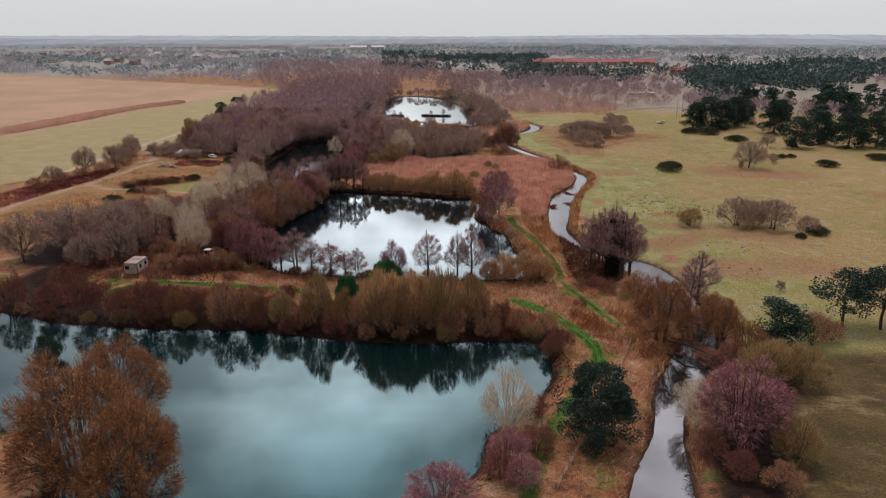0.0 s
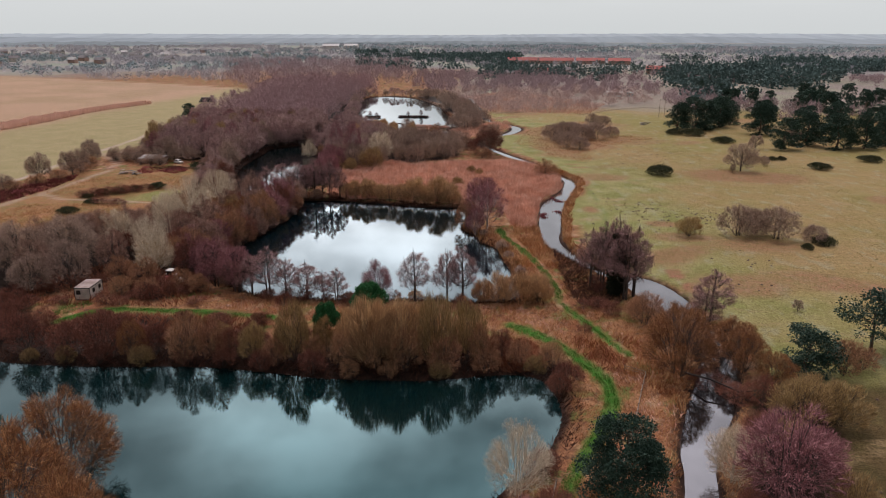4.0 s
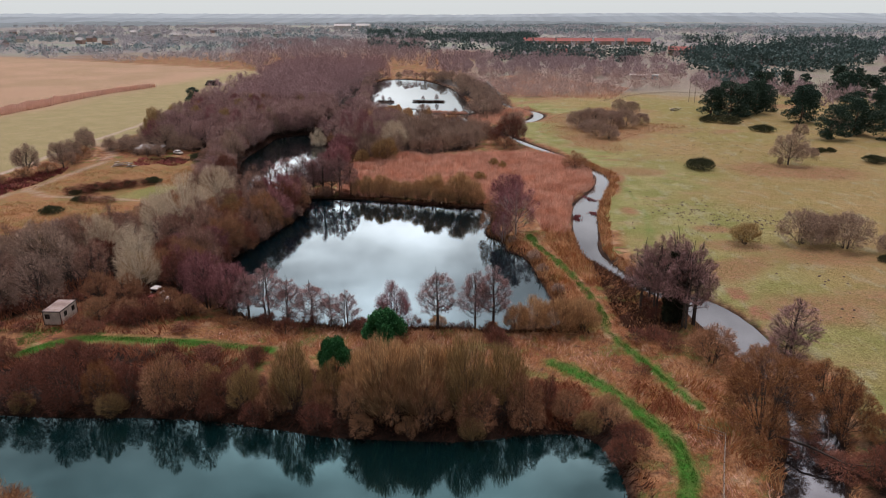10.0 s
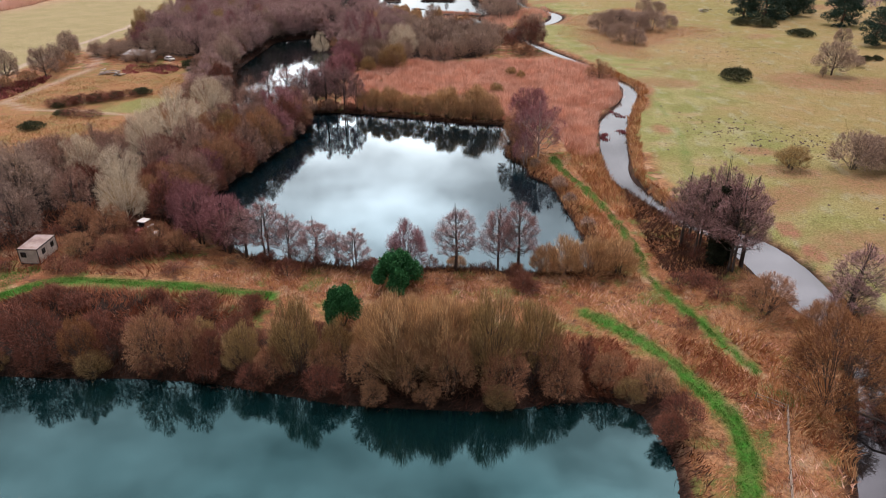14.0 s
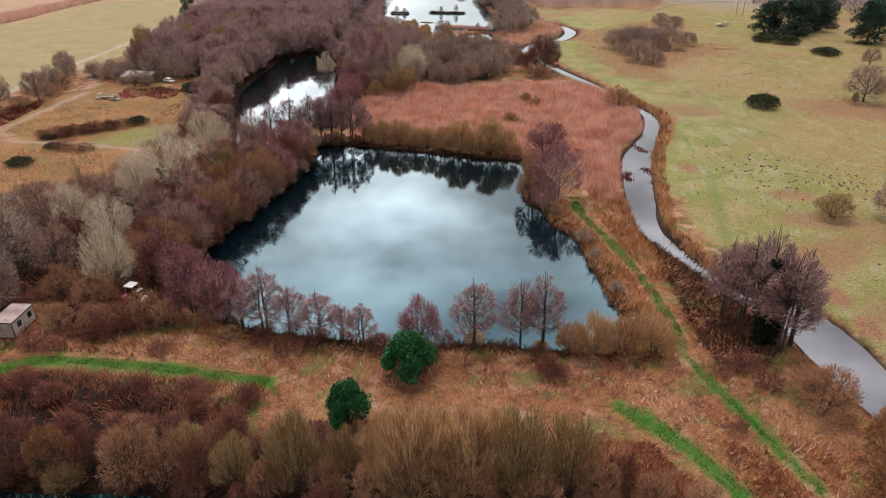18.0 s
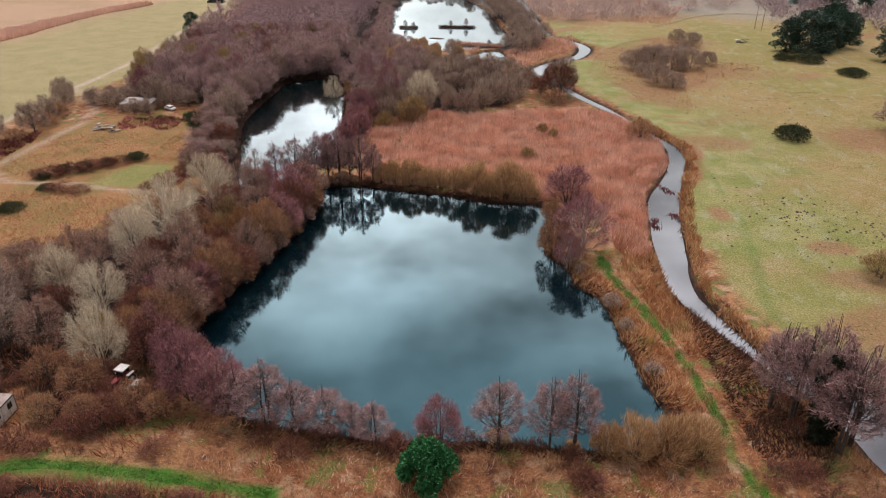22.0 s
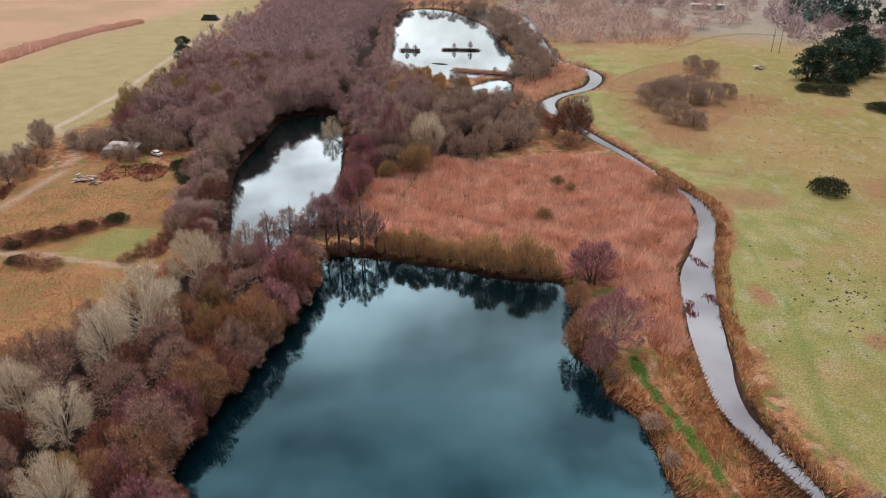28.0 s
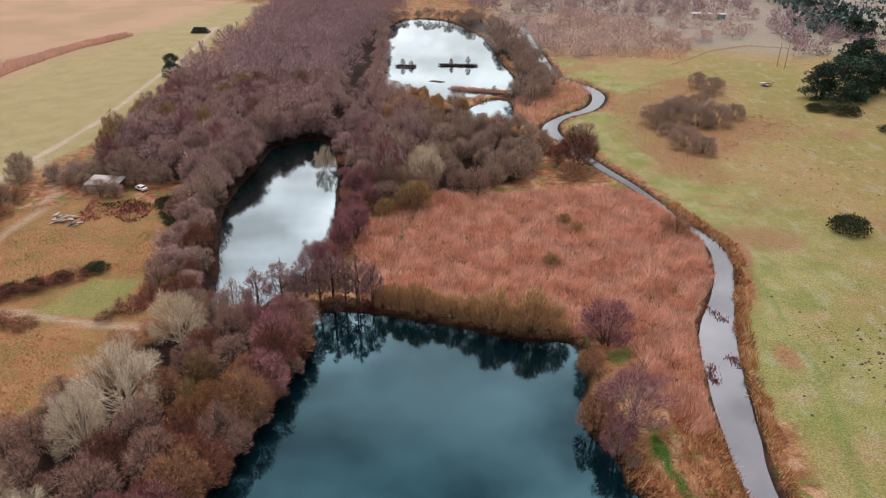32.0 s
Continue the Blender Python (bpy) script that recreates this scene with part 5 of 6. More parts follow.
# hedge and garden edge in the west
K["oak"].rows([(-159, 243, 10.5, 10), (-152, 251, 10.5, 9.5), (-155, 262, 9, 7), (-132, 284, 11, 11), (-160, 225, 6, 8), (-158, 275, 9, 8), (-163, 283, 9, 8)], "leafless hedgerow tree beside the farm track")
K["brown"].rows([(-156, 236, 4, 7), (-153, 244, 4, 7), (-153, 258, 4.5, 8), (-156, 268, 5, 8), (-158, 226, 4, 8), (-160, 216, 4, 8)])
K["bramble"].rows([(-129, 218, 2.4, 6), (-126, 219.5, 3, 7), (-123, 221, 3, 7), (-119.5, 223.5, 3, 7), (-117, 226.5, 2.6, 6), (-114.5, 229, 2.4, 6), (-119, 210.5, 2.4, 7), (-114, 210, 2, 6), (-97, 218, 3, 7), (-95, 223, 3, 7), (-100, 214, 2, 5)], "low brown scrub in a line on the meadow")
K["gorse"].rows([(-127.5, 217.5, 1.6, 4), (-121, 224, 2.2, 5), (-125, 221.5, 2.2, 5), (-117.5, 228, 2, 5), (-112, 232, 2.2, 6), (-122.5, 211, 1.5, 4.5), (-123, 199, 2, 6), (-108, 262, 3, 8), (-104, 256, 3, 7), (-112, 268, 3, 8)])
K["pine"].rows([(-176, 410, 10, 9)])

# low bramble and thorn clumps on the bank and round the tractor
r_low = random.Random(44)
for x0, x1, y0, y1, n in ((-92, -62, 116, 126, 30), (-60, -42, 118, 126, 10), (-62, -4, 116, 121, 18), (-60, -4, 133, 137, 13), (-92, -84, 124, 134, 6), (-78, -60, 131, 148, 26), (-96, -84, 130, 142, 12), (10, 22, 112, 150, 9), (-98, -80, 140, 150, 6)):
    for k in range(n):
        x, y = r_low.uniform(x0, x1), r_low.uniform(y0, y1)
        if min(along(np.c_[line, 0 * line[:, 0]], np.array([[x, y]]))[0][0] for line in GREEN_LINES) > 2.2 and math.hypot(x + 80.8, y - 136) > 4.5 and math.hypot(x + 67.6, y - 145) > 3.2 and water_depth(np.array([[x, y]]))[0] > 1:
            K["bramble"].put(x, y, r_low.uniform(1.6, 3.4), r_low.uniform(3, 5.5))

K["thicket"].rows([(-133.5, 272.5, 6, 6), (-129.5, 273, 5, 5), (-131, 275, 4, 5), (-138.5, 274.6, 3, 4.5), (-142, 279, 5, 6), (-128, 281.5, 6, 6)], "leafless bush half hiding the shed")

# sallows and hazels that break up the west wood
r_mix = random.Random(71)
for k in range(34):
    x, y = r_mix.uniform(-158, -98), r_mix.uniform(290, 386)
    if water_depth(np.array([[x, y]]))[0] > 3 and x > -148 - (y - 300) * 0.15:
        K[("birch", "olive", "thicket", "brown", "red")[k % 5]].put(x, y, r_mix.uniform(10, 14.5), r_mix.uniform(7, 10))

K["dark"].rows([(25.5, 77.5, 4, 5), (28, 73.5, 3.5, 5), (35.5, 103, 4.5, 5.5), (32, 93, 4.5, 6), (26, 63, 5, 6)], "dense leafless dark red bush on the river bank")


# ---- reeds, sedge and brambles ----
REED_PATH = spline([(-45.6, 274.6), (-46.9, 265.9), (-48.1, 256.4), (-48.7, 246.9)], False)
def scatter(poly, density, seed, edge=0.3, deepest=None):
    """Random spots over a piece of the plan, on land and off the paths."""
    rng = np.random.default_rng(seed)
    p = np.array(poly, float)
    lo, hi = p.min(0), p.max(0)
    n = int((hi - lo).prod() * density)
    q = lo + rng.random((n, 2)) * (hi - lo)
    q = q[inside(p, q) < 0]
    d = water_depth(q)
    ok = d > edge
    if deepest is not None:
        ok &= d < deepest
    q = q[ok]
    for line in GREEN_LINES + [REED_PATH]:
        q = q[along(np.c_[line, 0 * line[:, 0]], q)[0] > (0.5 if line is REED_PATH else 1.25)]
    return rng, q


def spot_height(q):
    gx, gy, z = SHEET
    i, j = np.clip(np.searchsorted(gx, q[:, 0]) - 1, 0, len(gx) - 2), np.clip(np.searchsorted(gy, q[:, 1]) - 1, 0, len(gy) - 2)
    u, v = (q[:, 0] - gx[i]) / (gx[i + 1] - gx[i]), (q[:, 1] - gy[j]) / (gy[j + 1] - gy[j])
    return (z[j, i] * (1 - u) + z[j, i + 1] * u) * (1 - v) + (z[j + 1, i] * (1 - u) + z[j + 1, i + 1] * u) * v


def blades(name, label, category, material, beds, length, width, lean):
    """Leaning blades over several beds, as one growth."""
    out = []
    for poly, density, seed, edge, deepest in beds:
        rng, q = scatter(poly, density, seed, edge, deepest)
        q = q[wobble(q[:, 0], q[:, 1], 0.85, seed) + 0.7 * wobble(q[:, 0], q[:, 1], 2.0, seed + 1) + 0.5 * rng.normal(size=len(q)) > -0.75]
        n = len(q)
        flow = 3 * wobble(q[:, 0], q[:, 1], 0.35, seed) + rng.normal(size=n) * 0.9
        tilt = np.abs(lean + 0.22 * rng.normal(size=n) + 0.15 * wobble(q[:, 0], q[:, 1], 0.5, 2))
        way = np.c_[np.cos(flow) * np.sin(tilt), np.sin(flow) * np.sin(tilt), np.cos(tilt)]
        base = np.c_[q, spot_height(q) - 0.08]
        tall = length * rng.uniform(0.6, 1.25, n) * (1 + 0.22 * wobble(q[:, 0], q[:, 1], 0.4, 1))
        out.append(spikes(rng, base, way, tall, width * rng.uniform(0.6, 1.4, n)))
    return tagged(new(name, mesh_of(name, *joined(out), M[material])), label, category, kind="stuff")


blades("reed_bed", "dense bed of dead pinkish-tan reeds", "reeds", "reed", [(REEDBED, 24, 1, 0.2, None), ([(-34, 372), (-20, 386), (8, 420), (12, 400), (2, 376), (-14, 352), (-22, 345)], 5, 2, 0.2, None), ([(-76, 376), (-60, 372), (-34, 380), (-34, 388), (-60, 384), (-82, 400)], 5, 3, -0.5, None), ([(-30, 560), (0, 470), (60, 460), (80, 520), (20, 640)], 1.6, 4, 0.5, None)], 1.9, 0.15, 0.45)
EAST_BANK = [(18, 164), (26, 150), (30, 166), (22, 180), (22, 200), (25, 220), (33, 240), (33, 262), (24, 282), (18, 280), (26, 262), (26, 246), (20, 222), (17, 196), (16, 182)]
POND_EDGE = [(-9, 196), (-3, 186), (2, 178), (6, 166), (8, 156), (9, 144), (4, 145), (2, 154), (0, 164), (-3, 174), (-8, 184), (-11, 192)]
blades("reed_fringe", "rust-coloured reeds leaning along the banks", "reeds", "sedge", [(EAST_BANK, 18, 5, -0.2, 2.8), (POND_EDGE, 16, 6, 0.0, None), ([(10, 120), (20, 108), (26, 96), (24, 84), (18, 74), (12, 64), (8, 58), (14, 56), (20, 66), (22, 84), (26, 98), (30, 112), (20, 126)], 12, 7, 0.0, None), ([(9, 160), (13, 160), (12, 176), (10, 200), (4, 200), (4, 184)], 14, 8, 0.0, None)], 1.3, 0.15, 0.6)
VALLEY = [(-60, 131.5), (-44, 130), (-38, 122), (-4, 119), (4, 116), (9, 108), (8, 60), (14, 50), (26, 80), (36, 110), (40, 128), (30, 150), (16, 165), (10, 195), (-8, 190), (6, 160), (8, 142), (0, 138), (-50, 140), (-58, 138)]
blades("sedge_grass", "rough straw-coloured winter grass and sedge tussocks", "grass", "sedge", [(VALLEY, 20, 9, 0.3, None)], 0.7, 0.085, 0.75)
blades("rust_bank", "dense rust-red bramble and dead bracken on the bank", "bramble", "rust", [([(-5, 121.5), (3.5, 122), (7.5, 116), (5, 110.5), (-3, 110.5)], 34, 85, 0.3, None), ([(-82, 119), (-62, 119), (-42, 120), (-42, 126.8), (-62, 127.8), (-76, 126.5)], 15, 86, 0.3, None), ([(-98, 130), (-60, 131.5), (-56, 137), (-64, 148), (-84, 158), (-100, 142)], 7, 88, 0.3, None), ([(13, 112), (17, 110), (20, 115), (15, 121), (11, 124)], 14, 87, 0.3, None)], 1.25, 0.11, 0.6)
blades("straw_tufts", "pale pinkish straw tufts on the bank", "grass", "reed", [([(-56, 131), (-20, 128), (2, 130), (10, 124), (12, 132), (2, 136), (-48, 137)], 5, 81, 0.5, None), ([(14, 108), (18, 112), (14, 128), (22, 124), (26, 118), (22, 106)], 5, 82, 0.5, None), ([(10, 70), (16, 72), (20, 86), (24, 100), (19, 104), (15, 90)], 4, 83, 0.5, None)], 0.8, 0.13, 0.7)
blades("bramble_patch", "tangled dark bramble and nettle stems", "brambles", "bramble", [([(11, 178), (12, 166), (13, 152), (14, 140), (20, 136), (24, 142), (22, 152), (19, 162), (14, 176)], 26, 11, 0.1, None), ([(-66, 118), (-40, 116), (-8, 117), (2, 120), (0, 108), (-70, 108)], 9, 12, 0.0, None), ([(-159, 205), (-150, 205), (-147, 226), (-148, 244), (-153, 250), (-158, 236)], 9, 13, 0.5, None), ([(-70, 220), (-48, 224), (-46, 221), (-60, 217), (-68, 215)], 20, 14, -0.2, None), ([(-48, 142), (8, 142), (8, 138), (-50, 138)], 12, 15, 0.0, None), ([(-112, 266), (-124, 272), (-132, 268), (-122, 262)], 12, 16, 0.3, None)], 1.15, 0.13, 0.85)
blades("west_grass", "tawny uncut grass of the western meadow", "grass", "sedge", [([(-120, 160), (-100, 185), (-95, 206), (-118, 209), (-140, 208), (-148, 170)], 9, 17, 0.5, None), ([(-146, 222), (-128, 216), (-112, 232), (-100, 232), (-104, 250), (-120, 256), (-144, 250)], 5, 20, 0.5, None), ([(-110, 232), (-98, 232), (-102, 246), (-112, 258)], 6, 18, 0.5, None), (TALL, 3.5, 19, 0.5, None)], 0.6, 0.13, 0.85)

SHORES = [([(p[:, 0].min() - 4, p[:, 1].min() - 4), (p[:, 0].max() + 4, p[:, 1].min() - 4), (p[:, 0].max() + 4, p[:, 1].max() + 4), (p[:, 0].min() - 4, p[:, 1].max() + 4)], g, 40 + i, -0.5, 2.6) for i, (p, g) in enumerate(((POND_NEAR, 9), (POND_MID, 12), (POND_WEST, 8), (POND_FAR, 3)))]
blades("shore_growth", "dead rushes and bramble fringing the ponds", "rushes", "bramble", SHORES, 1.1, 0.13, 0.8)

blades("meadow_grass", "short tufted winter pasture grass", "grass", "pasture", [([(24, 120), (90, 120), (110, 200), (120, 300), (70, 330), (38, 290), (34, 240), (30, 200), (32, 170)], 3.2, 71, 0.6, None)], 0.3, 0.2, 1.0)


# ---- far country ----
def crowns(spots, size, per, seed, flat=0.75):
    """Small crowns of leaf sprays for woods in the distance."""
    rng = np.random.default_rng(seed)
    n = len(spots)
    s = size * rng.uniform(0.7, 1.25, n)
    cen = np.c_[spots, spot_height(spots) + s * flat * 0.8]
    rad = np.c_[s * 0.55, s * 0.55, s * flat]
    return leaf_cloud(rng, cen, rad, per, size * min(0.26, 1.5 / per**0.5))


def bare_crowns(spots, size, per, seed, flat=0.8, wide=0.035):
    """Leafless crowns of upright twigs for the woods beyond the near trees."""
    rng = np.random.default_rng(seed)
    n = len(spots)
    s = np.repeat(size * rng.uniform(0.75, 1.2, n), per)[:, None]
    dv = unit(rng.normal(size=(n * per, 3)))
    cen = np.repeat(np.c_[spots, spot_height(spots) + size * flat * 0.8], per, 0)
    p = cen + dv * (rng.uniform(0.25, 1, (n * per, 1)) ** 0.5 * (0.8 + 0.2 * np.sin(7 * dv[:, :1] + s) * np.sin(6 * dv[:, 1:2] + 3 * s))) * s * np.array([0.62, 0.62, flat])
    way = unit(0.7 * dv + np.array([0, 0, 0.8]) + 0.4 * rng.normal(size=dv.shape))
    ln = s[:, 0] * rng.uniform(0.15, 0.32, n * per)
    return spikes(rng, p - way * ln[:, None] * 0.6, way, ln, s[:, 0] * wide * rng.uniform(0.6, 1.3, n * per))


def sector(r0, r1, a0, a1, count, seed, clump=-9.0):
    """Spots in a slice of country seen from the valley: radii in metres, headings in degrees right of north."""
    rng = np.random.default_rng(seed)
    r = np.sqrt(rng.uniform(r0 * r0, r1 * r1, count * 3))
    a = rng.uniform(a0, a1, count * 3)
    edge = np.minimum(np.minimum(a - a0, a1 - a) / 1.6, np.minimum(r - r0, r1 - r) / (0.10 * r1)) + 0.5 * wobble(a * 9, r, 0.12, seed)
    ok = rng.random(len(r)) < edge + 0.25
    q = np.c_[np.sin(np.radians(a)) * r, np.cos(np.radians(a)) * r][ok]
    q = q[wobble(q[:, 0], q[:, 1], 0.012, seed) + 0.6 * wobble(q[:, 0], q[:, 1], 0.045, seed) > clump][:count]
    return q[(inside(FIELD, q) > 4) & (water_depth(q) > 2)]




def stand(poly, gap, h, w, seed):
    """A far wood: whole leafless trees of uneven height, grown as one mass."""
    r = np.random.default_rng(seed)
    shapes = [bare(seed + k, 12, 9, stems=1 + k % 3, limbs=13, branches=46, twigs=2300, clear=0.04, conic=0.1, twig_len=0.06, twig_w=0.105, stem_r=0.010) for k in range(5)]
    p = np.array(poly, float)
    gx, gy = np.meshgrid(np.arange(p[:, 0].min(), p[:, 0].max(), gap), np.arange(p[:, 1].min(), p[:, 1].max(), gap))
    q = np.c_[gx.ravel(), gy.ravel()] + r.uniform(-0.45, 0.45, (gx.size, 2)) * gap
    q = q[(inside(p, q) < 0) & (water_depth(q) > 1.5)]
    out = []
    for k, ((x, y), z) in enumerate(zip(q, spot_height(q))):
        a, sh = r.uniform(0, 6.28), r.uniform(0.75, 1.25)
        sw = sh * r.uniform(0.85, 1.15) * w / 9
        for v, f in shapes[k % 5]:
            out.append((np.c_[(v[:, 0] * math.cos(a) - v[:, 1] * math.sin(a)) * sw + x, (v[:, 0] * math.sin(a) + v[:, 1] * math.cos(a)) * sw + y, v[:, 2] * sh * h / 12 + z], f))
    return joined(out)


tagged(new("valley_scrub", mesh_of("valley_scrub", *stand([(-12, 470), (30, 462), (70, 492), (110, 520), (140, 620), (60, 660), (-40, 640), (-34, 560)], 15, 6.5, 11, 60), M["scrub_mass"])), "brown leafless scrub and sallows in the valley beyond the ponds", "woodland", kind="stuff")
tagged(new("far_stand", mesh_of("far_stand", *stand([(-164, 392), (-96, 390), (-100, 480), (-108, 580), (-96, 600), (-120, 690), (-198, 690), (-190, 600), (-176, 520), (-166, 430)], 10, 12.5, 12.5, 30), M["stand"])), "far end of the leafless grey-purple wood beside the field", "woodland", kind="stuff")
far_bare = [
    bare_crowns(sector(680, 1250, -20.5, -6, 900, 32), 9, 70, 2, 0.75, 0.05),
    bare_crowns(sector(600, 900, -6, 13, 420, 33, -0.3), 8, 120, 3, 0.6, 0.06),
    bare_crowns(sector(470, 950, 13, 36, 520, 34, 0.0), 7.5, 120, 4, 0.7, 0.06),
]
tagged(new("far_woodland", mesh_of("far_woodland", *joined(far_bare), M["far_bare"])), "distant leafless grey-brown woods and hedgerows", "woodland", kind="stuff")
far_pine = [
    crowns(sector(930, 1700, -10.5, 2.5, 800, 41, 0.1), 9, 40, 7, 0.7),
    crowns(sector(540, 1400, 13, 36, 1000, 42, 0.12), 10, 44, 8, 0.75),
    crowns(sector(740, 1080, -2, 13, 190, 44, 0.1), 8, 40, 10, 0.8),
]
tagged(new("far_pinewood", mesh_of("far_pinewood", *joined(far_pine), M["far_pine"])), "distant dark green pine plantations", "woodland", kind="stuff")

far_rng = random.Random(43)
for x, y in sector(450, 680, 15, 33, 60, 43, 0.15)[:34]:
    K["farpine"].put(x, y, far_rng.uniform(10, 14), far_rng.uniform(8, 13))
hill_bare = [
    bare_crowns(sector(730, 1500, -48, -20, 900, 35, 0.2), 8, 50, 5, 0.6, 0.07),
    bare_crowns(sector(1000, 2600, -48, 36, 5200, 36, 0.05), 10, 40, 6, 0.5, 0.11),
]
tagged(new("hill_woodland", mesh_of("hill_woodland", *joined(hill_bare), M["hill_bare"])), "hedgerows and copses painted pale with haze on the rising land", "woodland", kind="stuff")
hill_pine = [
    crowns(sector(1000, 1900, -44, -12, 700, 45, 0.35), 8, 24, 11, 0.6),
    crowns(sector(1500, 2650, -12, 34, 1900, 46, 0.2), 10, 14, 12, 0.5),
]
tagged(new("hill_pinewood", mesh_of("hill_pinewood", *joined(hill_pine), M["hill_pine"])), "plantations painted grey-green with haze on the rising land", "woodland", kind="stuff")


def ridge(name, radius, low, high, tone, seed):
    """A far hill line closing the view."""
    a = np.radians(np.linspace(-75, 75, 420))
    h = low + (high - low) * (0.5 + 0.5 * wobble(a * 60, a * 23, 0.16, seed)) + 1.6 * np.sin(a * 190 + seed) * np.sin(a * 67) + 0.8 * np.sin(a * 533 + 2 * seed)
    x, y = np.sin(a) * radius, np.cos(a) * radius
    v = np.r_[np.c_[x * 0.86, y * 0.86, np.full(len(a), -4.0)], np.c_[x, y, h], np.c_[x * 1.03, y * 1.03, np.full(len(a), -20.0)]]
    n = len(a)
    i = np.arange(n - 1)
    f = np.r_[np.c_[i, i + 1, i + n + 1, i + n], np.c_[i + n, i + n + 1, i + 2 * n + 1, i + 2 * n]]
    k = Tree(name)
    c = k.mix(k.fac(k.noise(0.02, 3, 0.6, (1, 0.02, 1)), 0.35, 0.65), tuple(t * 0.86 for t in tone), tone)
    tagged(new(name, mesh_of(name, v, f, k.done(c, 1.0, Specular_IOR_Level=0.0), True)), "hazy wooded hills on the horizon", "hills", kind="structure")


# each farther ridge is painted paler and bluer, haze put into its colour
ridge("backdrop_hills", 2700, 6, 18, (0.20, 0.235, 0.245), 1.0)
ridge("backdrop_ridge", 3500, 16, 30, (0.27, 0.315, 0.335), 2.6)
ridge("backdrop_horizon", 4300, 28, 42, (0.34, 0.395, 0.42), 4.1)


# ---- built things ----
M.update({
    "panel": plain("weathered white panel", (0.58, 0.53, 0.47), (0.44, 0.39, 0.34), 0.9, 0.6),
    "felt": plain("stained roof felt", (0.24, 0.17, 0.15), (0.36, 0.29, 0.26), 0.7, 0.85),
    "trim": plain("dark trim", (0.035, 0.032, 0.03), (0.06, 0.055, 0.05), 2.0, 0.6),
    "glass": plain("dark window glass", (0.015, 0.018, 0.02), (0.03, 0.035, 0.04), 1.0, 0.08),
    "white": plain("dull white paint", (0.75, 0.73, 0.70), (0.62, 0.60, 0.57), 1.5, 0.5),
    "tractor_red": plain("faded red paint", (0.26, 0.035, 0.035), (0.18, 0.03, 0.03), 3.0, 0.5),
    "rubber": plain("tyre rubber", (0.02, 0.02, 0.02), (0.035, 0.033, 0.03), 4.0, 0.85),
    "timber": plain("grey weathered timber", (0.34, 0.27, 0.21), (0.24, 0.18, 0.14), 2.5, 0.85),
    "tin": plain("pale corrugated sheet", (0.52, 0.51, 0.49), (0.36, 0.34, 0.33), 0.8, 0.5),
    "wrap": plain("black bale wrap", (0.018, 0.022, 0.026), (0.04, 0.048, 0.055), 2.0, 0.22),
    "roof_red": plain("red roof tiles", (0.42, 0.13, 0.11), (0.34, 0.11, 0.095), 0.08, 0.8),
    "brick": plain("pale brick wall", (0.40, 0.26, 0.20), (0.33, 0.22, 0.18), 0.1, 0.9),
    "render_wall": plain("pale rendered wall", (0.62, 0.57, 0.50), (0.52, 0.48, 0.43), 0.1, 0.9),
    "slate": plain("grey slate roof", (0.16, 0.15, 0.15), (0.22, 0.20, 0.20), 0.1, 0.7),
    "teal": plain("teal sheet", (0.10, 0.34, 0.38), (0.13, 0.40, 0.43), 0.5, 0.6),
    "soil": plain("dark earth", (0.075, 0.05, 0.04), (0.12, 0.08, 0.06), 2.0, 0.95),
    "maize": stuff_mat("dry maize", (0.80, 0.54, 0.43), (0.70, 0.46, 0.36), (0.88, 0.66, 0.54), 0.2),
    "bracken": stuff_mat("wine red bracken", (0.30, 0.065, 0.08), (0.20, 0.05, 0.055), (0.36, 0.12, 0.115), 0.3),
    "lane": stuff_mat("lush path grass", (0.05, 0.20, 0.024), (0.12, 0.19, 0.045), (0.16, 0.27, 0.07), 0.7),
})


def box(bm, sx, sy, sz, x=0.0, y=0.0, z=0.0, turn=0.0, bevel=0.0):
    """A box on the given base point, with softened edges."""
    m = Matrix.Translation((x, y, z + sz / 2)) @ Matrix.Rotation(radians(turn), 4, "Z") @ Matrix.Diagonal((sx, sy, sz, 1))
    made = bmesh.ops.create_cube(bm, size=1, matrix=m)["verts"]
    if bevel:
        edges = list({e for v in made for e in v.link_edges})
        bmesh.ops.bevel(bm, geom=edges, offset=bevel, segments=2, affect="EDGES", profile=0.6)
    return bm


def one_box(*args, **more):
    return box(bmesh.new(), *args, **more)


def rod(p, q, r, sides=7, r2=None):
    """A straight pole from p to q."""
    a = np.array([[p, (np.array(p) + np.array(q)) / 2, q]], float)
    return tubes(a, np.array([[r, r * 0.97, r if r2 is None else r2]]), sides)


def wheel(name, radius, width, x, y, z, parent):
    tyre_bm = bmesh.new()
    turn = Matrix.Translation((x, y, z)) @ Matrix.Rotation(radians(90), 4, "Y")
    bmesh.ops.create_cone(tyre_bm, cap_ends=True, segments=20, radius1=radius, radius2=radius, depth=width, matrix=turn)
    bmesh.ops.bevel(tyre_bm, geom=[e for e in tyre_bm.edges if e.calc_length() < radius * 0.5], offset=width * 0.18, segments=2, affect="EDGES")
    tyre = part(name, tyre_bm, M["rubber"], parent)
    rim = bmesh.new()
    bmesh.ops.create_cone(rim, cap_ends=True, segments=16, radius1=radius * 0.5, radius2=radius * 0.5, depth=width * 1.06, matrix=turn)
    part("rim", rim, M["white"], tyre, "pale wheel rim")


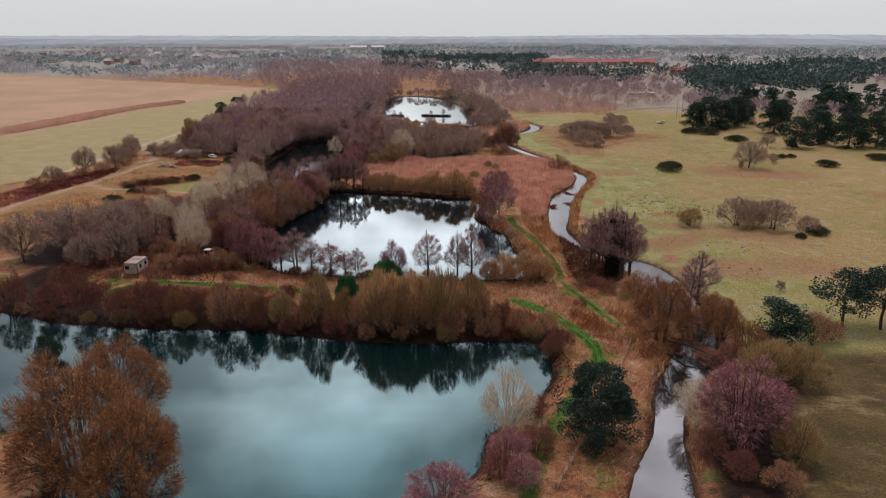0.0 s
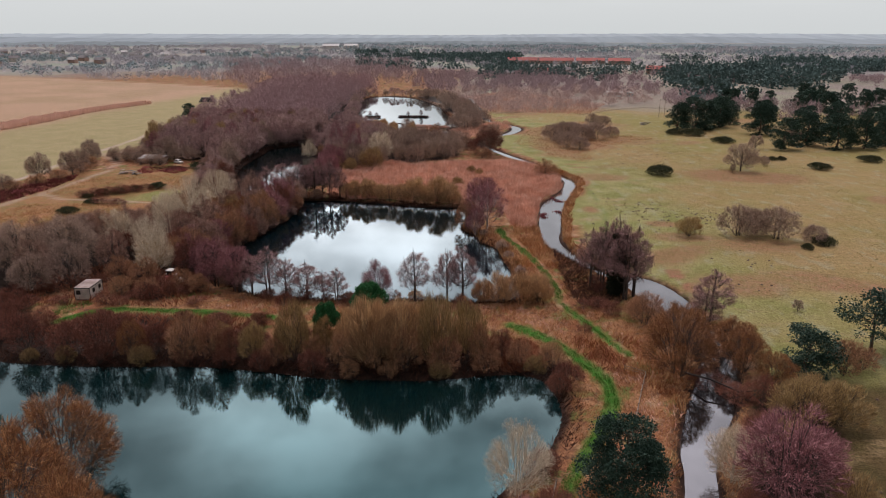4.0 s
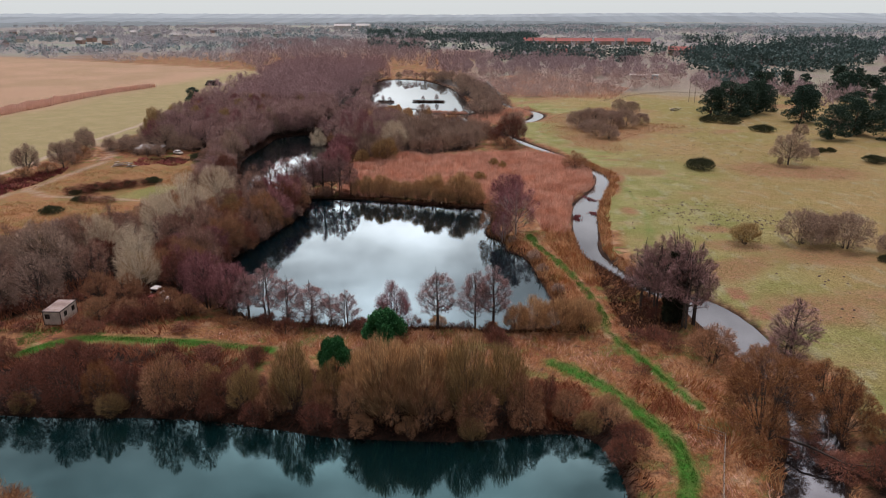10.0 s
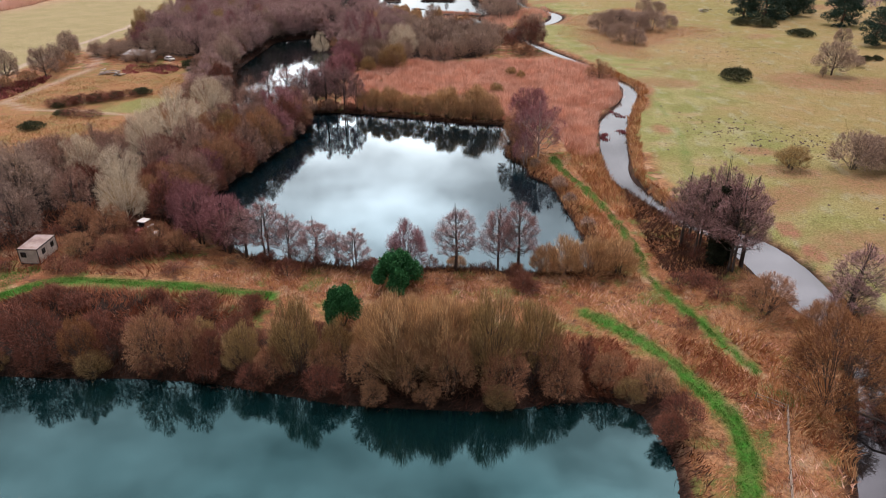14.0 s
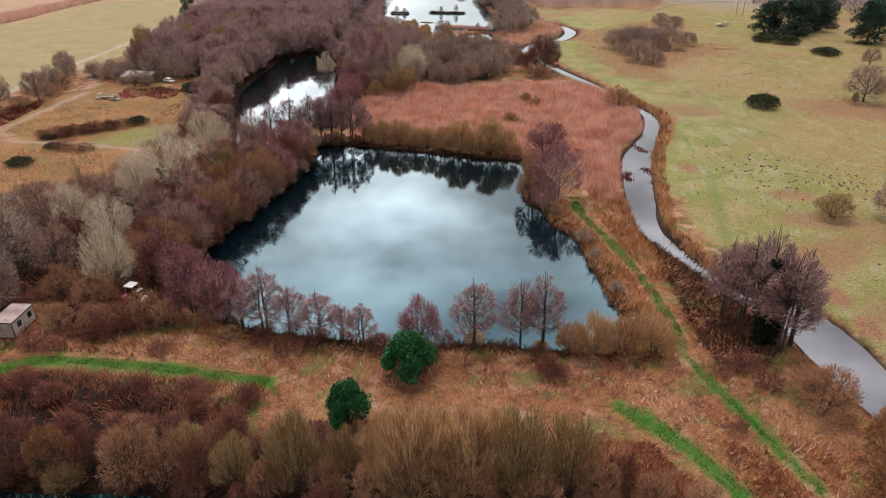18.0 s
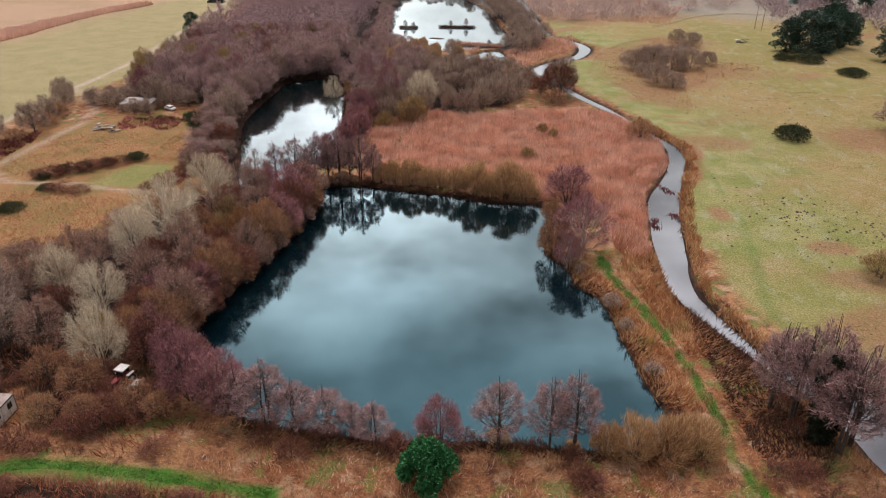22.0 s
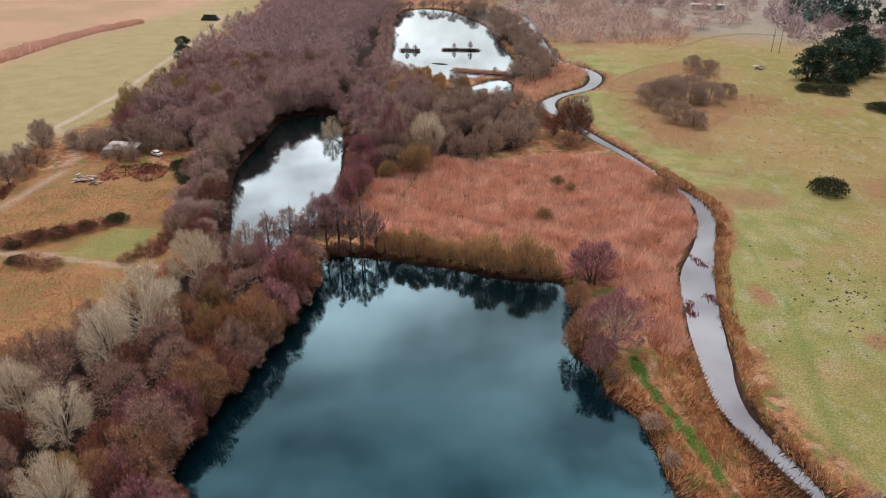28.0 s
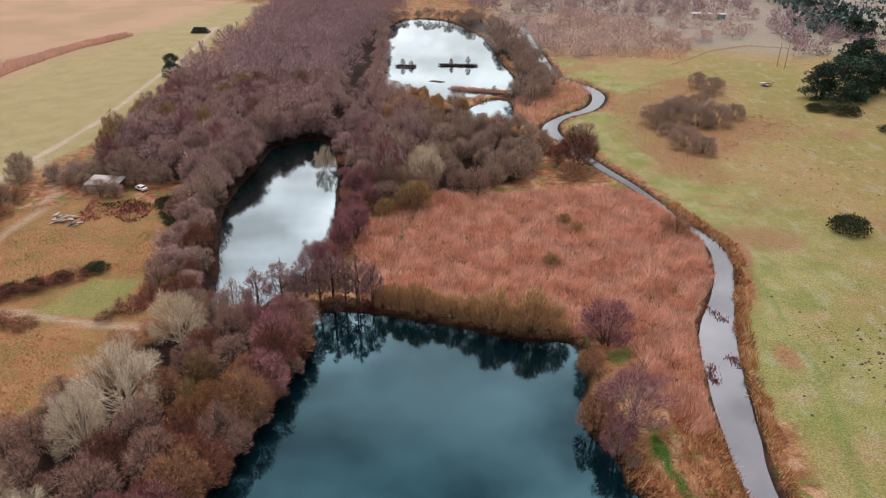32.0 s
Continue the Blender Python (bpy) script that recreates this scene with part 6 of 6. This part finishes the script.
def site_cabin(x, y, turn):
    ob = new("site_cabin")
    for sx in (-1.1, 1.1):
        part("skid", one_box(0.16, 4.6, 0.16, sx, 0, -0.05, bevel=0.01), M["trim"], ob)
    part("floor_frame", one_box(2.96, 4.96, 0.12, 0, 0, 0.11, bevel=0.01), M["trim"], ob)
    for name, sx, sy, px_, py_ in (("end_wall", 2.9, 0.06, 0, -2.45), ("end_wall", 2.9, 0.06, 0, 2.45), ("side_wall", 0.06, 4.84, -1.45, 0), ("side_wall", 0.06, 4.84, 1.45, 0)):
        part(name, one_box(sx, sy, 2.3, px_, py_, 0.23), M["panel"], ob)
    for px_ in (-1.47, 1.47):
        for py_ in (-2.47, 2.47):
            part("corner_post", one_box(0.1, 0.1, 2.34, px_, py_, 0.2, bevel=0.01), M["trim"], ob)
    for k in range(1, 4):
        part("panel_joint", one_box(0.012, 0.05, 2.26, 1.486, -2.42 + k * 1.21, 0.24), M["trim"], ob)
    part("roof", one_box(3.06, 5.06, 0.09, 0, 0, 2.53, bevel=0.02), M["felt"], ob, "flat roof stained brown and grey")
    for sx, sy, px_, py_ in ((3.12, 0.06, 0, -2.53), (3.12, 0.06, 0, 2.53), (0.06, 5.0, -1.53, 0), (0.06, 5.0, 1.53, 0)):
        part("roof_edge", one_box(sx, sy, 0.16, px_, py_, 2.47, bevel=0.01), M["trim"], ob)
    for px_, py_, flat in ((-0.75, -2.49, True), (1.49, -1.0, False), (1.49, 1.35, False)):
        f = part("window", one_box(0.86 if flat else 0.05, 0.05 if flat else 0.86, 0.86, px_, py_, 1.22, bevel=0.01), M["trim"], ob)
        for s in (-0.2, 0.2):
            part("pane", one_box(0.34 if flat else 0.02, 0.02 if flat else 0.34, 0.72, px_ + (s if flat else 0.025), py_ + (s if not flat else -0.025), 1.29), M["glass"], f)
    d = part("door", one_box(0.05, 0.84, 1.98, 1.495, 0.25, 0.26, bevel=0.01), M["panel"], ob)
    part("handle", one_box(0.05, 0.12, 0.03, 1.53, -0.05, 1.2), M["trim"], d)
    ob.matrix_basis = pose(x, y, height_at(x, y), 0, 0, turn)
    tagged(ob, "weathered white site cabin with dark edges beside the wood", "cabin")


def tractor(x, y, turn):
    ob = new("tractor")
    part("bonnet", one_box(0.75, 1.6, 0.75, 0, -1.25, 0.75, bevel=0.12), M["tractor_red"], ob)
    part("grille", one_box(0.6, 0.06, 0.6, 0, -2.07, 0.8, bevel=0.02), M["trim"], ob)
    part("chassis", one_box(0.55, 3.3, 0.4, 0, -0.4, 0.5, bevel=0.05), M["trim"], ob)
    part("cab", one_box(1.25, 1.3, 0.75, 0, 0.25, 0.85, bevel=0.06), M["tractor_red"], ob)
    for sx in (-0.58, 0.58):
        for sy in (-0.3, 0.85):
            part("cab_post", rod((sx, sy, 1.5), (sx * 0.95, sy, 2.35), 0.045), M["trim"], ob)
        part("mudguard", one_box(0.42, 1.3, 0.14, sx * 1.55, 0.6, 1.42, bevel=0.06), M["white"], ob, "dull white mudguard")
    for s in (-0.36, 0.92):
        part("cab_window", one_box(1.06, 0.03, 0.75, 0, s - 0.02, 1.58), M["glass"], ob)
    part("cab_roof", one_box(1.5, 1.6, 0.2, 0, 0.27, 2.33, bevel=0.08), M["white"], ob, "white cab roof")
    part("exhaust", rod((0.25, -1.0, 1.45), (0.25, -1.0, 2.3), 0.05), M["trim"], ob)
    for s in (-0.85, 0.85):
        wheel("rear_wheel", 0.72, 0.42, s, 0.6, 0.70, ob)
        wheel("front_wheel", 0.44, 0.28, s * 0.8, -1.5, 0.42, ob)
    ob.matrix_basis = pose(x, y, height_at(x, y), 0, 0, turn)
    tagged(ob, "old red tractor with white cab roof parked under trees", "tractor")


def heap(name, x, y, count, size, tones, label, category, seed, spread=1.6, length=2.2):
    """A loose heap of boards and sheets."""
    r = random.Random(seed)
    ob = new(name)
    for k in range(count):
        bm = one_box(length * r.uniform(0.4, 1), size * r.uniform(0.5, 1.5), 0.08 + 0.1 * r.random(), bevel=0.012)
        tilt = Matrix.Translation((r.uniform(-1, 1) * spread, r.uniform(-1, 1) * spread * 0.7, 0.02 + k * 0.06)) @ Euler((radians(r.uniform(-12, 12)), radians(r.uniform(-10, 10)), r.uniform(0, 3.1))).to_matrix().to_4x4()
        bm.transform(tilt)
        part("board", bm, M[tones[k % len(tones)]], ob)
    ob.matrix_basis = pose(x, y, height_at(x, y) - 0.03, 0, 0, 0)
    tagged(ob, label, category)


def field_shed(x, y, turn):
    ob = new("shed")
    for sx in (-4.4, -1.5, 1.5, 4.4):
        for sy, hh in ((-2.4, 2.0), (2.4, 2.7)):
            part("post", rod((sx, sy, -0.3), (sx, sy, hh), 0.08), M["timber"], ob)
    for k in range(24):
        part("wall_board", one_box(0.36, 0.04, 2.3 + 0.15 * ((k * 7) % 3), -4.35 + k * 0.378, 2.46, 0.05), M["timber"], ob)
    for n in range(5):
        xs = np.linspace(-1.0, 1.0, 25)
        zc = 0.05 * np.sin(np.arange(25) * np.pi / 2)
        v = np.r_[np.c_[xs, np.full(25, -2.9), 2.02 + zc], np.c_[xs, np.full(25, 2.8), 2.78 + zc]]
        v = np.r_[v, v - np.array([0, 0, 0.03])]
        i = np.arange(24)
        f = np.r_[np.c_[i, i + 1, i + 26, i + 25], np.c_[i + 75, i + 76, i + 51, i + 50], np.c_[i + 50, i + 51, i + 1, i]]
        v[:, 0] += -3.95 + n * 1.97
        v[:, 2] += 0.035 * (n % 2)
        part("roof_sheet", (v, f), M["tin"] if n not in (3,) else M["felt"], ob)
    ob.matrix_basis = pose(x, y, height_at(x, y), 0, 0, turn)
    tagged(ob, "open timber shed with pale corrugated roof at the wood's edge", "shed")


def parked_car(x, y, turn):
    ob = new("car")
    part("body", one_box(1.7, 3.9, 0.62, 0, 0, 0.35, bevel=0.14), M["white"], ob)
    part("cabin_top", one_box(1.45, 2.1, 0.55, 0, 0.15, 0.93, bevel=0.18), M["white"], ob)
    for s in (-0.73, 0.73):
        part("side_window", one_box(0.03, 1.6, 0.34, s, 0.15, 1.02, bevel=0.01), M["glass"], ob)
    for s in (-0.93, 1.23):
        part("windscreen", one_box(1.2, 0.04, 0.36, 0, s, 1.0, bevel=0.01), M["glass"], ob)
    for sx in (-0.78, 0.78):
        for sy in (-1.2, 1.2):
            wheel("wheel", 0.31, 0.2, sx, sy, 0.31, ob)
    ob.matrix_basis = pose(x, y, height_at(x, y), 0, 0, turn)
    tagged(ob, "small white car parked beside the shed", "car")


def bale_stack(x, y):
    bale = bmesh.new()
    bmesh.ops.create_cone(bale, cap_ends=True, segments=18, radius1=0.66, radius2=0.66, depth=1.25, matrix=Matrix.Rotation(radians(90), 4, "X"))
    bmesh.ops.bevel(bale, geom=[e for e in bale.edges if e.calc_length() < 0.5], offset=0.14, segments=2, affect="EDGES")
    me = bpy.data.meshes.new("bale")
    bale.to_mesh(me)
    bale.free()
    me.materials.append(M["wrap"])
    first = None
    for tier, n in enumerate((8, 7, 6)):
        for row in range(3 - tier):
            for k in range(n):
                px_, py_, pz_ = x + (k - n / 2 + 0.5) * 1.36, y + (row - (2 - tier) / 2) * 1.32, 0.62 + tier * 1.12
                ob = new("hay_bale", me)
                ob.matrix_basis = pose(px_, py_, height_at(x, y) + pz_, 0, (k * 40) % 360, 0)
                tagged(ob, "round bale in glossy black wrap on the field stack", "bale", "stacked bales")


def rail_fence(points, label, height=1.1, gap=2.2, rails=(0.55, 0.98), tone="timber"):
    ob = new("fence")
    posts = []
    for (ax, ay), (bx, by) in zip(points[:-1], points[1:]):
        n = max(1, round(math.hypot(bx - ax, by - ay) / gap))
        posts += [(ax + (bx - ax) * k / n, ay + (by - ay) * k / n) for k in range(n)]
    posts.append(points[-1])
    for x, y in posts:
        z = height_at(x, y)
        part("post", rod((x, y, z - 0.3), (x, y, z + height), 0.075, 6), M[tone], ob)
    for (ax, ay), (bx, by) in zip(posts[:-1], posts[1:]):
        for hh in rails:
            part("rail", rod((ax, ay, height_at(ax, ay) + hh), (bx, by, height_at(bx, by) + hh), 0.055, 5), M[tone], ob)
    tagged(ob, label, "fence")


site_cabin(-80.85, 136.0, 3.0)
tractor(-68.6, 145.2, -12)
heap("timber_pile", -66.2, 144.6, 14, 0.5, ("timber", "white", "timber", "felt"), "pale loose boards piled beside the tractor", "timber", 1, 0.9, 2.0)
field_shed(-135.5, 279.0, -4)
parked_car(-125, 278.5, 60)
heap("junk_heap", -135.5, 257.5, 18, 0.7, ("timber", "felt", "tin", "timber"), "heap of old boards and sheets on grass", "timber", 2, 2.6, 2.6)
heap("junk_heap", -131, 254.5, 9, 0.5, ("timber", "trim"), "low heap of dark timber on grass", "timber", 3, 1.6, 2.2)
heap("log_pile", 85, 412, 22, 0.8, ("white", "trim", "timber"), "heap of pale and dark rubble on the meadow", "rubble", 4, 2.6, 2.4)
bale_stack(-207.5, 517)
rail_fence([(6.2, 68.3), (10.4, 79.1), (13.2, 86), (16.0, 93.6), (18.9, 103.2), (20.8, 109.1), (18.0, 110.8)], "weathered post and rail fence along the path")
rail_fence([(3.2, 73.5), (3.5, 75.9), (4.9, 81.7)], "short weathered rail beside the pond path")
rail_fence([(51, 447), (64, 462), (78, 482), (99.5, 497), (116, 494), (150, 480)], "grey post and rail fence across the far meadow", gap=4.0)
for x, y, h in ((104, 447.7, 13), (101.8, 451.6, 11)):
    pole = new("utility_pole")
    part("shaft", rod((0, 0, -0.5), (0, 0, h), 0.16, 8, 0.10), M["timber"], pole)
    part("crossarm", one_box(1.5, 0.1, 0.1, 0, 0, h - 0.6, bevel=0.01), M["timber"], pole)
    pole.matrix_basis = pose(x, y, height_at(x, y), 0, 0, 20)
    tagged(pole, "bare wooden utility pole on the meadow", "pole", "poles")

# ivy on the two dark riverside trunks
ivy_rng = np.random.default_rng(9)
for x, y, h, w in ivy:
    tree = K["alder"].put(x, y, h, w, "riverside alder with a thick dark coat of ivy")
    t = np.linspace(0.02, 0.72, 40)
    cen = np.c_[0.35 * np.sin(t * 9), 0.35 * np.cos(t * 7), t * 12]
    rad = np.c_[np.full((40, 2), 0.8), np.full(40, 0.6)] * (1.2 - 0.6 * t)[:, None] * ivy_rng.uniform(0.7, 1.25, (40, 1))
    part("ivy", leaf_cloud(ivy_rng, cen, rad, 130, 0.24), M["l_ivy"], tree, "dark evergreen ivy")

# dead trunk lying over the river, and the small dead tree on the meadow
log = new("fallen_trunk")
a = np.array([[(27.0, 110.0, 0.6), (29.5, 107.0, 1.3), (32.0, 105.2, 0.9), (35.5, 103.8, -0.3)]])
part("trunk", tubes(a, np.array([[0.17, 0.14, 0.10, 0.05]]), 8), M["bark"], log, smooth=True)
br = np.array([[(31, 106.7, 0.9), (32, 107.5, 1.8), (32.4, 108.6, 2.6)], [(33, 105, 0.5), (34, 103.4, 1.4), (34.6, 102, 2.4)], [(34.5, 104, 0.2), (36, 104.6, 1.0), (37.6, 105, 1.6)]], float)
for one in br:
    part("branch", tubes(one[None], np.array([[0.1, 0.07, 0.03]]), 5), M["bark"], log)
tagged(log, "dark fallen willow trunk leaning across the river", "fallen tree")
K["dark"].put(30.5, 108.5, 3.6, 7, "tangle of dark drooping branches over the river")
K["dark"].put(32.5, 104.5, 2.6, 6, "tangle of dark drooping branches over the river")
K["oak"].put(54.6, 137, 2.6, 2.2, "tiny leafless thorn tree on open grass")
K["oak"].put(88, 274.5, 4, 2.4, "thin leafless sapling on the meadow")


# islands and drowned vegetation
def mound(name, x, y, rx, ry, h, turn, label):
    v, f = [], []
    n = 28
    rng = np.random.default_rng(int(abs(x * 7 + y)))
    j = 1 + 0.18 * rng.normal(size=n)
    for ring, (s, z) in enumerate(((1.0, LEVEL - 0.4), (0.92, LEVEL + 0.12), (0.6, LEVEL + h * 0.8), (0.25, LEVEL + h))):
        for k in range(n):
            a = k * 2 * math.pi / n
            v.append((math.cos(a) * rx * s * j[k], math.sin(a) * ry * s * j[k], z))
    for ring in range(3):
        for k in range(n):
            f.append((ring * n + k, ring * n + (k + 1) % n, (ring + 1) * n + (k + 1) % n, (ring + 1) * n + k))
    me = mesh_of(name, v, f, M["soil"], True)
    ob = new(name, me)
    ob.matrix_basis = pose(x, y, 0, 0, 0, turn)
    tagged(ob, label, "island", kind="structure")


mound("island", -73.5, 440, 5.2, 2.0, 0.4, 0, "small dark island of dead rushes in the far pond")
mound("island", -49, 444, 9.5, 0.9, 0.3, 1, "long thin island in the far pond")
mound("island", -56, 412, 3.8, 1.0, 0.35, -15, "low dark mud bar in the far pond")
mound("reed_bar", -36, 396.5, 13.5, 2.2, 0.45, -13, "reed-grown bar at the near end of the far pond")


def tufts(name, label, spots, per, length, material, seed, spread=0.6, wide=0.13):
    """Clumps of blades standing on bars and islands."""
    rng = np.random.default_rng(seed)
    p = np.repeat(np.array(spots, float), per, 0)
    n = len(p)
    p[:, :2] += rng.normal(size=(n, 2)) * spread
    way = unit(np.c_[rng.normal(size=(n, 2)) * 0.45, np.ones(n)])
    return tagged(new(name, mesh_of(name, *spikes(rng, p, way, length * rng.uniform(0.5, 1.2, n), wide * rng.uniform(0.6, 1.3, n)), M[material])), label, "rushes", kind="stuff")


line_a = [(-77.5 + k * 0.9, 440 + 0.3 * math.sin(k), LEVEL + 0.3) for k in range(10)]
line_b = [(-57.5 + k * 0.9, 443.9 + 0.2 * math.sin(k), LEVEL + 0.2) for k in range(20)]
tufts("island_rushes", "dead dark rushes on the islands", line_a + line_b, 60, 1.2, "bramble", 3)
tufts("bar_reeds", "red-brown reeds on the bar", [(-47.5 + k * 0.8, 399.2 - k * 0.2, LEVEL + 0.2) for k in range(30)], 70, 1.7, "reed", 4, 0.8)
tufts("river_weed", "rafts of dead red-brown weed in the river", [(13.4, 209.5, LEVEL), (12.8, 207.6, LEVEL), (13.0, 205.6, LEVEL), (12.2, 206.5, LEVEL), (17.9, 211.5, LEVEL), (17.5, 212.6, LEVEL), (16.0, 231, LEVEL), (17.2, 229.5, LEVEL), (18.2, 227.6, LEVEL), (15.2, 228.5, LEVEL), (19.2, 225.4, LEVEL)], 70, 0.45, "bracken", 5, 0.55, 0.16)


def thin_tree(kind, x, y, z, h, w):
    ob = K[kind].put(x, y, h, w)
    ob.location.z = z


for x, y, h in ((-75, 440, 8), (-71, 440.3, 6), (-52, 444, 7), (-44, 444, 9), (-30, 395, 6)):
    thin_tree("alder", x, y, LEVEL, h * 0.55, 2.6)

# lush grass on the trodden lanes
def lane_grass():
    rng = np.random.default_rng(91)
    out = []
    for line, w, rut in ((GREEN_LINES[0], 0.9, 0.0), (GREEN_LINES[1], 1.05, 0.35), (GREEN_LINES[3][GREEN_LINES[3][:, 1] < 141], 0.45, 0.0), (GREEN_LINES[3][GREEN_LINES[3][:, 1] > 139], 0.85, 0.0), (CABIN_GRASS, 1.6, 0.0)):
        a, b = line[:-1], line[1:]
        k = rng.integers(0, len(a), int(170 * w * np.hypot(*(b - a).T).sum()))
        e = unit(b - a)[k]
        off = w * rng.uniform(-1, 1, len(k)) * (1 + 0.2 * np.sin(k * 0.9))
        q = a[k] + (b - a)[k] * rng.random((len(k), 1)) + np.c_[-e[:, 1], e[:, 0]] * off[:, None]
        ok = (np.abs(off) > rut * rng.random(len(k))) & (wobble(q[:, 0], q[:, 1], 1.3, 4) + rng.normal(size=len(q)) * 0.7 > -0.35)
        q = q[ok]
        way = unit(np.c_[rng.normal(size=(len(q), 2)) * 0.6, np.ones(len(q))])
        out.append(spikes(rng, np.c_[q, spot_height(q) - 0.03], way, rng.uniform(0.12, 0.34, len(q)), rng.uniform(0.06, 0.13, len(q))))
    tagged(new("lane_grass", mesh_of("lane_grass", *joined(out), M["lane"])), "lush bright green grass on the trodden lanes", "grass", kind="stuff")


lane_grass()

# maize strip, red bracken, molehills
blades("maize_strip", "long strip of standing dry maize on the field", "crop", "maize", [([(-264, 300), (-258, 345), (-254, 400), (-255, 466), (-244, 506), (-251, 512), (-262, 480), (-270, 410), (-275, 345), (-279, 300)], 14, 61, 0.5, None), ([(-300, 150), (-268, 300), (-278, 300), (-312, 150)], 3, 62, 0.5, None)], 2.3, 0.3, 0.3)
blades("red_bracken", "wine-red dead bracken beside the track", "bracken", "bracken", [([(-167, 188), (-151, 188), (-147, 226), (-148, 244), (-152, 254), (-161, 240)], 10, 63, 0.5, None), (spline([(-134, 270), (-127, 266), (-121, 269), (-115, 263), (-117, 257), (-124, 260), (-129, 256), (-133, 262)]), 9, 64, 0.5, None), ([(-100, 216), (-94, 216), (-92, 226), (-97, 228)], 9, 65, 0.5, None)], 1.1, 0.17, 0.8)


def molehills():
    rng = np.random.default_rng(77)
    spots = []
    for cx, cy, sx, sy, n in ((44, 214, 5, 7, 70), (57, 207, 4, 5, 60), (40, 200, 6, 6, 25), (36, 228, 4, 8, 14), (66, 318, 10, 14, 50), (74, 344, 8, 8, 26), (60, 300, 10, 10, 20), (56, 166, 5, 4, 12), (50, 150, 4, 4, 10), (60, 92, 10, 14, 40)):
        spots.append(np.c_[cx + rng.normal(size=n) * sx, cy + rng.normal(size=n) * sy])
    q = np.concatenate(spots)
    v, f, n = [], [], 0
    for (x, y), z in zip(q, spot_height(q)):
        r = rng.uniform(0.14, 0.36)
        a = np.arange(7) * 2 * np.pi / 7
        j = rng.uniform(0.8, 1.2, 7)
        v.append(np.c_[x + np.cos(a) * r * j, y + np.sin(a) * r * j, np.full(7, z - 0.05)])
        v.append(np.c_[x + np.cos(a) * r * 0.5, y + np.sin(a) * r * 0.5, np.full(7, z + r * 0.55)])
        v.append(np.array([[x, y, z + r * 0.7]]))
        k = np.arange(7)
        k2 = (k + 1) % 7
        f.append(np.r_[np.c_[k, k2, k2 + 7], np.c_[k, k2 + 7, k + 7], np.c_[k + 7, k2 + 7, np.full(7, 14)]] + n)
        n += 15
    tagged(new("molehills", mesh_of("molehills", np.concatenate(v), np.concatenate(f), M["soil"])), "scattered dark molehills on the meadow", "molehills", kind="stuff")


molehills()


# ---- buildings in the distance ----
def house(name, x, y, turn, length, depth, eaves, rise, wall, roof, label, windows=4, chimneys=1, group=""):
    ob = new(name)
    part("wall", one_box(length, depth, eaves, 0, 0, -1.0, bevel=0.0), M[wall], ob)
    L2, D2, e = length / 2 + 0.4, depth / 2 + 0.4, eaves - 1.0
    v = [(-L2, -D2, e - 0.1), (L2, -D2, e - 0.1), (L2, D2, e - 0.1), (-L2, D2, e - 0.1), (-L2, 0, e + rise), (L2, 0, e + rise)]
    bm = bmesh.new()
    vs = [bm.verts.new(p) for p in v]
    for q in ((0, 1, 5, 4), (2, 3, 4, 5), (0, 4, 3), (1, 2, 5), (3, 2, 1, 0)):
        bm.faces.new([vs[k] for k in q])
    r = part("roof", bm, M[roof], ob)
    for k in range(chimneys):
        part("chimney", one_box(0.8, 0.8, 1.8, length * (0.3 - 0.6 * k / max(1, chimneys - 1)) if chimneys > 1 else length * 0.3, 0, e + rise - 0.6), M["brick"], r)
    for k in range(windows):
        part("window", one_box(1.2, 0.1, 1.3, -length / 2 + (k + 0.5) * length / windows, -depth / 2 - 0.04, max(0.2, e - 1.9)), M["glass"], ob)
    ob.matrix_basis = pose(x, y, height_at(x, y) + 1.0, 0, 0, turn)
    tagged(ob, label, "house", group)


for x, y, l, t in ((52, 1180, 46, 3), (105, 1175, 58, -2), (160, 1172, 44, -4), (205, 1168, 34, -6)):
    house("barrack_block", x, y, t, l, 13, 5.5, 4.5, "brick", "roof_red", "long low brick building with faded red roof", 9, 2, "red-roofed blocks")
house("farmhouse", 206, 905, -8, 30, 10, 6, 4, "brick", "roof_red", "brick house with bright red tiled roof", 6, 2)
house("farmhouse", 222, 900, 60, 14, 9, 6, 4, "brick", "roof_red", "small brick house with red roof", 3, 1)
house("cottage", 62, 860, 10, 12, 8, 5.5, 3.5, "render_wall", "roof_red", "pale cottage among pines with red roof", 3, 1)
house("cottage", 92, 890, -20, 11, 8, 5.5, 3.5, "render_wall", "slate", "pale cottage among pines with grey roof", 3, 1)
house("cottage", 20, 830, 15, 11, 7, 5, 3.5, "render_wall", "slate", "pale cottage among pines with grey roof", 3, 1)
house("mobile_home", 99, 592, -12, 12, 3.6, 3.4, 0.5, "white", "tin", "white mobile home beside the pines", 4, 0)
house("mobile_home", 111, 590, -12, 5, 3.4, 3.2, 0.4, "teal", "tin", "teal shed beside the mobile home", 1, 0)
house("barn", -448, 2040, 10, 46, 22, 9, 5, "render_wall", "tin", "large pale-roofed barn in the distance", 3, 0)
house("barn", -395, 2070, -5, 40, 22, 9, 5, "render_wall", "tin", "large pale-roofed barn in the distance", 3, 0)
hr = random.Random(12)
for k in range(34):
    a, r = radians(hr.uniform(-41, -17)), hr.uniform(1250, 1900)
    house("village_house", math.sin(a) * r, math.cos(a) * r, hr.uniform(-40, 40), hr.uniform(11, 18), 9, 5.8, 4, hr.choice(("render_wall", "brick")), hr.choice(("slate", "tin", "slate")), "village house with pitched roof among trees", 3, 1, "village houses")
